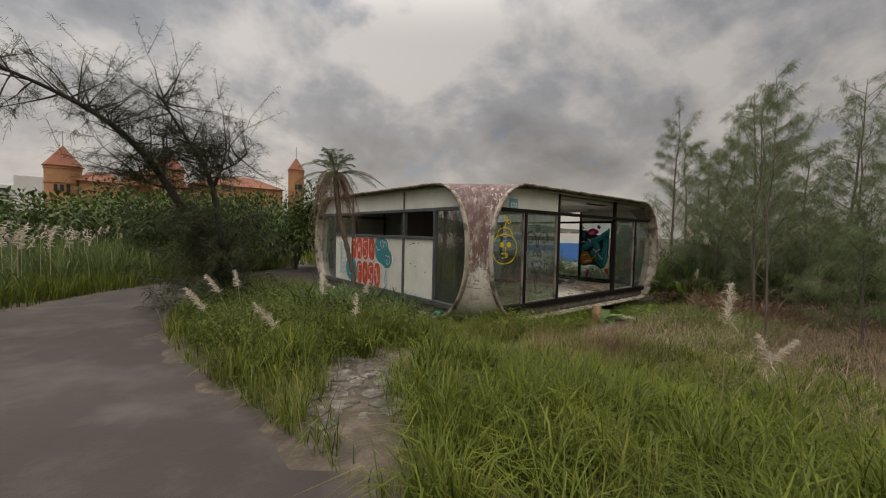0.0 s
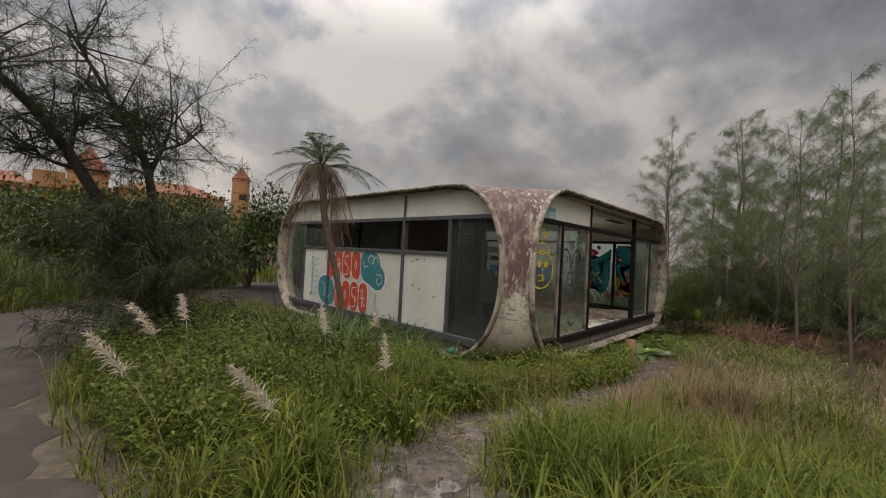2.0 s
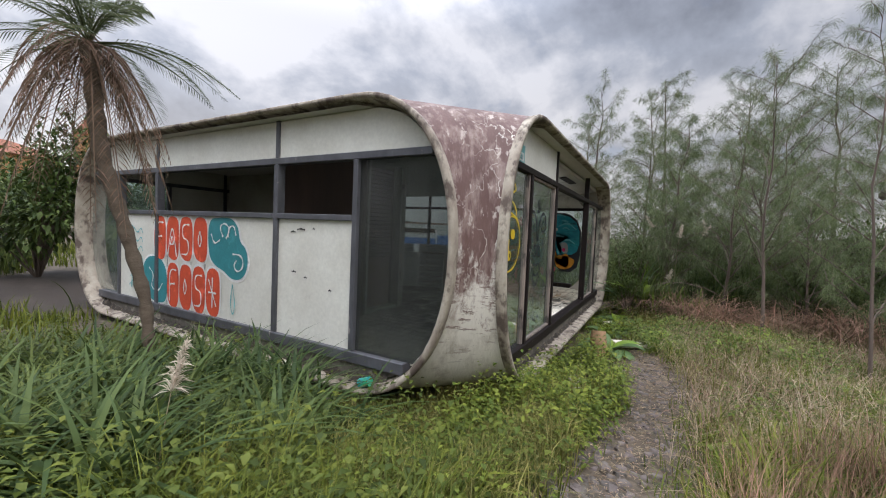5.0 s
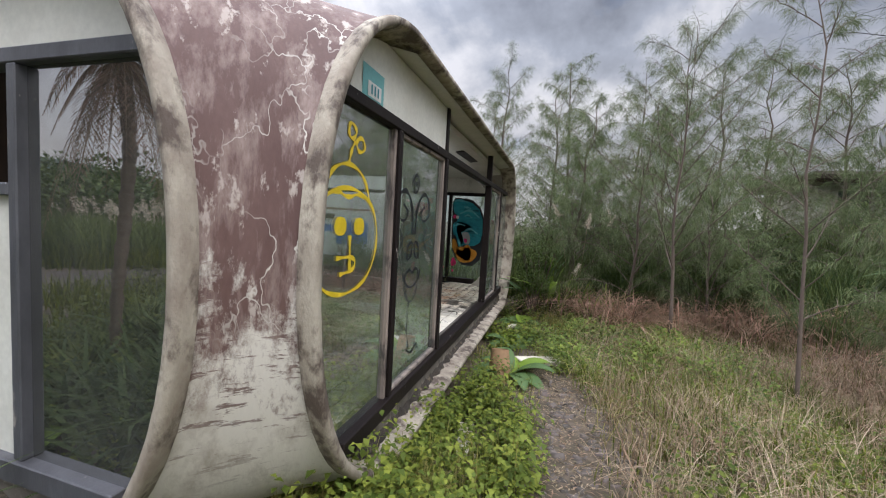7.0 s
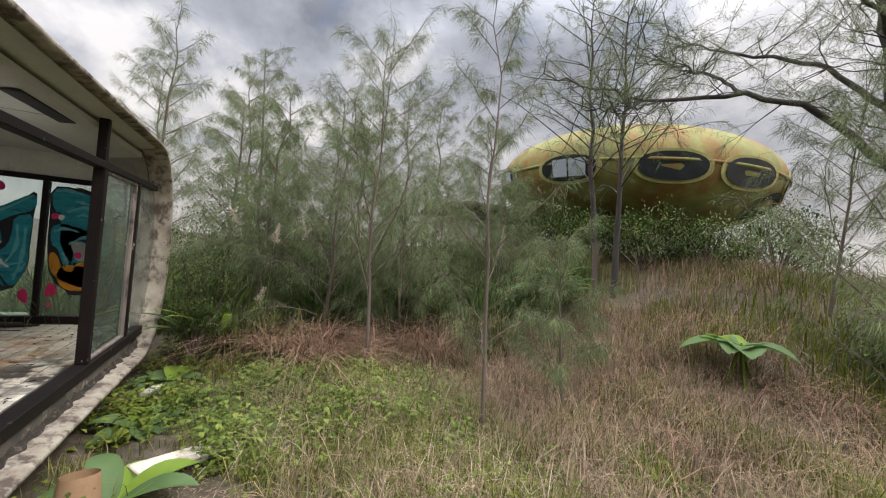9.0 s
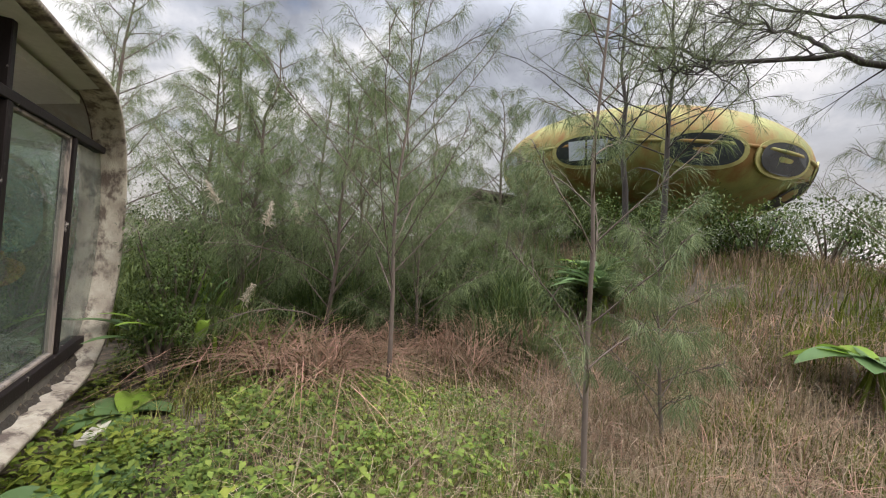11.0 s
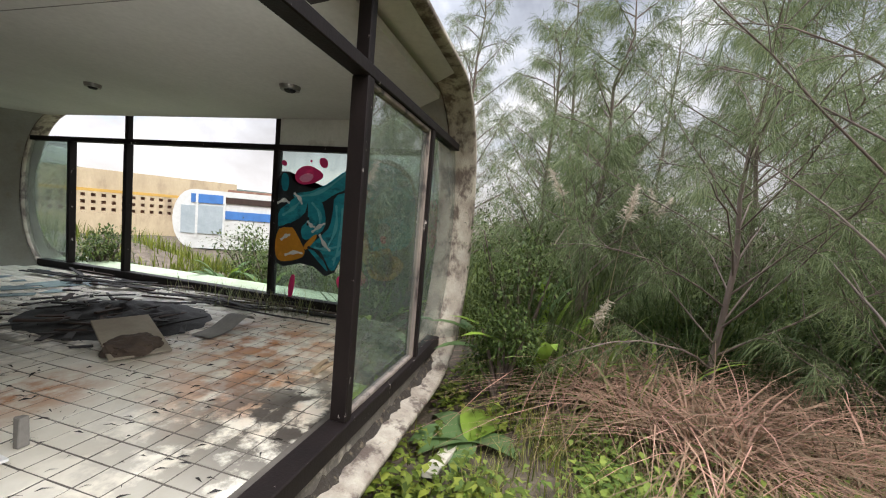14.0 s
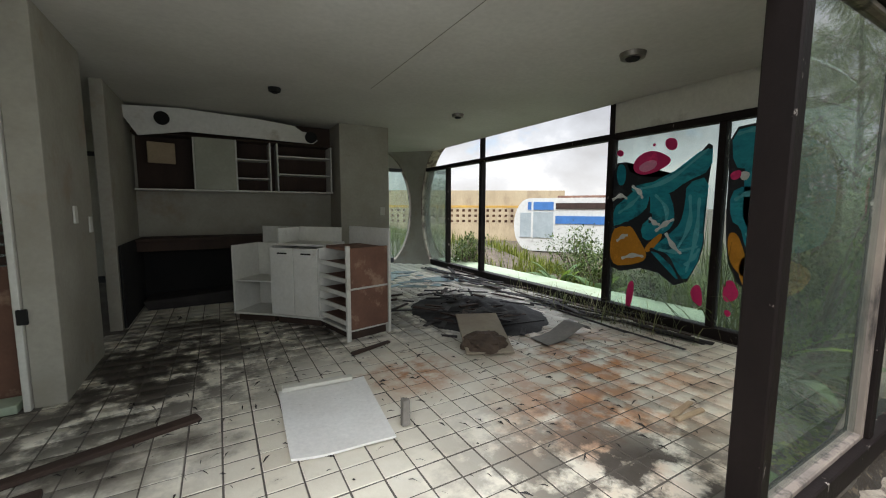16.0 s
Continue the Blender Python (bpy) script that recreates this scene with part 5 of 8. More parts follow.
stroke(2, yz((6.88, 1.64), (6.72, 1.48), (6.78, 1.27)), 0.045, WC - 0.004, S_LIGHT, gd, "paint_highlight", taper=True)
stroke(2, yz((6.53, 1.63), (6.50, 1.33), (6.65, 1.04)), 0.045, WC - 0.004, S_LIGHT, gd, "paint_highlight", taper=True)
stroke(2, yz((6.44, 1.60), (6.44, 1.22), (6.52, 0.87)), 0.045, WC - 0.004, S_LIGHT, gd, "paint_highlight", taper=True)
stroke(2, yz((7.30, 1.44), (7.14, 1.54), (7.02, 1.66)), 0.045, WC - 0.004, S_LIGHT, gd, "paint_highlight", taper=True)
stroke(2, yz((6.81, 1.07), (6.63, 1.06), (6.42, 1.14)), 0.045, WC - 0.004, S_LIGHT, gd, "paint_highlight", taper=True)
stroke(2, yz((6.54, 0.94), (6.45, 1.03), (6.41, 1.12)), 0.045, WC - 0.004, S_LIGHT, gd, "paint_highlight", taper=True)
stroke(2, yz((6.69, 1.63), (6.61, 1.66), (6.59, 1.49), (6.65, 1.37)), 0.050, WC - 0.008, S_BLACK, gd, "paint_line", taper=True)
stroke(2, yz((6.99, 1.40), (6.91, 1.44), (6.92, 1.34)), 0.050, WC - 0.008, S_BLACK, gd, "paint_line", taper=True)
stroke(2, yz((7.34, 1.28), (7.18, 1.33), (7.02, 1.31)), 0.050, WC - 0.008, S_BLACK, gd, "paint_line", taper=True)
stroke(2, yz((6.90, 1.07), (6.71, 1.02), (6.55, 0.77)), 0.050, WC - 0.008, S_BLACK, gd, "paint_line", taper=True)
stroke(2, yz((7.38, 1.59), (7.27, 1.65), (7.19, 1.60)), 0.050, WC - 0.012, S_WHITE, gd, "scratch", taper=True)
stroke(2, yz((7.14, 1.74), (7.04, 1.67), (7.01, 1.60)), 0.050, WC - 0.012, S_WHITE, gd, "scratch", taper=True)
stroke(2, yz((6.85, 1.26), (6.74, 1.35), (6.66, 1.39)), 0.050, WC - 0.012, S_WHITE, gd, "scratch", taper=True)
stroke(2, yz((6.74, 1.25), (6.66, 1.12), (6.57, 1.05)), 0.050, WC - 0.012, S_WHITE, gd, "scratch", taper=True)
stroke(2, yz((7.23, 0.93), (7.09, 0.99), (6.96, 0.98)), 0.050, WC - 0.012, S_WHITE, gd, "scratch", taper=True)
stroke(2, yz((7.30, 1.12), (7.22, 1.19), (7.16, 1.20)), 0.050, WC - 0.012, S_WHITE, gd, "scratch", taper=True)
stroke(2, yz((6.92, 1.40), (6.86, 1.34), (6.80, 1.33)), 0.050, WC - 0.012, S_WHITE, gd, "scratch", taper=True)
blob(2, yz((6.23, 2.20), (5.97, 2.22), (5.74, 2.08), (5.69, 1.35), (5.72, 0.78), (5.90, 0.70), (6.15, 0.90), (6.21, 1.33), (6.21, 1.78)), WC + 0.004, S_BLACK, gd, rounds=1)
blob(2, yz((6.21, 2.17), (6.01, 2.20), (5.75, 2.04), (5.72, 1.62), (5.93, 1.70), (6.05, 1.83), (6.18, 1.86)), WC, S_CYAN, gd, rounds=1)
blob(2, yz((6.19, 1.64), (6.07, 1.70), (5.89, 1.65), (5.73, 1.59), (5.73, 1.43), (5.87, 1.48), (5.97, 1.43), (5.94, 1.28), (5.91, 1.09), (5.98, 1.03), (6.05, 1.19), (6.09, 1.34), (6.17, 1.39)), WC, S_CYAN, gd, rounds=1)
blob(2, yz((6.19, 1.28), (6.10, 1.29), (6.02, 1.03), (5.90, 1.02), (5.89, 1.15), (5.74, 1.18), (5.72, 0.78), (5.95, 0.85), (6.15, 0.98)), WC - 0.004, S_ORANGE, gd, rounds=2)
blob(2, yz((5.97, 1.43), (5.85, 1.47), (5.77, 1.40), (5.76, 1.18), (5.89, 1.17), (5.93, 1.33)), WC - 0.004, S_GREY, gd, rounds=2)
blob(2, yz((5.92, 1.30), (5.83, 1.31), (5.83, 1.21), (5.90, 1.22)), WC - 0.008, S_PINK, gd, rounds=2)
blob(2, yz((6.13, 1.82), (6.04, 1.81), (6.06, 1.74), (6.11, 1.74)), WC - 0.008, S_WHITE, gd, rounds=2)
blob(2, yz((6.20, 1.81), (6.11, 1.84), (6.11, 1.76), (6.18, 1.74)), WC - 0.012, S_PINK, gd, rounds=2)
blob(2, yz((6.19, 0.83), (6.11, 0.87), (6.04, 0.71), (6.18, 0.63)), WC, S_PINK, gd, rounds=2)
blob(2, yz((6.17, 0.56), (6.14, 0.59), (6.10, 0.56), (6.13, 0.51)), WC, S_PINK, gd, rounds=2)
stroke(2, yz((6.15, 1.57), (6.05, 1.64), (5.88, 1.59)), 0.045, WC - 0.004, S_LIGHT, gd, "paint_highlight", taper=True)
stroke(2, yz((6.04, 1.29), (5.99, 1.19), (5.97, 1.07)), 0.045, WC - 0.004, S_LIGHT, gd, "paint_highlight", taper=True)
stroke(2, yz((5.95, 2.02), (5.87, 2.01), (5.79, 1.99)), 0.045, WC - 0.004, S_LIGHT, gd, "paint_highlight", taper=True)
stroke(2, yz((6.17, 2.14), (6.01, 2.17), (5.86, 2.12)), 0.045, WC - 0.004, S_LIGHT, gd, "paint_highlight", taper=True)
stroke(2, yz((5.92, 1.81), (5.84, 1.85), (5.75, 1.78)), 0.045, WC - 0.004, S_LIGHT, gd, "paint_highlight", taper=True)
blob(2, yz((6.17, 2.15), (5.83, 2.24), (5.48, 1.95), (5.44, 1.22), (5.55, 0.70), (6.07, 0.69)), WC + 0.004, S_BLACK, gd, rounds=1)
blob(2, yz((6.10, 2.09), (5.84, 2.18), (5.51, 1.91), (5.48, 1.27), (5.73, 1.11), (6.07, 1.21)), WC, S_CYAN, gd, rounds=1)
blob(2, yz((6.09, 1.13), (5.73, 1.10), (5.55, 1.00), (5.70, 0.76), (6.05, 0.76)), WC - 0.004, S_ORANGE, gd, rounds=2)
stroke(2, yz((6.03, 1.86), (5.80, 1.98), (5.57, 1.78)), 0.05, WC - 0.004, S_LIGHT, gd, "paint_highlight", taper=True)
stroke(2, yz((5.98, 1.41), (5.78, 1.56), (5.59, 1.42)), 0.05, WC - 0.004, S_LIGHT, gd, "paint_highlight", taper=True)
blob(2, yz((5.37, 1.73), (5.23, 1.81), (5.20, 1.29), (5.29, 1.15)), WC, S_PINK, gd, rounds=2)

# ---- plants ----
def gmat(name, a, b, k=0.45, trans=0.3, rough=0.55):
    return mat(name, a, b, rough, 1.2, 9, 0, island=k, trans=trans, spec=0.15)


M_GRASS = gmat("fresh_green_grass", (0.135, 0.162, 0.023), (0.085, 0.110, 0.016))
M_GRASS_PALE = gmat("yellow_green_grass", (0.26, 0.25, 0.075), (0.20, 0.195, 0.06))
M_DRY = gmat("dry_straw", (0.38, 0.31, 0.19), (0.24, 0.18, 0.11), 0.4)
M_DEAD = gmat("dead_brown_reed", (0.29, 0.21, 0.130), (0.18, 0.125, 0.078), 0.4)
M_RUST = gmat("rusty_dead_reed", (0.40, 0.27, 0.170), (0.17, 0.11, 0.07), 0.6)
M_PINK_STRAW = gmat("pale_straw", (0.47, 0.39, 0.27), (0.32, 0.245, 0.165), 0.4)
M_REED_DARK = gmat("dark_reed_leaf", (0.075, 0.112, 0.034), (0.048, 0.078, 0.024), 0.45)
M_REED = gmat("reed_leaf", (0.115, 0.150, 0.042), (0.075, 0.105, 0.032), 0.45)
M_REED_BRIGHT = gmat("bright_reed_leaf", (0.16, 0.22, 0.055), (0.11, 0.16, 0.042), 0.35, 0.4)
M_PLUME = gmat("pale_seed_plume", (0.66, 0.58, 0.46), (0.52, 0.44, 0.34), 0.25, 0.4)
M_WEEDS = gmat("dark_weed_leaf", (0.092, 0.118, 0.018), (0.058, 0.080, 0.013), 0.5, 0.25)
M_CREEP = gmat("creeper_leaf", (0.145, 0.185, 0.028), (0.095, 0.130, 0.020), 0.5, 0.25)
M_CREEP_PALE = gmat("pale_weed_leaf", (0.150, 0.210, 0.040), (0.095, 0.140, 0.028), 0.5, 0.3)
M_BUSH = gmat("bush_leaf", (0.075, 0.110, 0.026), (0.050, 0.080, 0.020), 0.5, 0.2)
# shrub leaves coloured darker to carry the shade inside the thicket
M_SHADE = gmat("shade_darkened_shrub_leaf", (0.060, 0.078, 0.022), (0.036, 0.050, 0.015), 0.5, 0.15)
M_BROAD = gmat("broad_leaf", (0.110, 0.180, 0.065), (0.078, 0.135, 0.050), 0.3, 0.25, 0.4)
M_LIME = gmat("lime_leaf", (0.22, 0.33, 0.045), (0.17, 0.27, 0.04), 0.2, 0.35, 0.4)
M_NEEDLE = gmat("casuarina_needles", (0.160, 0.200, 0.090), (0.112, 0.146, 0.064), 0.5, 0.32)
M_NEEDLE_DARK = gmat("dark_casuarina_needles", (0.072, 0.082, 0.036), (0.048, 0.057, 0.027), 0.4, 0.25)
M_BARK = mat("grey_brown_bark", (0.16, 0.12, 0.095), (0.10, 0.075, 0.06), 0.9, 6, 50, 0.6, stretch=(1, 1, 0.3))
M_BARK_DARK = mat("dark_bark", (0.050, 0.040, 0.034), (0.032, 0.026, 0.022), 0.9, 6, 50, 0.6, stretch=(1, 1, 0.3))

TRACK = spline([(1.1, 2.0), (1.4, 2.9), (1.8, 3.55), (2.6, 3.95), (3.6, 3.95), (5.2, 3.80), (6.6, 3.62), (8.0, 3.70), (8.6, 4.1)], 60)


def track_gap(xy):
    return np.min(np.linalg.norm(xy[:, None, :] - TRACK[None], axis=2), axis=1)


def road_gap(xy):
    """Distance from the lane's middle line, less its half width."""
    d = np.linalg.norm(xy[:, None, :] - mid[None], axis=2)
    half = np.interp(mid[:, 1], (-20, 1, 4, 7), (2.0, 1.95, 1.62, 1.35))
    return np.min(d - half[None], axis=1)


def in_house(xy, grow=0.0):
    a, b = np.abs(xy[:, 0] - CX), np.abs(xy[:, 1] - CY)
    m = 3.80 + grow
    return (a < m) & (b < m) & (a + b < 6.55 + grow)


def terrace(xy):
    return (xy[:, 0] > 12.2) & (xy[:, 0] < 13.75) & (xy[:, 1] > 6.6) & (xy[:, 1] < 13)


def clumped(n, lo, hi, k, spread):
    """n places in k tufts."""
    c = RNG.uniform(lo, hi, (k, 2)) + RNG.normal(0, 0.3, (k, 2))
    return c[RNG.integers(0, k, n)] + RNG.normal(0, spread, (n, 2))


def on_ground(xy, sink=0.01):
    return np.column_stack([xy, lay(xy[:, 0], xy[:, 1]) - sink])


def grass(name, xy, hmin, hmax, wmin, wmax, material, label, lean=(0.15, 0.8), edge=0.05, track=0.34):
    xy = xy[~in_house(xy, 0.06) & ~terrace(xy) & (road_gap(xy) > edge)]
    if track:
        g = track_gap(xy)
        xy = xy[g > track * RNG.uniform(0.6, 1.5, len(xy))]
    n = len(xy)
    b = Buf()
    h = RNG.uniform(hmin, hmax, n) * np.where((xy[:, 0] > 3.9) & (xy[:, 1] > 4.6) & (xy[:, 0] < 5.2), 0.45, 1.0)
    b.blades(on_ground(xy), RNG.uniform(0, 6.283, n), h, RNG.uniform(*lean, n), RNG.uniform(wmin, wmax, n))
    return tagged(b.done(name, material), label, "grass", kind="stuff")


# fresh grass between the lane and the house
grass("grass", clumped(30000, (0.3, -2.5), (6.0, 3.4), 620, 0.085), 0.16, 0.50, 0.006, 0.013, M_GRASS, "lush long green grass in tufts", lean=(0.3, 1.4))
grass("grass", clumped(9000, (0.6, -2.5), (6.0, 3.2), 110, 0.07), 0.35, 0.70, 0.009, 0.018, M_GRASS, "tall arching green grass in tufts", lean=(0.4, 1.5))
grass("grass", clumped(9000, (0.2, 3.2), (4.4, 8.5), 220, 0.09), 0.15, 0.42, 0.006, 0.012, M_GRASS, "lush long green grass in tufts", lean=(0.3, 1.4))
grass("grass", clumped(3500, (0.7, 3.6), (3.4, 6.5), 40, 0.06), 0.3, 0.6, 0.009, 0.017, M_GRASS, "tall arching green grass in tufts", lean=(0.4, 1.5))
grass("grass", RNG.uniform((0.0, -3.0), (11.0, 9.0), (26000, 2)), 0.05, 0.18, 0.005, 0.010, M_GRASS, "short green grass", track=0.2)
grass("grass", clumped(4000, (0.3, -2.0), (6.0, 6.5), 60, 0.12), 0.2, 0.5, 0.005, 0.010, M_GRASS_PALE, "yellowing grass in tufts")
grass("grass", clumped(16000, (-3.0, 8.5), (5.0, 16.0), 200, 0.25), 0.2, 0.6, 0.010, 0.022, M_GRASS, "long green grass beside the lane")
grass("grass", clumped(8000, (-5.0, 0.0), (-2.6, 9.0), 120, 0.25), 0.1, 0.4, 0.010, 0.02, M_GRASS, "verge grass beside the lane")
# rougher cover farther out
grass("grass", clumped(9000, (1.2, -12.0), (9.0, -2.0), 260, 0.22), 0.15, 0.5, 0.012, 0.024, M_GRASS, "rough green grass beyond the path", track=0)
grass("grass", clumped(9000, (-13.0, -12.0), (-3.4, 8.0), 260, 0.24), 0.15, 0.5, 0.012, 0.024, M_GRASS, "rough green grass across the lane", track=0)
grass("grass", clumped(7000, (4.0, 13.0), (18.0, 24.0), 200, 0.26), 0.2, 0.6, 0.014, 0.028, M_GRASS, "rough green grass behind the house", track=0)
grass("grass", clumped(6000, (13.6, 4.5), (24.0, 14.0), 180, 0.26), 0.2, 0.6, 0.014, 0.028, M_GRASS, "rough green grass beyond the terrace", track=0)
grass("dry_grass", clumped(6000, (9.0, -12.0), (22.0, -3.0), 200, 0.26), 0.2, 0.6, 0.012, 0.022, M_DEAD, "dead brown grass round the saucer house", track=0)
# dry grass along the path
grass("dry_grass", clumped(13000, (4.9, -1.5), (9.5, 3.3), 420, 0.09), 0.10, 0.55, 0.003, 0.007, M_DRY, "dry straw-coloured grass", lean=(0.3, 1.7))
grass("dry_grass", clumped(11000, (4.7, -1.5), (9.5, 3.2), 300, 0.10), 0.10, 0.5, 0.004, 0.008, M_DEAD, "dead brown grass among the straw", lean=(0.3, 1.7))
for lo, hi, n, mt in (((5.0, -2.5), (13.0, 3.4), 8000, M_DRY), ((5.5, -4.0), (13.5, 3.5), 5000, M_DEAD)):
    xy = RNG.uniform(lo, hi, (n, 2))
    xy = xy[~in_house(xy, 0.1)]
    n = len(xy)
    az = RNG.uniform(0, 6.283, n)
    b = Buf()
    b.needles(on_ground(xy, -0.02) + np.column_stack([np.zeros(n), np.zeros(n), RNG.uniform(0, 0.14, n)]), np.stack([np.cos(az), np.sin(az), RNG.uniform(-0.1, 0.7, n)], -1), RNG.uniform(0.12, 0.5, n), RNG.uniform(0.003, 0.007, n))
    tagged(b.done("straw_litter", mt), "fallen straw lying crosswise", "straw", kind="stuff")
grass("dry_grass", clumped(6000, (7.5, 0.0), (13.0, 3.2), 120, 0.2), 0.12, 0.45, 0.004, 0.009, M_DEAD, "dead brown grass bent over", lean=(0.4, 1.2))
grass("dry_grass", clumped(11000, (8.0, -6.5), (14.0, 0.5), 150, 0.3), 0.15, 0.6, 0.006, 0.012, M_DEAD, "dead brown grass on the bank", lean=(0.4, 1.2))
grass("grass", clumped(16000, (5.0, -5.5), (13.0, 3.4), 200, 0.18), 0.12, 0.42, 0.005, 0.010, M_GRASS, "green grass among the straw")


def creepers(name, xy, hmin, hmax, size, material, label, per=6):
    """Low plants: short stems ringed with leaves."""
    xy = xy[~in_house(xy, 0.02) & ~terrace(xy) & (road_gap(xy) > 0.25)]
    xy = xy[track_gap(xy) > 0.22 * RNG.uniform(0.7, 1.5, len(xy))]
    base = on_ground(xy)
    n = len(base)
    h = RNG.uniform(hmin, hmax, n)
    b = Buf()
    for j in range(per):
        az = RNG.uniform(0, 6.283, n)
        q = (j + RNG.uniform(0.2, 1, n)) / per
        p = base + np.stack([0.06 * np.cos(az * 1.7), 0.06 * np.sin(az * 1.3), h * q], -1)
        way = np.stack([np.cos(az), np.sin(az), RNG.uniform(-0.3, 0.9, n)], -1)
        L = RNG.uniform(0.35, 1.35, n) * size
        b.leaves(p, way, L, L * RNG.uniform(0.40, 0.7, n))
    return tagged(b.done(name, material), label, "plants", kind="stuff")


creepers("creepers", clumped(1900, (5.2, 4.25), (7.6, 4.8), 40, 0.11), 0.1, 0.42, 0.058, M_CREEP, "leafy creepers along the foot of the house")
creepers("creepers", clumped(3400, (7.6, 1.2), (11.6, 3.5), 80, 0.16), 0.05, 0.28, 0.055, M_CREEP_PALE, "low leafy weeds with pale green leaves")
creepers("creepers", clumped(2200, (8.6, 1.9), (10.8, 3.9), 40, 0.14), 0.08, 0.36, 0.065, M_CREEP_PALE, "low leafy weeds with pale green leaves")
creepers("creepers", clumped(5600, (0.6, 4.6), (4.4, 8.8), 170, 0.22), 0.10, 0.58, 0.052, M_WEEDS, "leafy weeds in front of the house", 10)
creepers("creepers", clumped(1800, (0.8, 4.2), (4.2, 7.4), 90, 0.14), 0.08, 0.40, 0.042, M_CREEP, "bright leafy weeds in front of the house", 7)
creepers("creepers", clumped(2600, (2.6, 0.4), (7.0, 3.1), 80, 0.16), 0.10, 0.42, 0.045, M_WEEDS, "leafy weeds among the grass", 7)
creepers("creepers", clumped(900, (5.0, 4.1), (6.2, 4.8), 22, 0.12), 0.15, 0.55, 0.055, M_CREEP, "leafy weeds climbing the corner column", 8)
creepers("creepers", clumped(2400, (2.3, 1.0), (6.0, 3.0), 60, 0.22), 0.06, 0.30, 0.048, M_WEEDS, "leafy weeds in the grass")
creepers("creepers", clumped(500, (3.6, 4.7), (4.7, 6.6), 18, 0.14), 0.04, 0.20, 0.05, M_CREEP, "leafy weeds at the foot of the column")
creepers("creepers", clumped(420, (9.2, 4.1), (12.4, 4.75), 20, 0.10), 0.06, 0.3, 0.08, M_CREEP, "leafy weeds at the foot of the glass")


grass("grass", clumped(15000, (3.4, 4.4), (5.6, 5.8), 220, 0.08), 0.16, 0.50, 0.004, 0.008, M_GRASS_PALE, "short yellow-green grass at the column", lean=(0.2, 1.2))
grass("grass", clumped(7000, (7.0, 1.0), (12.0, 4.2), 150, 0.10), 0.10, 0.36, 0.004, 0.008, M_GRASS_PALE, "yellow-green grass among the weeds", lean=(0.2, 1.4))
# leaf litter and grit on the trodden path
n = 7000
q = RNG.integers(0, len(TRACK), n)
xy = TRACK[q] + RNG.normal(0, 0.26, (n, 2))
xy = xy[~in_house(xy, 0.05) & (xy[:, 0] > 2.2)]
n = len(xy)
az = RNG.uniform(0, 6.283, n)
for mt, lab, sl in ((M_DEAD, "dry brown leaf litter on the path", slice(0, n // 2)), (M_DRY, "straw and grit on the path", slice(n // 2, n))):
    b = Buf()
    m = len(az[sl])
    b.leaves(on_ground(xy[sl], -0.012), np.stack([np.cos(az[sl]), np.sin(az[sl]), RNG.uniform(-0.05, 0.3, m)], -1), RNG.uniform(0.012, 0.07, m), RNG.uniform(0.003, 0.010, m), 0.05)
    tagged(b.done("leaf_litter", mt), lab, "litter", kind="stuff")


# broken rubble trodden into the path
b = Buf()
for i in range(800):
    c = TRACK[RNG.integers(8, len(TRACK) - 6)] + RNG.normal(0, 0.24, 2)
    if in_house(c[None], 0.05)[0]:
        continue
    a = np.sort(RNG.uniform(0, 6.283, 5))
    r = RNG.uniform(0.012, 0.055) * RNG.uniform(0.7, 1.2, 5)
    z = float(lay(*c))
    up = z + RNG.uniform(0.006, 0.02)
    v = [(c[0] + r[k] * math.cos(a[k]), c[1] + r[k] * math.sin(a[k]), up) for k in range(5)] + [(c[0] + r[k] * 1.15 * math.cos(a[k]), c[1] + r[k] * 1.15 * math.sin(a[k]), z - 0.01) for k in range(5)]
    b.add(np.array(v), [(5 + k, 5 + (k + 1) % 5, (k + 1) % 5, k) for k in range(5)], [(0, 1, 2), (0, 2, 3), (0, 3, 4)])
tagged(b.done("path_rubble", mat("grey_rubble", (0.14, 0.118, 0.10), (0.085, 0.07, 0.06), 0.9, 8, 60, 0.5, island=0.4)), "small grey rubble trodden into the path", "rubble", kind="stuff")


def reeds(name, xy, hmin, hmax, wmin, wmax, material, label, lean=(0.2, 1.0), track=0.0):
    xy = xy[~in_house(xy, 0.05) & ~terrace(xy) & (road_gap(xy) > 0.3)]
    if track:
        xy = xy[track_gap(xy) > track * RNG.uniform(0.8, 1.4, len(xy))]
    n = len(xy)
    b = Buf()
    h = RNG.uniform(hmin, hmax, n)
    b.arcs(on_ground(xy), RNG.uniform(0, 6.283, n), h, RNG.uniform(*lean, n), RNG.uniform(wmin, wmax, n))
    return tagged(b.done(name, material), label, "reeds", kind="stuff")


# reed field beyond the lane
reeds("reeds", clumped(12000, (-16, 8.0), (-2.0, 24), 260, 0.45), 0.45, 1.05, 0.022, 0.042, M_REED, "field of tall green reeds")
reeds("reeds", clumped(9000, (-2.5, 12.5), (5.0, 22), 110, 0.4), 0.7, 1.4, 0.018, 0.035, M_REED, "tall green reeds behind the lane")
# thicket beside the house
reeds("reeds", clumped(6500, (12.1, 0.3), (17.5, 4.3), 60, 0.16), 0.5, 1.7, 0.012, 0.026, M_REED, "thicket of tall arching reeds", lean=(0.3, 1.5))
reeds("reeds", clumped(4500, (10.4, -3.0), (18, 0.3), 50, 0.16), 0.5, 1.3, 0.012, 0.028, M_REED, "thicket of tall arching reeds", lean=(0.3, 1.5))
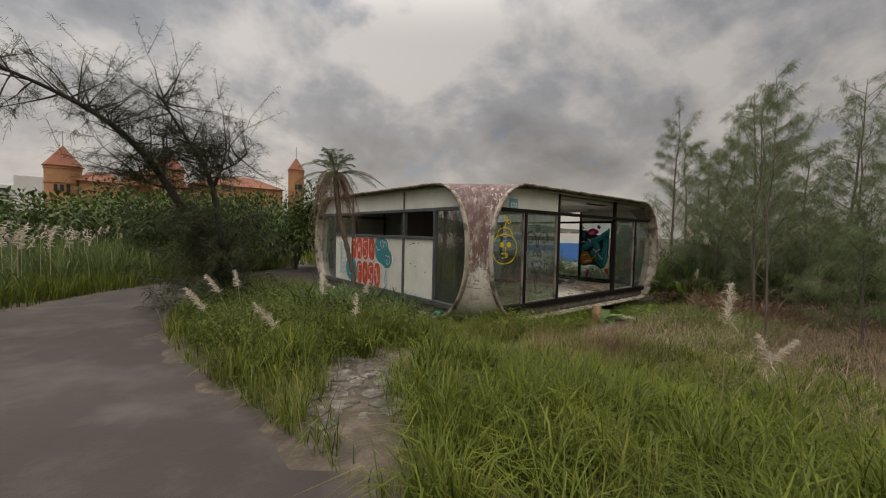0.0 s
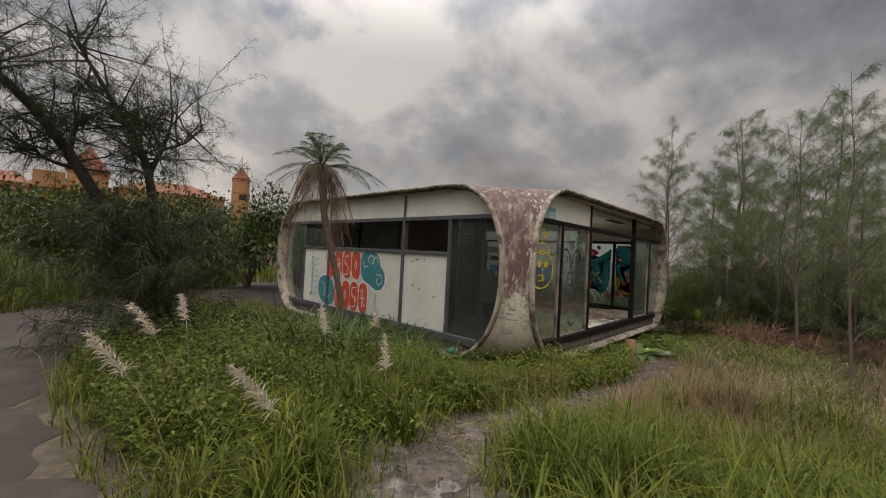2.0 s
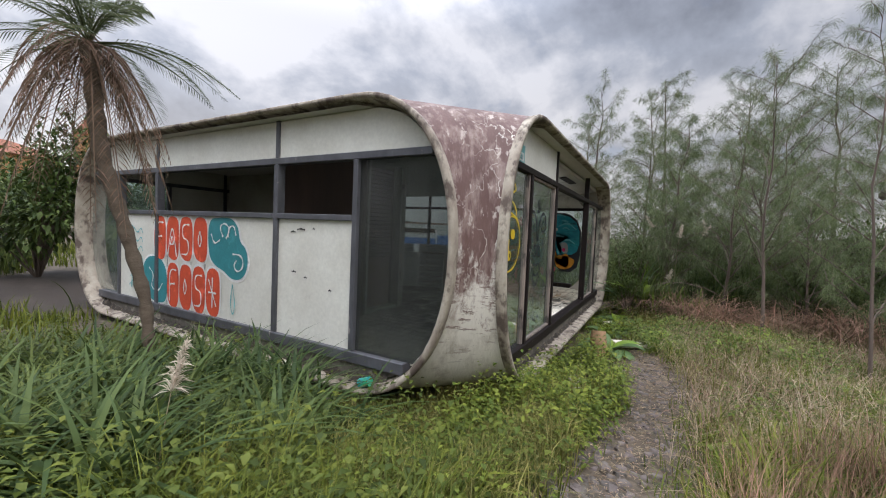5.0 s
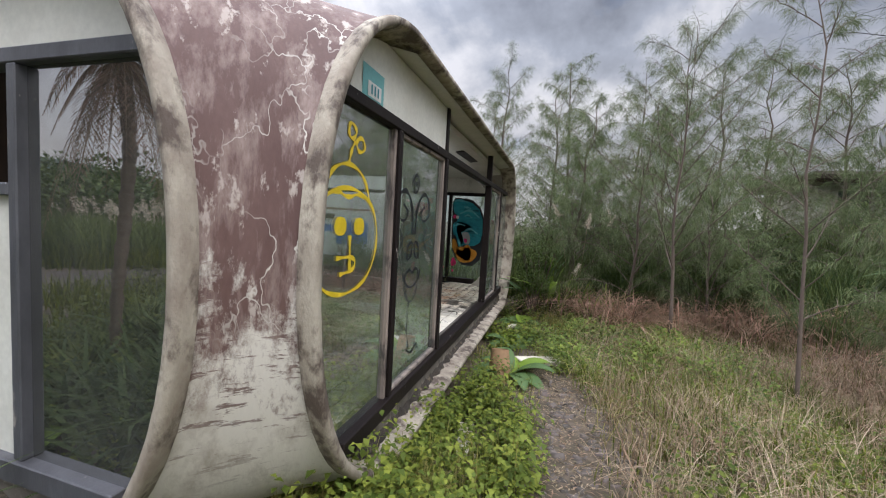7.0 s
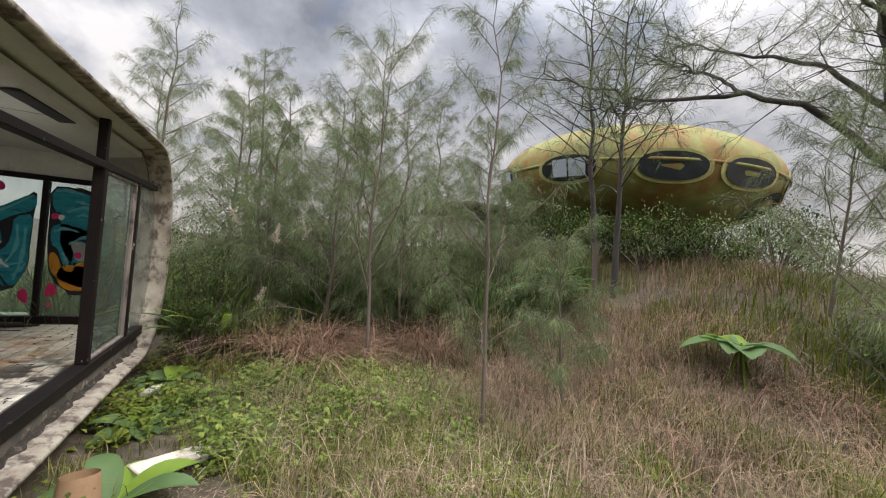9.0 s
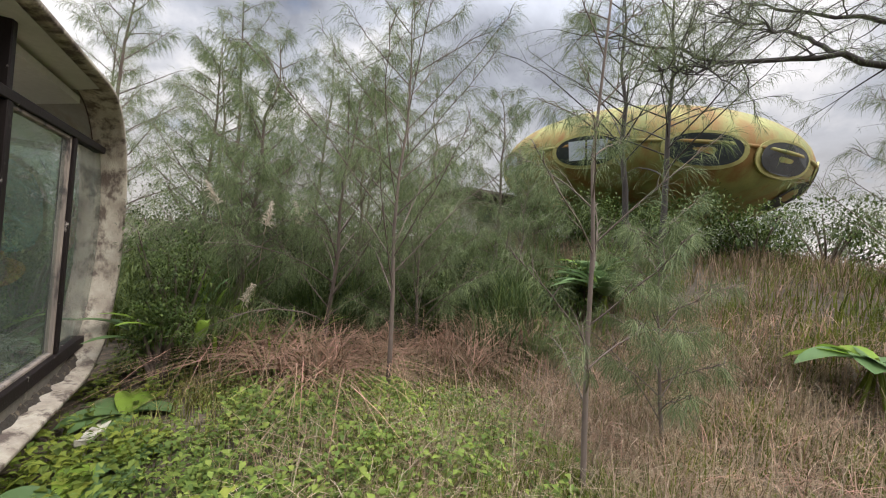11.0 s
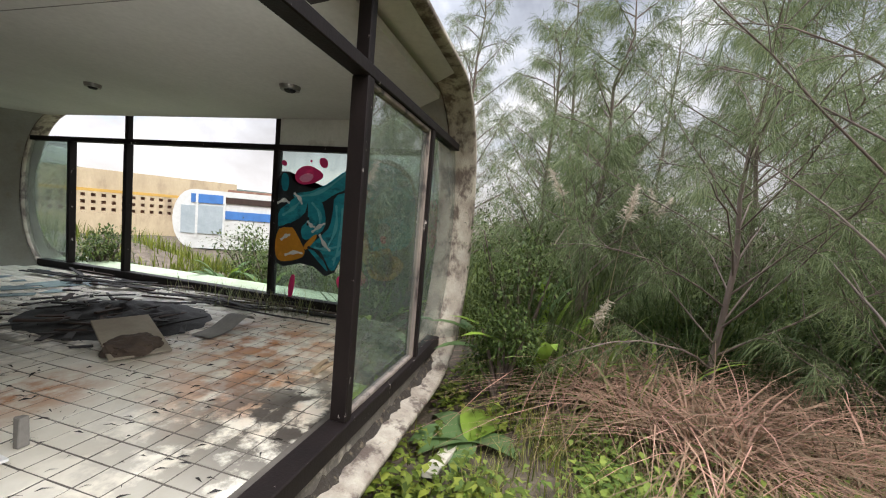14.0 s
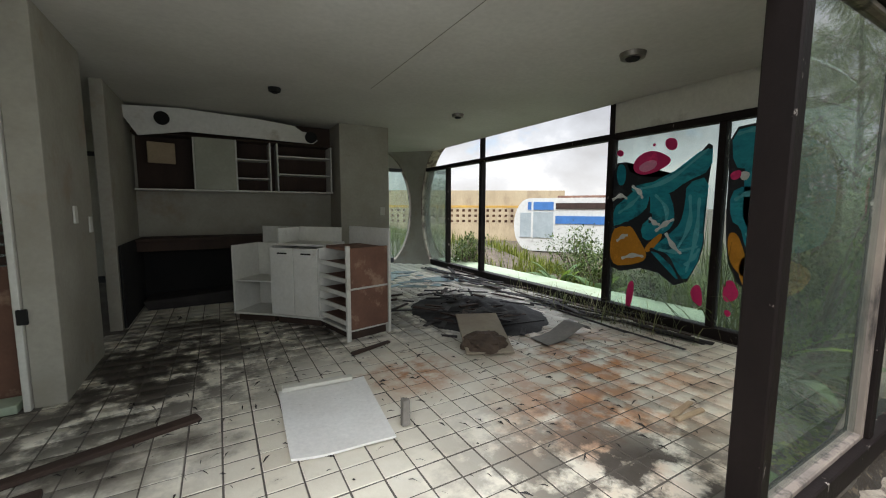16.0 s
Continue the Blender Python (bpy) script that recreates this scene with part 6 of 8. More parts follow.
reeds("dead_reeds", clumped(1300, (11.1, -0.6), (12.3, 3.5), 26, 0.10), 0.7, 1.45, 0.009, 0.016, M_RUST, "dead rusty reeds arching to the ground", lean=(1.3, 2.7))
reeds("dead_reeds", clumped(1100, (10.9, -0.4), (12.4, 3.2), 40, 0.2), 0.4, 0.9, 0.005, 0.010, M_DRY, "pale straw reeds arching to the ground", lean=(1.4, 2.8))
reeds("dead_reeds", clumped(2600, (6.6, -2.4), (10.6, 0.6), 70, 0.25), 0.3, 0.8, 0.005, 0.010, M_RUST, "dead rusty reeds drooping to the ground", lean=(1.2, 2.8))
reeds("long_grass", clumped(5200, (1.0, -0.6), (4.8, 3.3), 150, 0.09), 0.45, 0.80, 0.006, 0.011, M_GRASS, "lush long grass blades arching over", lean=(0.5, 1.9), track=0.46)
reeds("long_grass", clumped(1800, (1.9, 4.4), (3.7, 5.4), 40, 0.08), 0.40, 0.75, 0.006, 0.010, M_GRASS, "lush long grass blades beside the path", lean=(0.5, 1.9), track=0.46)
reeds("long_grass", clumped(700, (0.4, 3.6), (2.2, 5.2), 26, 0.09), 0.35, 0.65, 0.006, 0.010, M_GRASS, "long grass blades among the weeds", lean=(0.5, 1.9), track=0.46)
reeds("dry_grass", clumped(1500, (4.3, 2.7), (5.6, 3.3), 14, 0.10), 0.4, 0.8, 0.003, 0.006, M_RUST, "tuft of dead rusty grass beside the path", lean=(0.2, 0.9), track=0.45)
reeds("straw", clumped(4200, (4.8, -1.5), (10.0, 3.0), 260, 0.16), 0.25, 0.75, 0.0035, 0.007, M_PINK_STRAW, "tangled pale straw bent to the ground", lean=(0.8, 2.9), track=0.45)
reeds("strap_grass", clumped(900, (2.7, 5.5), (4.2, 7.7), 20, 0.10), 0.55, 0.95, 0.026, 0.050, M_REED_DARK, "dark strap-leaved clumps under the palm", lean=(0.6, 1.8))
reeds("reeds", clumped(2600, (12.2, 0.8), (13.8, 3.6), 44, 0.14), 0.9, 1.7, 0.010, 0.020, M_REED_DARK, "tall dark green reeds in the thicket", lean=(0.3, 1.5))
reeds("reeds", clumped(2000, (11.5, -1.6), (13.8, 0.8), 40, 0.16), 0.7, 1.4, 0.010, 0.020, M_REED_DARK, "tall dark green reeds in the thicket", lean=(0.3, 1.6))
reeds("reeds", clumped(6000, (13.5, 4.0), (22, 8.0), 60, 0.25), 0.6, 1.8, 0.014, 0.03, M_REED, "thicket of tall arching reeds", lean=(0.3, 1.4))
reeds("reeds", clumped(2000, (2.6, 5.9), (4.1, 8.2), 26, 0.09), 0.35, 0.70, 0.020, 0.038, M_REED, "strap-leaved clumps by the house", lean=(0.5, 1.2))


def plume(x, y, h, lean, az, size=0.28):
    z = float(lay(x, y))
    ob = empty("plume_grass", x, y, z, "tall grass stalk with a feathery pale plume", "grass", "plume grasses")
    ca, sa = math.cos(az), math.sin(az)
    pts = np.array([(x + ca * lean * h * q * q, y + sa * lean * h * q * q, z + h * q) for q in np.linspace(0, 1, 7)])
    b = Buf()
    b.tube(pts, np.linspace(0.004, 0.002, 7), 4)
    b.done("stalk", M_DRY, ob)
    n = 260
    q = RNG.uniform(0, 1, n)
    way = np.array([ca * (lean + 0.3), sa * (lean + 0.3), 0.8])
    base = pts[-1] + way * (q * size)[:, None]
    d = RNG.normal(size=(n, 3)) * 0.6 + way
    b = Buf()
    b.needles(base, d, RNG.uniform(0.05, 0.11, n) * size / 0.28 * (1.1 - 0.6 * q), RNG.uniform(0.004, 0.009, n))
    b.done("plume", M_PLUME, ob)


for x, y, h, lean, az, s in ((1.25, 3.9, 0.5, 0.4, 2.6, 0.3), (2.1, 4.3, 0.45, 0.3, 1.0, 0.3), (0.75, 4.6, 0.62, 0.4, 2.5, 0.28), (0.95, 5.2, 0.7, 0.3, 2.4, 0.28), (1.15, 5.8, 0.7, 0.2, 1.7, 0.26),
                             (2.0, 5.0, 0.6, 0.25, 1.3, 0.3), (3.75, 0.85, 0.95, 0.35, 0.2, 0.44), (3.9, 0.9, 0.7, 0.5, 5.4, 0.26), (2.9, 5.6, 0.55, 0.2, 0.6, 0.26), (4.3, 0.5, 0.7, 0.3, 0.9, 0.25),
                             (12.4, 3.6, 1.95, 0.15, 2.0, 0.34), (12.0, 3.4, 1.75, 0.2, 3.3, 0.34), (13.0, 3.2, 1.8, 0.2, 4.4, 0.3), (12.9, 2.6, 1.9, 0.2, 0.4, 0.34), (11.8, 3.6, 0.85, 0.3, 3.5, 0.3)):
    plume(x, y, h, lean, az, s)
xy = clumped(900, (-15, 9.0), (-1.5, 22), 120, 0.7)
xy = xy[road_gap(xy) > 0.6]
b = Buf()
for x, y in xy:
    h = RNG.uniform(0.75, 1.25)
    z = float(lay(x, y))
    n = 26
    q = RNG.uniform(0, 1, n)
    b.needles(np.array([x, y, z + h]) + np.column_stack([q * 0.10, q * 0.03, q * 0.30]), RNG.normal(size=(n, 3)) * 0.5 + np.array([0.3, 0, 0.8]), RNG.uniform(0.08, 0.16, n), RNG.uniform(0.016, 0.04, n))
    b.tube([(x, y, z), (x, y, z + h)], [0.008, 0.006], 3)
tagged(b.done("seed_plumes", M_PLUME), "pale feathery plumes over the reed field", "reeds", kind="stuff")


# ---- trees ----
def twig_cloud(b, base, way, n, length, width, spread=0.5, droop=0.35):
    """Needles that hang off a twig."""
    q = RNG.uniform(0.05, 1, n)
    p = base + way * q[:, None]
    d = way / (np.linalg.norm(way) + 1e-9) * 0.6 + RNG.normal(size=(n, 3)) * spread - np.array([0, 0, droop])
    b.needles(p, d, RNG.uniform(0.5, 1.1, n) * length, np.full(n, width))


def casuarina(x, y, h, r, label, lean=(0, 0), first=0.15, spread=1.0, n_limbs=26, dense=26, needle=0.20, nwidth=0.005, leaf=None, bark=None, up=0.75, z=None, twigs=10, droop=0.55):
    """A she-oak: limbs rise at a slant from a thin trunk and carry long hanging needles on fine twigs."""
    leaf, bark = leaf or M_NEEDLE, bark or M_BARK
    z = float(lay(x, y)) - 0.03 if z is None else z
    ob = empty("casuarina_tree", x, y, z, label, "tree", "casuarinas")
    wob = RNG.normal(0, 0.012 * h, (9, 2))
    wob[0] = 0
    qs = np.linspace(0, 1, 9)
    trunk = np.array([(x + lean[0] * q + wob[i, 0] * q, y + lean[1] * q + wob[i, 1] * q, z + h * q) for i, q in enumerate(qs)])
    wood, green = Buf(), Buf()
    wood.tube(trunk, r * (1 - qs * 0.9), 8)
    for i in range(n_limbs):
        q = first + (0.97 - first) * (i + RNG.uniform(0, 1)) / n_limbs
        p = np.array([np.interp(q, qs, trunk[:, k]) for k in range(3)])
        az = i * 2.399 + RNG.uniform(-0.5, 0.5)
        L = spread * (0.30 + 0.70 * (1 - q)) * h * RNG.uniform(0.24, 0.42)
        d = np.array([math.cos(az), math.sin(az), up + RNG.uniform(-0.2, 0.4)])
        k = np.linspace(0, 1, 7)
        bow = np.array([RNG.normal(0, 0.12), RNG.normal(0, 0.12), RNG.uniform(-0.45, 0.10)])
        limb = p + np.outer(k * L, d) + np.outer(k ** 2 * L, bow) + RNG.normal(0, 0.012 * L, (7, 3)) * k[:, None]
        wood.tube(limb, r * 0.26 * (1 - q * 0.5) * (1 - k * 0.88) + 0.002, 5)
        tip = d + 2 * bow
        for m in range(twigs):
            kk = 0.22 + 0.80 * (m + RNG.uniform(0, 1)) / twigs
            st = np.array([np.interp(kk, k, limb[:, c]) for c in range(3)])
            tw = tip * 0.7 + RNG.normal(0, 0.55, 3) + (0, 0, 0.15)
            tw = tw / np.linalg.norm(tw) * L * RNG.uniform(0.16, 0.38) * (1.15 - 0.5 * kk)
            wood.tube([st, st + tw * 0.5 + (0, 0, 0.02), st + tw], [0.0045, 0.003, 0.0012], 3)
            twig_cloud(green, st, tw, dense, needle, nwidth, 0.42, droop)
    wood.done("trunk", bark, ob, smooth=True)
    green.done("crown", leaf, ob)
    return ob


# saplings by the path, then the wood behind them
casuarina(10.55, 2.06, 4.9, 0.030, "young casuarina with a thin straight trunk", (0.15, 0.15), 0.22, 1.05, 30, 40, 0.20, 0.0030, up=0.95, twigs=11)
casuarina(8.40, 1.44, 4.9, 0.022, "slender casuarina sapling with wispy crown", (0.25, 0.1), 0.12, 0.50, 24, 36, 0.16, 0.0028, up=0.9)
casuarina(12.0, 2.5, 4.2, 0.035, "bushy young casuarina in the thicket", (-0.2, -0.2), 0.10, 1.1, 34, 40, 0.22, 0.0036)
casuarina(8.55, 0.30, 2.1, 0.020, "low bushy casuarina with feathery needles", (0.2, 0.1), 0.15, 1.1, 24, 40, 0.20, 0.0034, twigs=9)
for cx, cy, h, sp in ((15.9, 5.8, 6.6, 0.75), (14.3, 4.2, 4.6, 0.9), (17.8, 3.6, 7.2, 0.9), (13.6, 1.6, 4.2, 1.05), (15.4, 1.0, 4.8, 1.0), (17.0, -0.6, 6.2, 1.1), (19.5, 6.4, 6.6, 1.0), (19.5, 1.5, 7.4, 1.0), (21.5, 4.0, 8.0, 1.0), (14.6, -2.2, 4.4, 1.1), (20.0, -3.0, 6.4, 1.0), (13.0, 3.6, 4.6, 0.8)):
    casuarina(cx, cy, h, 0.03 + h * 0.005, "casuarina with grey-green needles in the thicket", RNG.uniform(-0.4, 0.4, 2), 0.08, sp * 0.9, 34, 28, 0.26, 0.0055)
for cx, cy, h, sp in ((12.9, 3.4, 2.6, 1.5), (13.2, 0.4, 2.8, 1.5), (11.7, 1.2, 2.6, 1.5), (13.0, -1.6, 2.6, 1.3), (14.6, 2.9, 3.4, 1.5), (16.0, 3.0, 3.4, 1.4), (6.6, -2.4, 3.4, 1.3), (5.6, -3.6, 4.4, 1.2), (8.0, -4.2, 3.6, 1.3), (15.0, -0.9, 3.2, 1.4)):
    casuarina(cx, cy, h, 0.03, "low bushy casuarina with feathery needles", RNG.uniform(-0.3, 0.3, 2), 0.05, sp, 28, 34, 0.24, 0.0046, up=0.85, twigs=10)
# older trees on the bank, nearly bare and dark
casuarina(10.6, -2.7, 6.5, 0.065, "old dark-limbed casuarina on the bank", (0.5, -0.3), 0.30, 1.25, 34, 34, 0.18, 0.0036, M_NEEDLE, M_BARK_DARK, 0.6, twigs=8)
casuarina(11.8, -3.4, 7.0, 0.075, "old dark-limbed casuarina on the bank", (0.7, 0.2), 0.30, 1.25, 34, 34, 0.18, 0.0036, M_NEEDLE, M_BARK_DARK, 0.6, twigs=8)


def limb_tree():
    """The leaning casuarina beside the lane."""
    x0, y0, z0 = 1.46, 8.35, 0.27
    ob = empty("casuarina_tree", x0, y0, z0, "dark wind-bent casuarina leaning over the lane", "tree")
    wood, green = Buf(), Buf()
    limbs = [([(1.50, 8.35, 0.25), (1.46, 8.36, 0.8), (1.42, 8.38, 1.35)], 0.12, 0.10),
             ([(1.42, 8.38, 1.25), (1.08, 8.42, 1.60), (0.82, 8.45, 2.0), (0.55, 8.47, 2.5), (0.25, 8.49, 3.03), (-0.1, 8.48, 3.40), (-0.45, 8.46, 3.66), (-0.95, 8.42, 3.90), (-1.6, 8.35, 4.1)], 0.085, 0.02),
             ([(1.42, 8.38, 1.3), (1.33, 8.40, 1.85), (1.24, 8.41, 2.5), (1.16, 8.42, 2.85), (0.90, 8.45, 3.28), (0.62, 8.47, 3.75), (0.35, 8.48, 4.2)], 0.075, 0.012),
             ([(1.24, 8.41, 2.6), (1.36, 8.38, 2.95), (1.42, 8.38, 3.2), (1.45, 8.36, 3.45)], 0.035, 0.008),
             ([(1.33, 8.38, 2.9), (1.60, 8.33, 3.05), (1.80, 8.3, 3.3)], 0.02, 0.005),
             ([(0.55, 8.47, 2.5), (0.3, 8.5, 2.55), (0.05, 8.5, 2.72)], 0.03, 0.006),
             ([(0.45, 8.47, 2.7), (0.5, 8.6, 3.1), (0.45, 8.7, 3.5)], 0.03, 0.006)]
    for pts, r0, r1 in limbs:
        sp = spline(pts, 18)
        wood.tube(sp, np.linspace(r0, r1, 18), 8)
        if sp[-1, 2] < 1.5:
            continue
        main = r0 > 0.06
        for i in range(50 if main else 14):
            k = RNG.uniform(0.38 if main else 0.2, 1.0)
            s = np.array([np.interp(k, np.linspace(0, 1, 18), sp[:, c]) for c in range(3)])
            d = RNG.normal(size=3) * (1.0, 0.8, 0.7) + (-0.25, 0, 0.5)
            d = d / np.linalg.norm(d) * RNG.uniform(0.3, 0.95) * (0.75 + 0.4 * k)
            kk = np.linspace(0, 1, 5)
            br = s + np.outer(kk, d) + RNG.normal(0, 0.03, (5, 3)) * kk[:, None]
            wood.tube(br, np.linspace(0.014, 0.003, 5), 4)
            for m in range(5):
                st = br[RNG.integers(1, 5)]
                tw = (d + RNG.normal(0, 0.45, 3)) * 0.45
                wood.tube([st, st + tw], [0.004, 0.0015], 3)
                twig_cloud(green, st, tw, 38, 0.15, 0.0055, 0.5, 0.05)
    # shaggy regrowth round the foot
    for i in range(300):
        az, rr, zz2 = RNG.uniform(0, 6.283), abs(RNG.normal(0, 0.55)), RNG.uniform(0.05, 1.9)
        s = np.array([1.25 + rr * math.cos(az) * 0.9 - 0.1 * zz2, 8.4 + rr * math.sin(az), z0 + zz2])
        tw = np.array([math.cos(az), math.sin(az), 0.3]) * RNG.uniform(0.2, 0.4)
        wood.tube([np.array([1.4, 8.38, z0 + zz2 * 0.6]), s, s + tw], [0.006, 0.004, 0.002], 3)
        twig_cloud(green, s, tw, 46, 0.20, 0.009, 0.7, 0.25)
    wood.done("trunk", M_BARK_DARK, ob, smooth=True)
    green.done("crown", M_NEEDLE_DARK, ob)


limb_tree()


def bank_tree():
    """An old casuarina on the bank whose dark limbs reach out over the path."""
    x0, y0 = 7.3, -4.6
    z0 = float(lay(x0, y0)) - 0.05
    ob = empty("casuarina_tree", x0, y0, z0, "old dark casuarina with long bare limbs over the bank", "tree")
    wood, green = Buf(), Buf()
    limbs = [([(x0, y0, z0), (7.35, -4.5, 2.4), (7.5, -4.3, 4.0), (7.6, -4.0, 5.6), (7.8, -3.8, 7.2)], 0.12, 0.04),
             ([(7.45, -4.4, 3.3), (8.0, -3.6, 4.25), (8.7, -2.8, 4.55), (9.4, -2.0, 4.45), (10.2, -1.3, 4.75), (11.0, -0.9, 5.2)], 0.06, 0.010),
             ([(8.7, -2.8, 4.55), (9.1, -2.7, 5.0), (9.7, -2.5, 5.3), (10.2, -2.5, 5.9)], 0.03, 0.006),
             ([(7.5, -4.3, 4.2), (8.3, -4.0, 5.2), (9.3, -3.6, 5.6), (10.4, -3.4, 6.4)], 0.05, 0.008),
             ([(7.5, -4.3, 3.9), (7.2, -3.2, 4.8), (7.3, -2.0, 5.2), (7.6, -0.9, 5.0)], 0.045, 0.008),
             ([(9.4, -2.0, 4.45), (9.6, -1.4, 4.2), (10.0, -0.9, 4.2)], 0.018, 0.005)]
    for pts, r0, r1 in limbs:
        sp2 = spline(pts, 22)
        sp2[1:-1] += RNG.normal(0, 0.025, (20, 3))
        wood.tube(sp2, np.linspace(r0, r1, 22), 8)
        for i in range(26):
            st = sp2[RNG.integers(6, 22)]
            d = RNG.normal(size=3) * (0.8, 0.8, 0.6) + (0.15, 0.1, 0.25)
            d = d / np.linalg.norm(d) * RNG.uniform(0.4, 1.1)
            kk = np.linspace(0, 1, 6)
            br = st + np.outer(kk, d) + RNG.normal(0, 0.04, (6, 3)) * kk[:, None]
            wood.tube(br, np.linspace(0.012, 0.002, 6), 4)
            for m in range(6):
                q = br[RNG.integers(2, 6)]
                tw = (d + RNG.normal(0, 0.5, 3)) * 0.4
                wood.tube([q, q + tw], [0.004, 0.0012], 3)
                twig_cloud(green, q, tw, 34, 0.13, 0.0036, 0.6, 0.3)
    wood.done("trunk", M_BARK_DARK, ob, smooth=True)
    green.done("crown", M_NEEDLE, ob)


bank_tree()


def palm():
    x0, y0 = 3.74, 7.49
    z0 = float(lay(x0, y0)) - 0.03
    ob = empty("palm_tree", x0, y0, z0, "small ragged date palm with a ringed leaning trunk", "palm")
    crown = np.array([3.42, 7.86, 3.02])
    sp = spline([(x0, y0, z0), (3.70, 7.52, 0.9), (3.58, 7.60, 1.5), (3.45, 7.72, 2.15), crown], 40)
    r = 0.042 + 0.008 * np.sin(np.arange(40) * 2.1) + 0.02 * np.linspace(0, 1, 40)
    b = Buf()
    b.tube(sp, r, 10)
    b.done("trunk", mat("palm_trunk", (0.15, 0.115, 0.08), (0.09, 0.065, 0.045), 0.9, 8, 40, 0.8, stretch=(1, 1, 2)), ob, smooth=True)
    for i in range(62):
        dead = i >= 30
        az = i * 2.399 + RNG.uniform(-0.2, 0.2)
        L = RNG.uniform(0.85, 1.25) * (0.95 if dead else 1.0)
        el = RNG.uniform(-0.5, 0.6) if dead else RNG.uniform(0.1, 1.4)
        d = np.array([math.cos(az) * math.cos(el), math.sin(az) * math.cos(el), math.sin(el)])
        k = np.linspace(0, 1, 12)
        sag = 1.0 if dead else 0.55
        rib = crown + np.outer(k * L, d) - np.outer(k ** 2.0 * L * sag, (0, 0, 1))
        if dead:
            rib[:, :2] = crown[:2] + (rib[:, :2] - crown[:2]) * 0.55
        fb = Buf()
        fb.tube(rib, np.linspace(0.009, 0.002, 12), 4)
        n = 64
        q = np.linspace(0.15, 1, n)
        p = np.stack([np.interp(q, k, rib[:, c]) for c in range(3)], -1)
        t2 = np.gradient(rib, axis=0)
        t2 = np.stack([np.interp(q, k, t2[:, c]) for c in range(3)], -1)
        t2 /= np.linalg.norm(t2, axis=1, keepdims=True)
        s2 = np.cross(t2, (0, 0, 1.0))
        s2 /= np.linalg.norm(s2, axis=1, keepdims=True) + 1e-6
        sgn = np.where(np.arange(n) % 2, 1.0, -1.0)[:, None]
        fb.needles(p, t2 * 0.7 + s2 * sgn * 0.9 + np.array([0, 0, -0.3 if dead else 0.1]), 0.22 * np.sin(np.pi * (0.1 + 0.85 * q)), np.full(n, 0.008))
        fb.done("frond", gmat("dead_palm_frond", (0.24, 0.165, 0.105), (0.15, 0.10, 0.065)) if dead else gmat("palm_frond", (0.10, 0.12, 0.05), (0.07, 0.09, 0.04)), ob)


palm()


def bush(x, y, rx, ry, h, leaf, label, n=2600, size=0.12, z=None, name="bush"):
    """A shrub: stems from one foot, with leaves thickest near the outside of an uneven crown."""
    z = float(lay(x, y)) if z is None else z
    ob = empty(name, x, y, z, label, "bush", "bushes")
    wood, green = Buf(), Buf()
    m = 16
    cen = np.column_stack([x + RNG.uniform(-rx, rx, m) * 0.7, y + RNG.uniform(-ry, ry, m) * 0.7, z + h * RNG.uniform(0.25, 0.85, m)])
    for c in cen:
        wood.tube([(x, y, z - 0.02), ((x + c[0]) / 2, (y + c[1]) / 2, z + (c[2] - z) * 0.6), c], [0.03, 0.018, 0.006], 4)
    i = RNG.integers(0, m, n)
    d = RNG.normal(size=(n, 3))
    d /= np.linalg.norm(d, axis=1, keepdims=True)
    rad = RNG.uniform(0.35, 1.1, n)[:, None]
    p = cen[i] + d * rad * np.array([rx * 0.42, ry * 0.42, h * 0.24])
    p[:, 2] = np.maximum(p[:, 2], z + 0.05)
    L = RNG.uniform(0.6, 1.2, n) * size
    green.leaves(p, d + np.array([0, 0, 0.1]) + RNG.normal(0, 0.4, (n, 3)), L, L * RNG.uniform(0.35, 0.5, n))
    wood.done("branchwork", M_BARK, ob)
    green.done("foliage", leaf, ob)
    return ob


for x, y, rx, ry, h in ((3.0, 14.2, 1.6, 1.3, 3.0), (4.9, 14.6, 1.3, 1.3, 3.1), (1.2, 15.5, 1.6, 1.4, 2.6), (6.8, 15.2, 1.4, 1.2, 2.6)):
    bush(x, y, rx, ry, h, M_BUSH, "dense broadleaf shrub with dark green leaves", 4200, 0.17)
for x, y, rx, ry, h in ((11.9, 4.15, 0.35, 0.4, 1.5), (12.5, 4.3, 0.5, 0.5, 1.9), (11.5, 4.25, 0.3, 0.3, 0.9)):
    bush(x, y, rx, ry, h, M_BUSH, "small-leaved shrub crowding the corner of the house", 2600, 0.055)
for x, y, rx, ry, h in ((12.8, 1.0, 0.8, 0.8, 1.3), (11.0, -1.4, 0.7, 0.7, 1.0), (11.4, -4.4, 1.2, 1.0, 1.5), (12.9, -3.9, 1.2, 1.0, 1.5), (10.2, -4.9, 1.0, 1.0, 1.2), (9.6, -6.2, 1.3, 1.1, 1.4), (14.5, -0.5, 1.2, 1.0, 1.8), (6.5, -3.2, 1.0, 0.9, 1.6), (16.5, 2.2, 1.4, 1.4, 2.2), (15.0, -4.0, 1.5, 1.3, 1.6), (18.5, 5.0, 1.6, 1.6, 2.4)):
    bush(x, y, rx, ry, h, M_BUSH, "tangled green shrub in the thicket", 2600, 0.10)
for x, y, rx, ry, h in ((14.6, 9.3, 0.7, 0.8, 1.0), (15.2, 10.4, 0.8, 0.8, 1.2), (14.3, 8.0, 0.6, 0.7, 1.0), (13.6, 12.2, 0.5, 0.5, 0.9)):
    bush(x, y, rx, ry, h, M_BUSH, "green shrub beyond the terrace", 1800, 0.09)
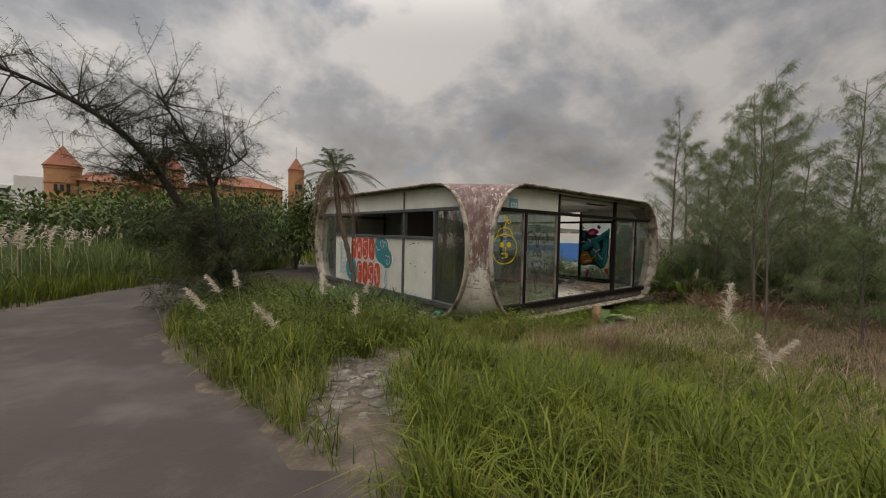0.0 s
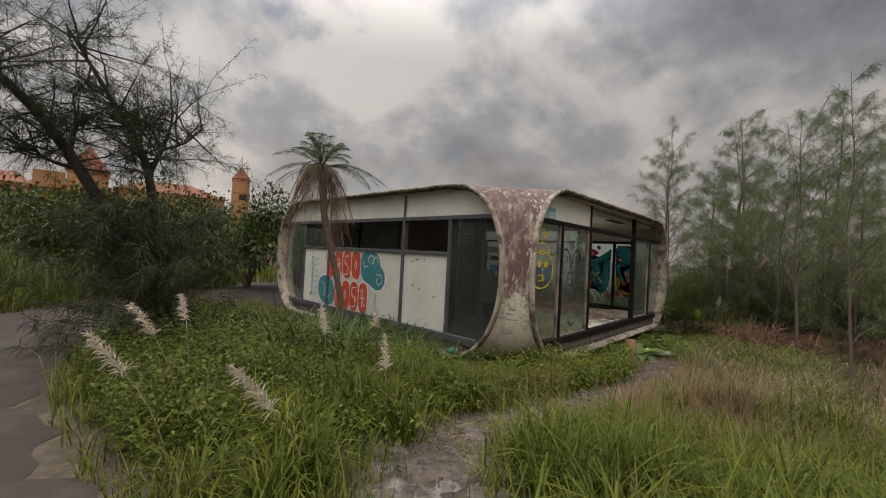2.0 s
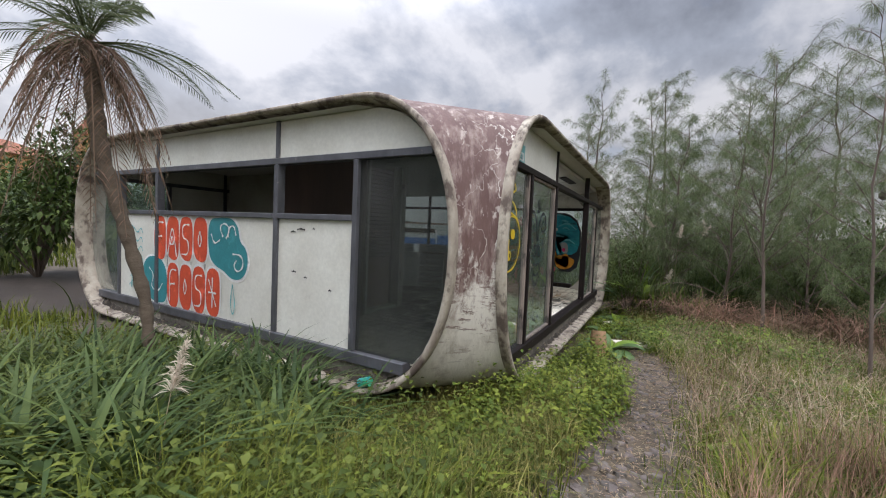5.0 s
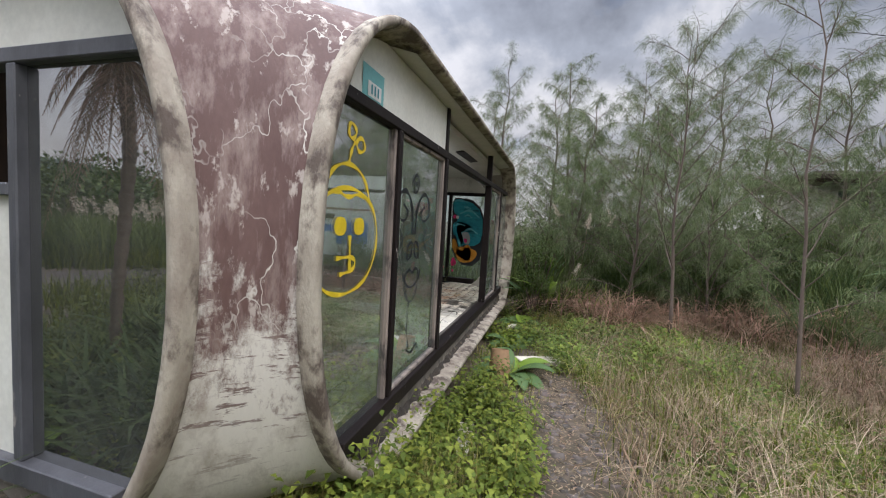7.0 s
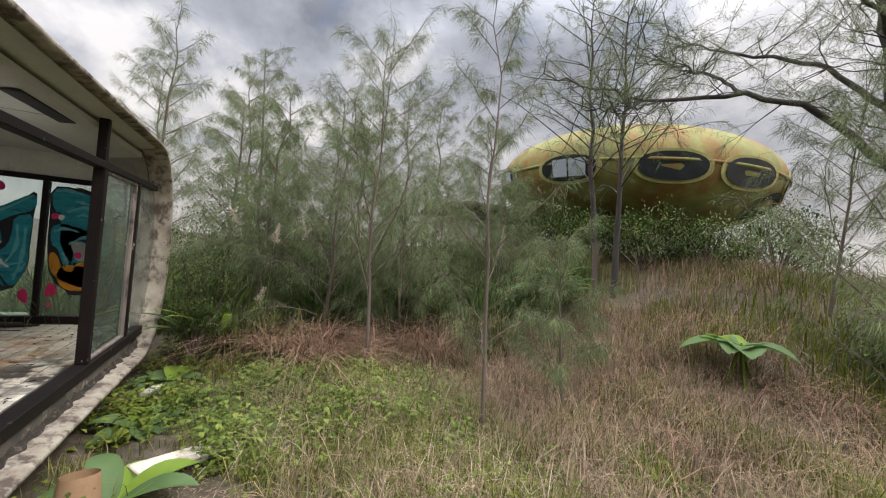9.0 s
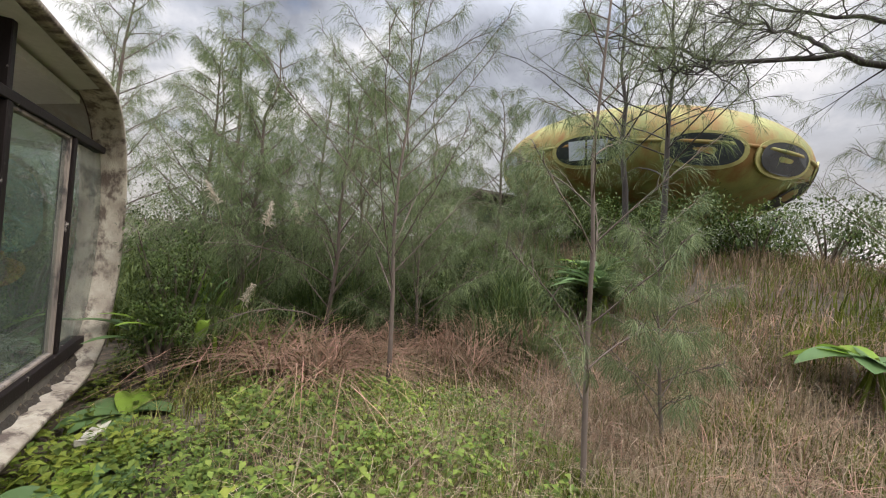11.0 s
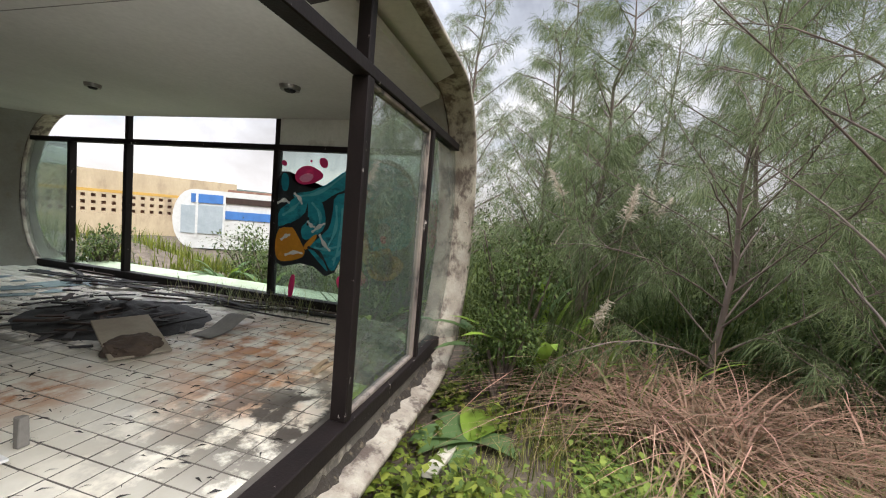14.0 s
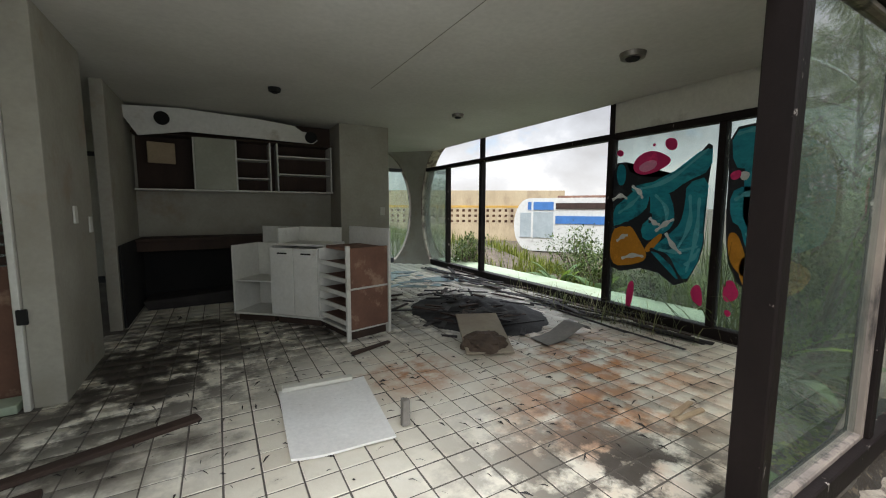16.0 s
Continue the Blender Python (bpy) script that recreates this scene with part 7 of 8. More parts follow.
# filler shrubs whose darkened leaves deepen the thicket's shade
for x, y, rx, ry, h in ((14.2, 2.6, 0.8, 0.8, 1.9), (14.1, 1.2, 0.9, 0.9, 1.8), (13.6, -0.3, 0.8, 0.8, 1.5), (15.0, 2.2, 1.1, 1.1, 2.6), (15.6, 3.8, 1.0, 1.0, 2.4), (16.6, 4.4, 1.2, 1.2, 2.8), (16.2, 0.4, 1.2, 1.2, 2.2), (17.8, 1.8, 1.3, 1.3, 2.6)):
    bush(x, y, rx, ry, h, M_SHADE, "small-leaved shrub deep in the thicket, shade in its leaf colour", 3200, 0.085)
# three more added for dark contrast, shade again in the leaf colour
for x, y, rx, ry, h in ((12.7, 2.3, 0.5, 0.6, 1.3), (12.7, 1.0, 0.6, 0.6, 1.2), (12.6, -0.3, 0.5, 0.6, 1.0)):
    bush(x, y, rx, ry, h, M_SHADE, "low shrub added behind the dead reeds, shade in its leaf colour", 2200, 0.07)
for x, y, rx, ry, h in ((12.6, -5.2, 1.2, 1.0, 1.3), (14.6, -5.4, 1.2, 1.0, 1.4), (17.0, -5.6, 1.3, 1.2, 1.7), (11.6, -7.6, 1.2, 1.2, 1.4), (19.6, -7.5, 1.6, 1.6, 2.6), (20.5, -12.0, 2.0, 2.0, 3.2), (14.0, -14.0, 2.2, 2.2, 3.0)):
    bush(x, y, rx, ry, h, M_BUSH, "green shrub below the saucer house", 3600, 0.11)
# far shrubs in front of the castle
for i in range(54):
    a = RNG.uniform(-0.5, 0.55)
    d = RNG.uniform(24, 60)
    s = RNG.uniform(2.2, 3.5) * d / 34
    bush(d * math.sin(a), d * math.cos(a), s, s, s * 1.15, M_BUSH, "far round-crowned green shrub", 480, 0.25 * d / 16)


def strap_plant(x, y, n, L, W, leaf, label, z=None, upright=0.9, name="strap_leaf_plant"):
    """A clump of long broad leaves that rise and arch over."""
    g = float(lay(x, y))
    z = g if z is None else z
    ob = empty(name, x, y, g, label, "plant", "strap-leaved plants")
    if z > g + 0.1:
        for i in range(5):
            b = Buf()
            a = i * 1.257
            b.tube([(x + 0.16 * math.cos(a), y + 0.16 * math.sin(a), g - 0.02), (x + 0.08 * math.cos(a), y + 0.08 * math.sin(a), (g + z) / 2), (x, y, z + 0.05)], [0.02, 0.017, 0.014], 6)
            b.done("stalk", M_CREEP, ob, True)
    for i in range(n):
        az = i * 2.399 + RNG.uniform(-0.3, 0.3)
        l = L * RNG.uniform(0.65, 1.1)
        el = upright * RNG.uniform(0.55, 1.25)
        d = np.array([math.cos(az) * math.cos(el), math.sin(az) * math.cos(el), math.sin(el)])
        sd = np.array([-math.sin(az), math.cos(az), 0])
        up = np.cross(sd, d) * -1
        k = np.linspace(0, 1, 9)
        rib = np.array([x, y, z]) + np.outer(k * l, d) - np.outer(k ** 2.2 * l * 0.38, (0, 0, 1))
        w = W * np.sin(np.pi * np.clip(0.06 + 0.94 * k, 0, 1)) ** 0.75 + 0.006
        v = np.concatenate([rib - sd * w[:, None] / 2 + np.array([0, 0, 1]) * w[:, None] * 0.16, rib, rib + sd * w[:, None] / 2 + np.array([0, 0, 1]) * w[:, None] * 0.16])
        a = np.arange(8)
        q = np.concatenate([np.stack([a, a + 9, a + 10, a + 1], -1), np.stack([a + 9, a + 18, a + 19, a + 10], -1)])
        put_np("leaf", v, q, [], leaf if i % 5 else M_LIME, ob, smooth=True)
    return ob


strap_plant(12.15, 4.15, 9, 1.9, 0.15, M_BROAD, "tall ginger-like plant with a bright lime leaf", upright=1.15)
strap_plant(10.45, -1.15, 34, 1.0, 0.17, M_BROAD, "bushy clump of long glossy leaves on stout stalks", z=1.15, upright=0.75)
strap_plant(10.95, -1.45, 20, 0.95, 0.15, M_BROAD, "bushy clump of long glossy leaves on stout stalks", z=1.35, upright=0.7)
strap_plant(8.30, 4.28, 12, 0.62, 0.20, M_BROAD, "low broad-leaved plant by the step", upright=0.6)
strap_plant(9.70, 4.45, 8, 0.46, 0.20, M_BROAD, "low broad-leaved plant by the sill", upright=0.5)
strap_plant(10.95, 4.40, 8, 0.5, 0.20, M_BROAD, "low broad-leaved plant under the glass", upright=0.5)
strap_plant(10.1, 4.25, 6, 0.40, 0.16, M_BROAD, "low broad-leaved plant under the glass", upright=0.5)
strap_plant(14.2, 9.9, 16, 1.1, 0.13, M_BROAD, "ginger-like clump beyond the terrace", upright=0.9)
strap_plant(14.0, 8.8, 16, 1.0, 0.12, M_BROAD, "ginger-like clump beyond the terrace", upright=0.9)
strap_plant(4.15, 7.1, 12, 0.85, 0.15, M_BROAD, "clump of long leaves under the palm", upright=0.65)
strap_plant(3.55, 6.6, 12, 0.75, 0.10, M_BROAD, "clump of long leaves under the palm", upright=0.65)
strap_plant(7.8, -1.6, 7, 0.65, 0.36, M_BROAD, "huge flat taro leaves near the bank", z=0.95, upright=0.30)
for x, y, n, L, W in ((11.75, 3.75, 26, 1.25, 0.030), (12.2, 3.35, 26, 1.5, 0.034), (11.9, 2.9, 22, 1.3, 0.030), (12.7, 3.9, 24, 1.7, 0.036), (11.35, 3.2, 18, 1.0, 0.026)):
    strap_plant(x, y, n, L, W, M_REED_BRIGHT, "arching clump of bright green reed leaves", upright=1.05)
strap_plant(12.0, 3.95, 7, 1.7, 0.12, M_LIME, "ginger-like plant with tall lime leaves", upright=1.2)
reeds("dead_reeds", clumped(800, (11.0, 2.2), (11.9, 3.7), 12, 0.10), 0.8, 1.5, 0.008, 0.015, M_RUST, "dead rusty reeds arching over by the house", lean=(1.2, 2.6))
grass("grass", clumped(8000, (5.5, -0.8), (9.0, 3.0), 60, 0.12), 0.15, 0.45, 0.005, 0.010, M_GRASS, "fresh green tufts in the dry grass", lean=(0.3, 1.5))

# ---- beyond the house ----
M_POD = mat("mossy_yellow_shell", (0.265, 0.258, 0.078), (0.155, 0.17, 0.055), 0.8, 1.3, 22, 0.3, c3=(0.20, 0.105, 0.028), patch=1.5, thr=0.52, edge=0.20, stretch=(1, 1, 0.45))
M_PODRIM = mat("pale_yellow_rim", (0.42, 0.38, 0.14), (0.30, 0.27, 0.09), 0.6, 3, 30, 0.1)
M_BRICK = mat("orange_brick_wall", (0.42, 0.22, 0.10), (0.34, 0.165, 0.075), 0.85, 0.6, 6, 0.1)
M_ROOF = mat("rust_roof_tiles", (0.26, 0.095, 0.05), (0.20, 0.075, 0.04), 0.85, 0.8, 6, 0.2)
M_HOTEL = mat("white_render", (0.66, 0.66, 0.62), (0.58, 0.58, 0.54), 0.8, 0.5, 8, 0.05)
M_BEIGE = mat("stained_beige_render", (0.52, 0.42, 0.27), (0.42, 0.33, 0.21), 0.85, 0.8, 12, 0.15, c3=(0.24, 0.18, 0.12), patch=0.9, thr=0.62, edge=0.2, stretch=(1, 1, 0.4))
M_BLUE = mat("faded_blue_panel", (0.06, 0.19, 0.48), (0.05, 0.15, 0.38), 0.6, 2, 20, 0.1)
M_HILL = mat("wooded_hill", (0.035, 0.055, 0.035), (0.025, 0.04, 0.03), 0.95, 0.05, 0.6, 0.3)
M_PALEPANE = mat("pale_grey_pane", (0.40, 0.45, 0.46), (0.32, 0.37, 0.38), 0.3, 2, 12, 0)
M_TERRACE = mat("pale_green_terrace", (0.40, 0.47, 0.30), (0.33, 0.40, 0.25), 0.6, 1.5, 30, 0.1, c3=(0.22, 0.22, 0.13), patch=1.2, thr=0.62, edge=0.2)
M_DARKWIN = mat("dark_window_glass", (0.03, 0.035, 0.038), (0.02, 0.024, 0.026), 0.15, 3, 20, 0)

PX, PY, PZ, PR, PH = 15.4, -8.4, 4.70, 4.5, 1.78
POD_WINDOWS, POD_HATCH = (2, 36, 71, 110, 144, 171, 205, 240, 274, 308, 336), radians(192)
pod = empty("ufo_house", PX, PY, PZ - PH, "mossy yellow saucer-shaped plastic house on the bank", "house")
bm = bmesh.new()
bmesh.ops.create_uvsphere(bm, u_segments=64, v_segments=32, radius=1)
for v in bm.verts:
    r = math.hypot(v.co.x, v.co.y)
    v.co = Vector((PX + v.co.x * PR, PY + v.co.y * PR, PZ + math.copysign(abs(v.co.z) ** 0.92, v.co.z) * PH))
part("shell", bm, M_POD, pod, smooth=True)


def pod_point(a, z, out=0.0):
    s = min(0.999, abs(z - PZ) / PH) ** (1 / 0.92)
    r = PR * math.sqrt(1 - s * s) + out
    return Vector((PX + r * math.cos(a), PY + r * math.sin(a), z))


bm = bmesh.new()
for i in range(96):
    a = 2 * math.pi * i / 96
    for dz, o in ((-0.05, 0.0), (-0.03, 0.05), (0.03, 0.05), (0.05, 0.0)):
        bm.verts.new(pod_point(a, PZ - 0.05 + dz, o))
bm.verts.ensure_lookup_table()
for i in range(96):
    for j in range(3):
        k = (i + 1) % 96
        bm.faces.new([bm.verts[q] for q in (i * 4 + j, k * 4 + j, k * 4 + j + 1, i * 4 + j + 1)])
part("waist_seam", bm, M_POD, pod, smooth=True)
for i, deg in enumerate(POD_WINDOWS):
    a0 = radians(deg)
    win = None
    for nm, hw, hh, o0, o1, mt in (("window_frame", 0.215, 0.43, 0.02, 0.06, M_PODRIM), ("pane", 0.185, 0.36, 0.065, 0.07, M_DARKWIN)):
        bm = bmesh.new()
        ring = []
        for o in (o0, o1):
            vs = []
            for q in range(28):
                t = 2 * math.pi * q / 28
                vs.append(bm.verts.new(pod_point(a0 + hw * math.copysign(abs(math.cos(t)) ** 0.85, math.cos(t)), PZ - 0.22 + hh * math.copysign(abs(math.sin(t)) ** 0.85, math.sin(t)), o)))
            ring.append(vs)
        for q in range(28):
            bm.faces.new((ring[0][q], ring[0][(q + 1) % 28], ring[1][(q + 1) % 28], ring[1][q]))
        bm.faces.new(ring[1])
        ob = part(nm, bm, mt, win or pod)
        win = win or ob
    if i in (2, 3):
        bm = bmesh.new()
        for a1, a2, z1, z2 in ((a0 - 0.10, a0 + 0.0, PZ - 0.46, PZ + 0.02), (a0 + 0.012, a0 + 0.12, PZ - 0.46, PZ + 0.02)):
            bm.faces.new([bm.verts.new(pod_point(a, z, 0.10)) for a, z in ((a1, z1), (a2, z1), (a2, z2), (a1, z2))])
        part("sash", bm, mat("pale_sky_glass", (0.42, 0.46, 0.50), (0.36, 0.40, 0.45), 0.12, 2, 10, 0), win)
bm = bmesh.new()
vs = [bm.verts.new(pod_point(POD_HATCH + 0.16 * math.cos(t), PZ - 0.85 + 0.36 * math.sin(t), 0.06)) for t in np.linspace(0, 6.283, 24)[:-1]]
bm.faces.new(vs)
part("hatch_opening", bm, M_BLACK, pod, "gaping black hatch opening")
for i in range(8):
    a = math.pi / 4 * i + 0.3
    x, y = PX + 1.7 * math.cos(a), PY + 1.7 * math.sin(a)
    b = Buf()
    b.tube([(x, y, float(lay(x, y)) - 0.1), (PX + 2.6 * math.cos(a), PY + 2.6 * math.sin(a), PZ - 1.35)], [0.06, 0.06], 8)
    b.done("leg", M_METAL, pod)
tagged(box("concrete_footing", (PX - 2.2, PY - 2.2, 1.6), (PX + 2.2, PY + 2.2, float(lay(PX, PY)) + 0.12), M_LOWER), "grey concrete footing under the saucer house", "footing")
box("ring_beam", (PX - 1.6, PY - 1.6, PZ - 2.1), (PX + 1.6, PY + 1.6, PZ - 1.7), M_METAL, pod)

# low dark hut behind the thicket
hz = float(lay(21.0, -6.0))
hut = empty("hut", 21.0, -6.0, hz, "low dark-roofed plastic house behind the thicket", "house")
box("wall", (19.0, -8.0, hz - 0.1), (23.0, -4.0, hz + 1.5), M_LOWER, hut, bevel=0.2)
box("roof", (18.5, -8.5, hz + 1.5), (23.5, -3.5, hz + 1.85), M_DARKWOOD, hut, bevel=0.18)
for y in (-7.2, -6.0, -4.8):
    box("window", (18.97, y - 0.4, hz + 0.7), (19.0, y + 0.4, hz + 1.3), M_DARKWIN, hut)

# post on the bank
pz = float(lay(10.95, -2.55))
b = Buf()
b.tube([(10.95, -2.55, pz - 0.05), (10.97, -2.54, 1.5), (10.95, -2.5, 2.05), (10.95, -2.5, 2.22)], [0.06, 0.055, 0.06, 0.10], 10)
tagged(b.done("stump", M_BARK, None, True), "weathered broken tree stump", "stump")

# terrace east of the house
tagged(box("terrace", (12.50, 6.6, -0.2), (13.70, 13.0, 0.215), M_TERRACE, bevel=0.02), "pale green painted terrace slab", "terrace", kind="structure")
# beige boundary wall with pierced blocks
def cw(d, az):
    return 8.39 + d * math.sin(radians(az)), 4.44 + d * math.cos(radians(az))


(x0, y0), (x1, y1) = cw(31, 8), cw(29, 47)
ang = math.degrees(math.atan2(y1 - y0, x1 - x0))
Wd = math.hypot(x1 - x0, y1 - y0)
bw = empty("boundary_wall", x0, y0, -1.2, "stained beige wall with rows of pierced blocks", "wall")
o = (x0, y0, 0)
rbox("wall_base", o, ang, (0, -0.1, -1.3), (Wd, 0.2, 0.35), M_BEIGE, bw)
rbox("wall_top", o, ang, (0, -0.05, 1.55), (Wd, 0.25, 2.72), M_BEIGE, bw)
rbox("yellow_band", o, ang, (0, -0.09, 1.50), (Wd, 0.22, 1.66), mat("ochre_paint", (0.60, 0.38, 0.08), (0.5, 0.3, 0.07), 0.8, 1, 10, 0.1), bw)
rbox("block_back", o, ang, (0, 0.10, 0.35), (Wd, 0.2, 1.50), M_BROWN, bw)
nb = int(Wd / 0.42)
for i in range(nb):
    for j in range(3):
        xx, zz1 = i * Wd / nb, 0.36 + j * 0.38
        w, h = Wd / nb, 0.38
        bm = bmesh.new()
        for lo, hi in (((xx, -0.08, zz1), (xx + w, 0.08, zz1 + 0.10)), ((xx, -0.08, zz1 + h - 0.10), (xx + w, 0.08, zz1 + h)), ((xx, -0.08, zz1 + 0.10), (xx + 0.12, 0.08, zz1 + h - 0.10)), ((xx + w - 0.12, -0.08, zz1 + 0.10), (xx + w, 0.08, zz1 + h - 0.10))):
            t = box_bm(lo, hi, 0)
            me = bpy.data.meshes.new("t")
            t.to_mesh(me)
            t.free()
            bm.from_mesh(me)
            bpy.data.meshes.remove(me)
        bmesh.ops.rotate(bm, cent=(0, 0, 0), matrix=Matrix.Rotation(radians(ang), 3, "Z"), verts=bm.verts)
        bmesh.ops.translate(bm, vec=o, verts=bm.verts)
        part("pierced_block", bm, M_BEIGE, bw)
# blue and white plastic house beyond
(x0, y0), (x1, y1) = cw(21.5, 40.2), cw(20.5, 62)
ang = math.degrees(math.atan2(y1 - y0, x1 - x0))
Wd = math.hypot(x1 - x0, y1 - y0)
o, gz = (x0, y0, 0), -0.85
bh = empty("blue_house", x0, y0, gz, "derelict rounded plastic house with white frame and blue panels", "house")
oc = [(0.9 - 0.9 * math.cos(t) ** 0.9, gz + 0.1 + 1.38 + 1.38 * math.sin(t)) for t in np.linspace(-math.pi / 2 + 0.001, math.pi / 2 - 0.001, 15)]
ol = [(u, z) for u, z in oc] + [(Wd - u, z) for u, z in reversed(oc)]


def plate(name, pts, y_a, y_b, material):
    n = len(pts)
    bm = bmesh.new()
    A = [bm.verts.new((u, y_a, z)) for u, z in pts]
    B = [bm.verts.new((u, y_b, z)) for u, z in pts]
    bm.faces.new(A)
    bm.faces.new(list(reversed(B)))
    for i in range(n):
        bm.faces.new((A[i], B[i], B[(i + 1) % n], A[(i + 1) % n]))
    bmesh.ops.recalc_face_normals(bm, faces=bm.faces)
    bmesh.ops.rotate(bm, cent=(0, 0, 0), matrix=Matrix.Rotation(radians(ang), 3, "Z"), verts=bm.verts)
    bmesh.ops.translate(bm, vec=o, verts=bm.verts)
    return part(name, bm, material, bh)


plate("shell", ol, 0.0, 5.0, M_HOTEL)
rbox("roof_crust", o, ang, (2.2, 0.3, gz + 2.84), (Wd - 0.8, 4.5, gz + 2.98), M_BROWN, bh)
for u0, u1, z0, z1, mt in ((0.75, 2.1, 2.25, 2.66, M_BLUE), (2.2, 4.6, 1.55, 1.95, M_BLUE), (0.35, 0.95, 0.8, 2.1, M_PALEPANE), (1.05, 2.1, 0.8, 2.15, M_PALEPANE), (2.2, 4.6, 2.3, 2.6, M_DARKWOOD), (2.5, 3.6, 0.7, 1.5, M_HOTEL), (4.75, 6.6, 0.8, 2.15, M_BLUE)):
    rbox("panel", o, ang, (u0, -0.05, gz + z0), (u1, -0.01, gz + z1), mt, bh)
for u in (1.0, 2.15, 4.67):
    rbox("mullion", o, ang, (u - 0.05, -0.07, gz + 0.6), (u + 0.05, -0.02, gz + 2.7), M_HOTEL, bh)

# ---- far: castle, hotel, hill ----
castle = empty("castle", 10.0, 100.0, 0.0, "orange brick castle-like building with pointed tile roofs", "castle")


def tower(x, y, r, eave, tip, n=16, win=True):
    bm = bmesh.new()
    bmesh.ops.create_cone(bm, cap_ends=True, segments=n, radius1=r, radius2=r, depth=eave + 2, matrix=Matrix.Translation((x, y, eave / 2 - 1)))
    t = part("tower", bm, M_BRICK, castle)
    bm = bmesh.new()
    bmesh.ops.create_cone(bm, cap_ends=True, segments=n, radius1=r * 1.13, radius2=0.05, depth=tip - eave, matrix=Matrix.Translation((x, y, (eave + tip) / 2)))
    part("roof", bm, M_ROOF, t)
    for z in (eave - 2.9, eave - 0.35):
        bm = bmesh.new()
        bmesh.ops.create_cone(bm, cap_ends=True, segments=n, radius1=r * 1.05, radius2=r * 1.05, depth=0.3, matrix=Matrix.Translation((x, y, z)))
        part("cornice", bm, M_BRICK, t)
    if win:
        for a in (-1.9, -1.57, -1.24):
            box("window", (x + r * math.cos(a) - 0.25, y + r * math.sin(a) - 0.1, eave - 4.6), (x + r * math.cos(a) + 0.25, y + r * math.sin(a) + 0.1, eave - 3.4), M_DARKWIN, t)
    b = Buf()
    b.tube([(x, y, tip - 0.2), (x, y, tip + 2.6)], [0.07, 0.04], 5)
    b.done("spire", M_METAL, t)


tower(-8.0, 99.7, 2.55, 12.35, 16.2)
tower(7.6, 99.6, 2.9, 13.6, 18.4)
tower(32.4, 94.7, 1.75, 15.9, 18.9)


def hip(x0, x1, y0, y1, z0, z1, ridge):
    box("wing", (x0, y0, -1), (x1, y1, z0), M_BRICK, castle, bevel=0.05)
    ym, e2 = (y0 + y1) / 2, (x1 - x0) * ridge
    v = [(x0 - 0.5, y0 - 0.5, z0), (x1 + 0.5, y0 - 0.5, z0), (x1 + 0.5, y1 + 0.5, z0), (x0 - 0.5, y1 + 0.5, z0), (x0 + e2, ym, z1), (x1 - e2, ym, z1)]
    put("roof", v, [(0, 1, 5, 4), (1, 2, 5), (2, 3, 4, 5), (3, 0, 4), (3, 2, 1, 0)], M_ROOF, castle)


hip(-5.8, 0.0, 98.0, 108.0, 10.0, 12.2, 0.2)
hip(0.0, 12.0, 101.0, 110.0, 10.4, 12.0, 0.1)
hip(12.0, 30.0, 97.0, 109.0, 11.2, 14.0, 0.3)
box("chimney_block", (0.5, 100.0, 10.0), (4.6, 103.0, 12.9), M_BRICK, castle)

hotel = empty("hotel", -24.0, 118.0, 0.0, "white multi-storey hotel with rows of dark windows", "building")
box("wall", (-34.0, 116.0, -1), (-16.5, 126.0, 9.6), M_HOTEL, hotel, bevel=0.1)
box("stair_tower", (-16.4, 115.0, -1), (-12.2, 124.0, 11.6), M_HOTEL, hotel, bevel=0.1)
for i in range(8):
    for j in range(6):
        x = -33.0 + i * 2.05
        wn1 = box("window", (x, 115.86, 0.9 + j * 1.42), (x + 1.5, 115.99, 1.75 + j * 1.42), M_DARKWIN, hotel, bevel=0)
        box("balcony_rail", (x - 0.1, 115.5, 0.6 + j * 1.42), (x + 1.6, 115.98, 0.88 + j * 1.42), M_HOTEL, wn1, bevel=0)
hv, hf = [], []
for i in range(41):
    a = radians(-60 + i * 3)
    hgt = 16 + 34 * math.exp(-((i - 12) / 5.0) ** 2) + 8 * math.sin(i * 0.9) * 0.3 + 12 * math.exp(-((i - 30) / 6.0) ** 2)
    for j in range(5):
        d = 420 + j * 45
        hv.append((d * math.sin(a), d * math.cos(a), -3 + hgt * math.sin(math.pi / 2 * j / 4) + 1.2 * math.sin(i * 2.1 + j)))
hf = [(i * 5 + j, (i + 1) * 5 + j, (i + 1) * 5 + j + 1, i * 5 + j + 1) for i in range(40) for j in range(4)]
tagged(put("backdrop", hv, hf, M_HILL, smooth=True), "far wooded hills in haze", "hill", kind="structure")

# ---- things on the ground outside ----
M_FOAM = mat("dirty_white_foam", (0.62, 0.58, 0.48), (0.48, 0.43, 0.33), 0.85, 5, 40, 0.3, c3=(0.25, 0.20, 0.13), patch=5, thr=0.62, edge=0.15)


def slab_thing(name, x, y, lx, ly, th, ang, material, label, category, z=None, tilt=0.0):
    z = float(lay(x, y)) if z is None else z
    bm = box_bm((-lx / 2, -ly / 2, 0), (lx / 2, ly / 2, th), 0.008, 0, 0.012)
    bmesh.ops.rotate(bm, cent=(0, 0, 0), matrix=Euler((0, radians(tilt), radians(ang))).to_matrix(), verts=bm.verts)
    bmesh.ops.translate(bm, vec=(x, y, z + 0.01 + abs(math.sin(radians(tilt))) * lx / 2), verts=bm.verts)
    return tagged(part(name, bm, material), label, category)


slab_thing("foam_board", 8.72, 3.96, 0.62, 0.20, 0.06, -55, M_FOAM, "dirty white foam board lying in the weeds", "board", tilt=4)
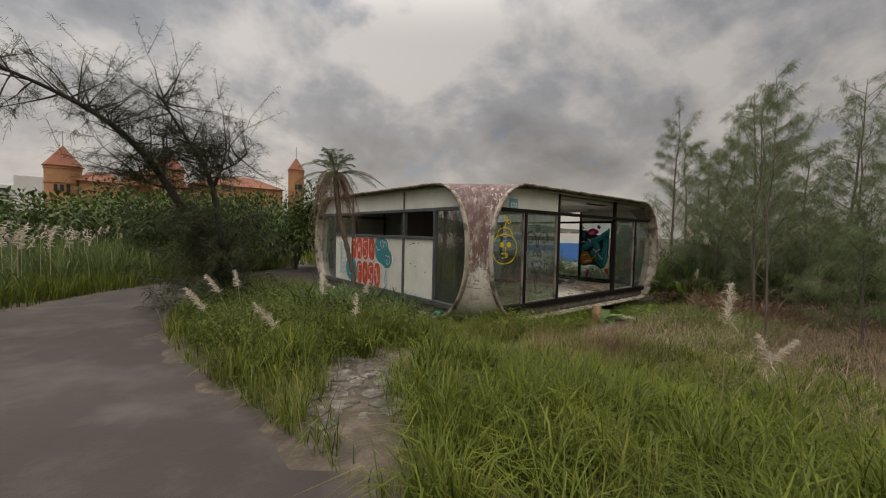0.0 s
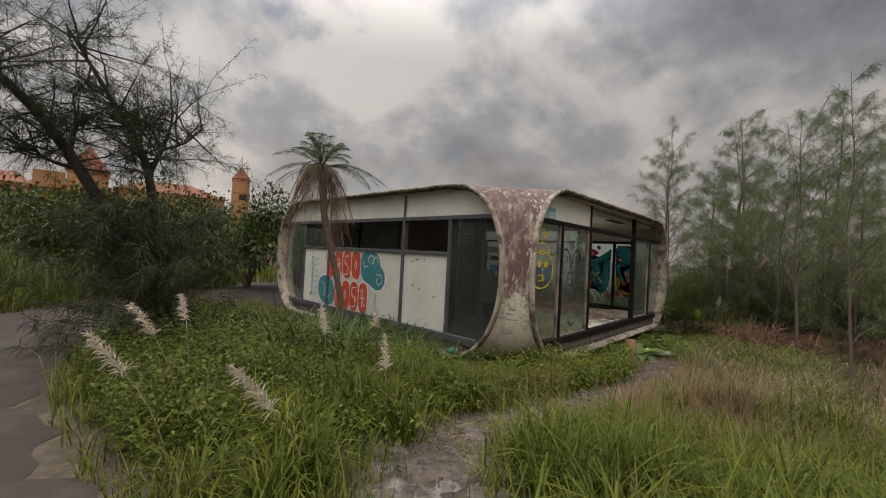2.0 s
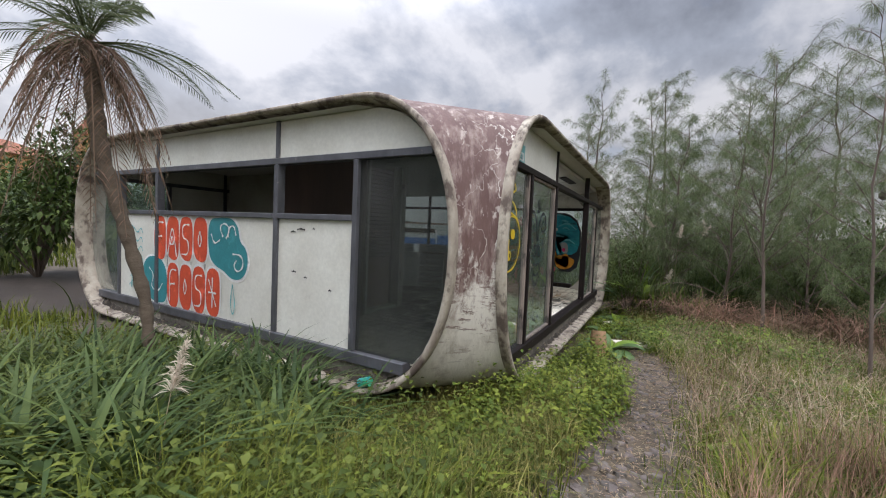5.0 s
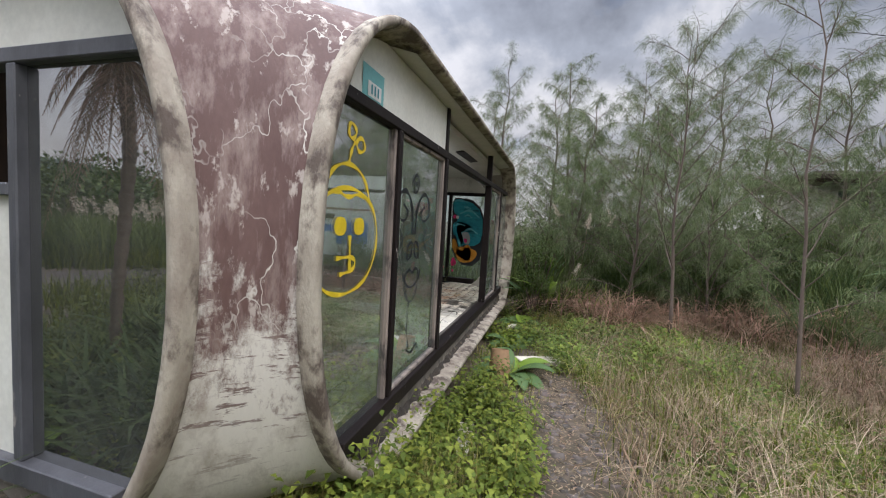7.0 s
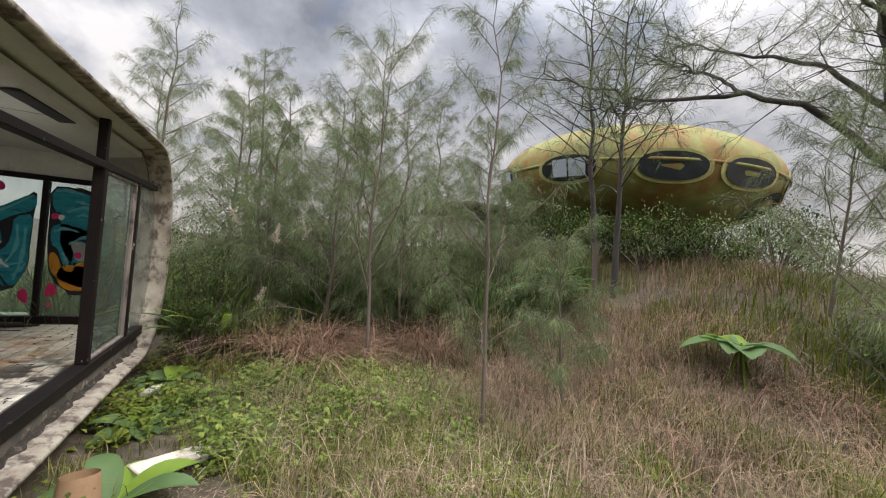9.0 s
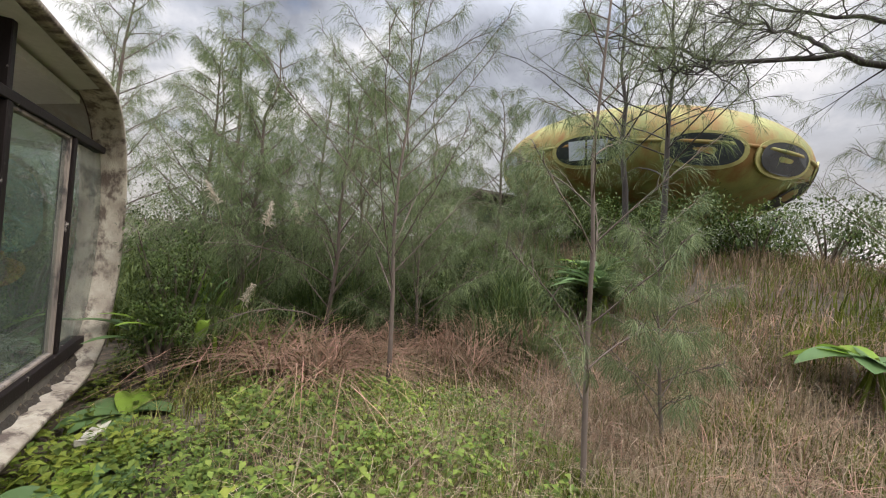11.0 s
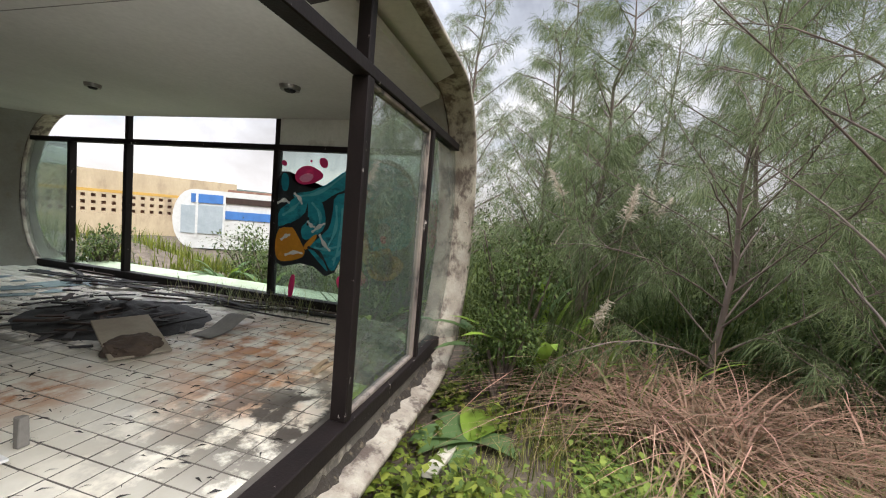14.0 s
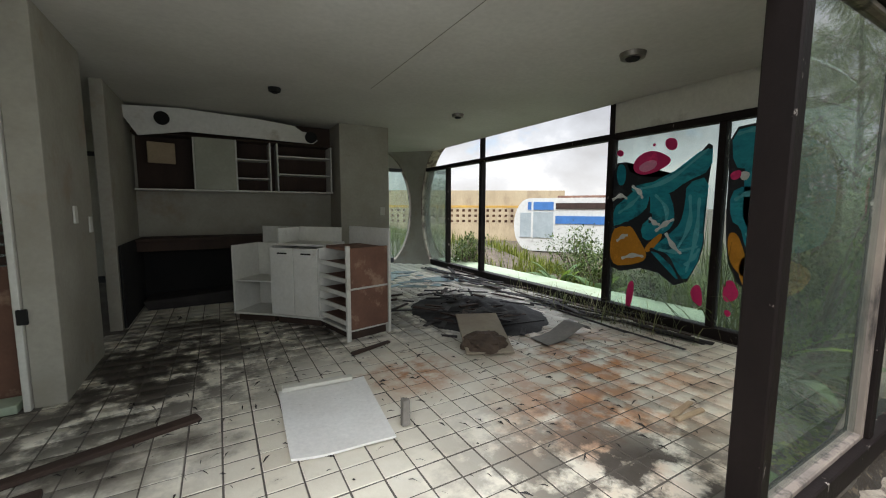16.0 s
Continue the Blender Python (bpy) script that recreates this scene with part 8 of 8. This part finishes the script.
slab_thing("foam_board", 7.15, 2.52, 0.50, 0.10, 0.04, -76, M_FOAM, "narrow white foam strip lying in dry grass", "board")
slab_thing("foam_board", 6.75, 4.45, 0.5, 0.14, 0.04, 12, M_FOAM, "broken white edge strip under the glass", "board", tilt=3)
slab_thing("foam_board", 7.6, 4.52, 0.6, 0.12, 0.05, 6, M_FOAM, "broken white edge strip under the glass", "board")
slab_thing("foam_board", 10.6, 4.52, 0.5, 0.10, 0.05, -8, M_FOAM, "broken white edge strip under the glass", "board", tilt=6)
b = Buf()
b.tube([(8.10, 4.38, -0.12), (8.12, 4.39, 0.05), (8.16, 4.40, 0.24)], [0.14, 0.12, 0.10], 12)
tagged(b.done("clay_drain_pipe", mat("tan_clay", (0.36, 0.22, 0.12), (0.28, 0.17, 0.09), 0.8, 6, 40, 0.2), None, True), "tan clay drain pipe stub by the house", "pipe")
bm = bmesh.new()
bmesh.ops.create_cone(bm, cap_ends=True, segments=16, radius1=0.045, radius2=0.045, depth=0.12, matrix=Matrix.Translation((4.78, 5.97, 0.19)) @ Matrix.Rotation(radians(70), 4, "X"))
tagged(part("drink_can", bm, mat("blue_green_can", (0.03, 0.25, 0.35), (0.05, 0.35, 0.12), 0.35, 9, 40, 0)), "crushed blue and green can on the rim", "can")
# debris along the ledge under the west sill
for i in range(120):
    u = RNG.uniform(-2.0, 2.75)
    x, y, _ = loc(0, u, GLASS_W + RNG.uniform(0.06, 0.17), 0)
    s = RNG.uniform(0.006, 0.022)
    bm = box_bm((-s, -s * 0.6, 0), (s, s * 0.6, s * 0.5), 0.004, RNG.uniform(0, 180), s * 0.2)
    bmesh.ops.translate(bm, vec=(x, y, ZC - 1.305), verts=bm.verts)
    tagged(part("leaf_litter", bm, M_MUD if i % 3 else M_CHAR), "dark clod of leaf litter on the ledge", "litter", "ledge litter")

# flat stones of the path, laid as crazy paving
M_STONE = mat("grey_paving_stone", (0.19, 0.165, 0.135), (0.125, 0.108, 0.09), 0.9, 9, 60, 0.7, objrand=0.3, c3=(0.07, 0.058, 0.042), patch=9, thr=0.5, edge=0.2)
path_ob = empty("stone_path", 2.0, 3.6, 0.28, "overgrown crazy-paved path of flat grey stones", "path", kind="structure")
srng = np.random.default_rng(3)
cent = []
for q in np.linspace(0, 1, 110):
    pth = [(1.40, 2.95), (1.75, 3.5), (2.3, 3.85), (3.2, 3.97), (4.3, 3.9)]
    px = np.interp(q, np.linspace(0, 1, 5), [p[0] for p in pth])
    py = np.interp(q, np.linspace(0, 1, 5), [p[1] for p in pth])
    for _ in range(5):
        c = np.array([px, py]) + srng.uniform(-0.42, 0.42, 2)
        if all(np.linalg.norm(c - d) > 0.17 for d in cent):
            cent.append(c)
for c in cent:
    n = srng.integers(5, 8)
    a = np.sort(srng.uniform(0, 0.6, n) + np.arange(n) * 6.283 / n)
    r = srng.uniform(0.08, 0.125, n)
    z = float(lay(*c)) + srng.uniform(0.002, 0.014)
    top = [(c[0] + r[i] * math.cos(a[i]), c[1] + r[i] * math.sin(a[i]), z + srng.uniform(-0.004, 0.004)) for i in range(n)]
    low = [(c[0] + r[i] * 1.12 * math.cos(a[i]), c[1] + r[i] * 1.12 * math.sin(a[i]), z - 0.03) for i in range(n)]
    put("stone", top + low, [list(range(n))] + [(n + i, n + (i + 1) % n, (i + 1) % n, i) for i in range(n)], M_STONE, path_ob)

# ---- floor tiles ----
TS = 0.155
def tile_mesh():
    h, b2, t = TS / 2 - 0.0035, TS / 2 - 0.006, 0.003
    me = bpy.data.meshes.new("tile")
    v = [(-h, -h, 0), (h, -h, 0), (h, h, 0), (-h, h, 0), (-b2, -b2, t), (b2, -b2, t), (b2, b2, t), (-b2, b2, t)]
    me.from_pydata(v, [], [(4, 5, 6, 7), (0, 1, 5, 4), (1, 2, 6, 5), (2, 3, 7, 6), (3, 0, 4, 7)])
    me.materials.append(M_TILE)
    return me


floor_ob = bpy.data.objects["floor"]
TM = tile_mesh()
rest_v, rest_q, cnt = [], [], 0
base = np.array([v.co[:] for v in TM.vertices])
faces = np.array([[4, 5, 6, 7], [0, 1, 5, 4], [1, 2, 6, 5], [2, 3, 7, 6], [3, 0, 4, 7]])
trng = np.random.default_rng(11)
for i in range(46):
    for j in range(46):
        x, y = 5.13 + TS * (i + 0.5), 5.16 + TS * (j + 0.5)
        if abs(x - CX) + abs(y - CY) > 6.55 or abs(x - CX) > 3.52 or abs(y - CY) > 3.52:
            continue
        if y > 10.35 and x < 10.5 or (x < 7.4 and y > 7.5):
            continue
        if trng.uniform() < 0.006 and not (8.6 < x < 9.3):
            continue
        z = FLOOR_Z + trng.uniform(-0.002, 0.002)
        if 8.05 < x < 10.45 and y < 7.62:
            ob = new("tile", TM)
            ob.parent = floor_ob
            ob.location = (x, y, z)
            ob.rotation_euler = (trng.normal(0, 0.006), trng.normal(0, 0.006), 0)
        else:
            rest_v.append(base + (x, y, z))
            rest_q.append(faces + cnt)
            cnt += 8
ob = put_np("tiles", np.concatenate(rest_v), np.concatenate(rest_q), [], M_TILE, floor_ob)
tagged(ob, "small square cream tiles, grimy", kind="stuff")
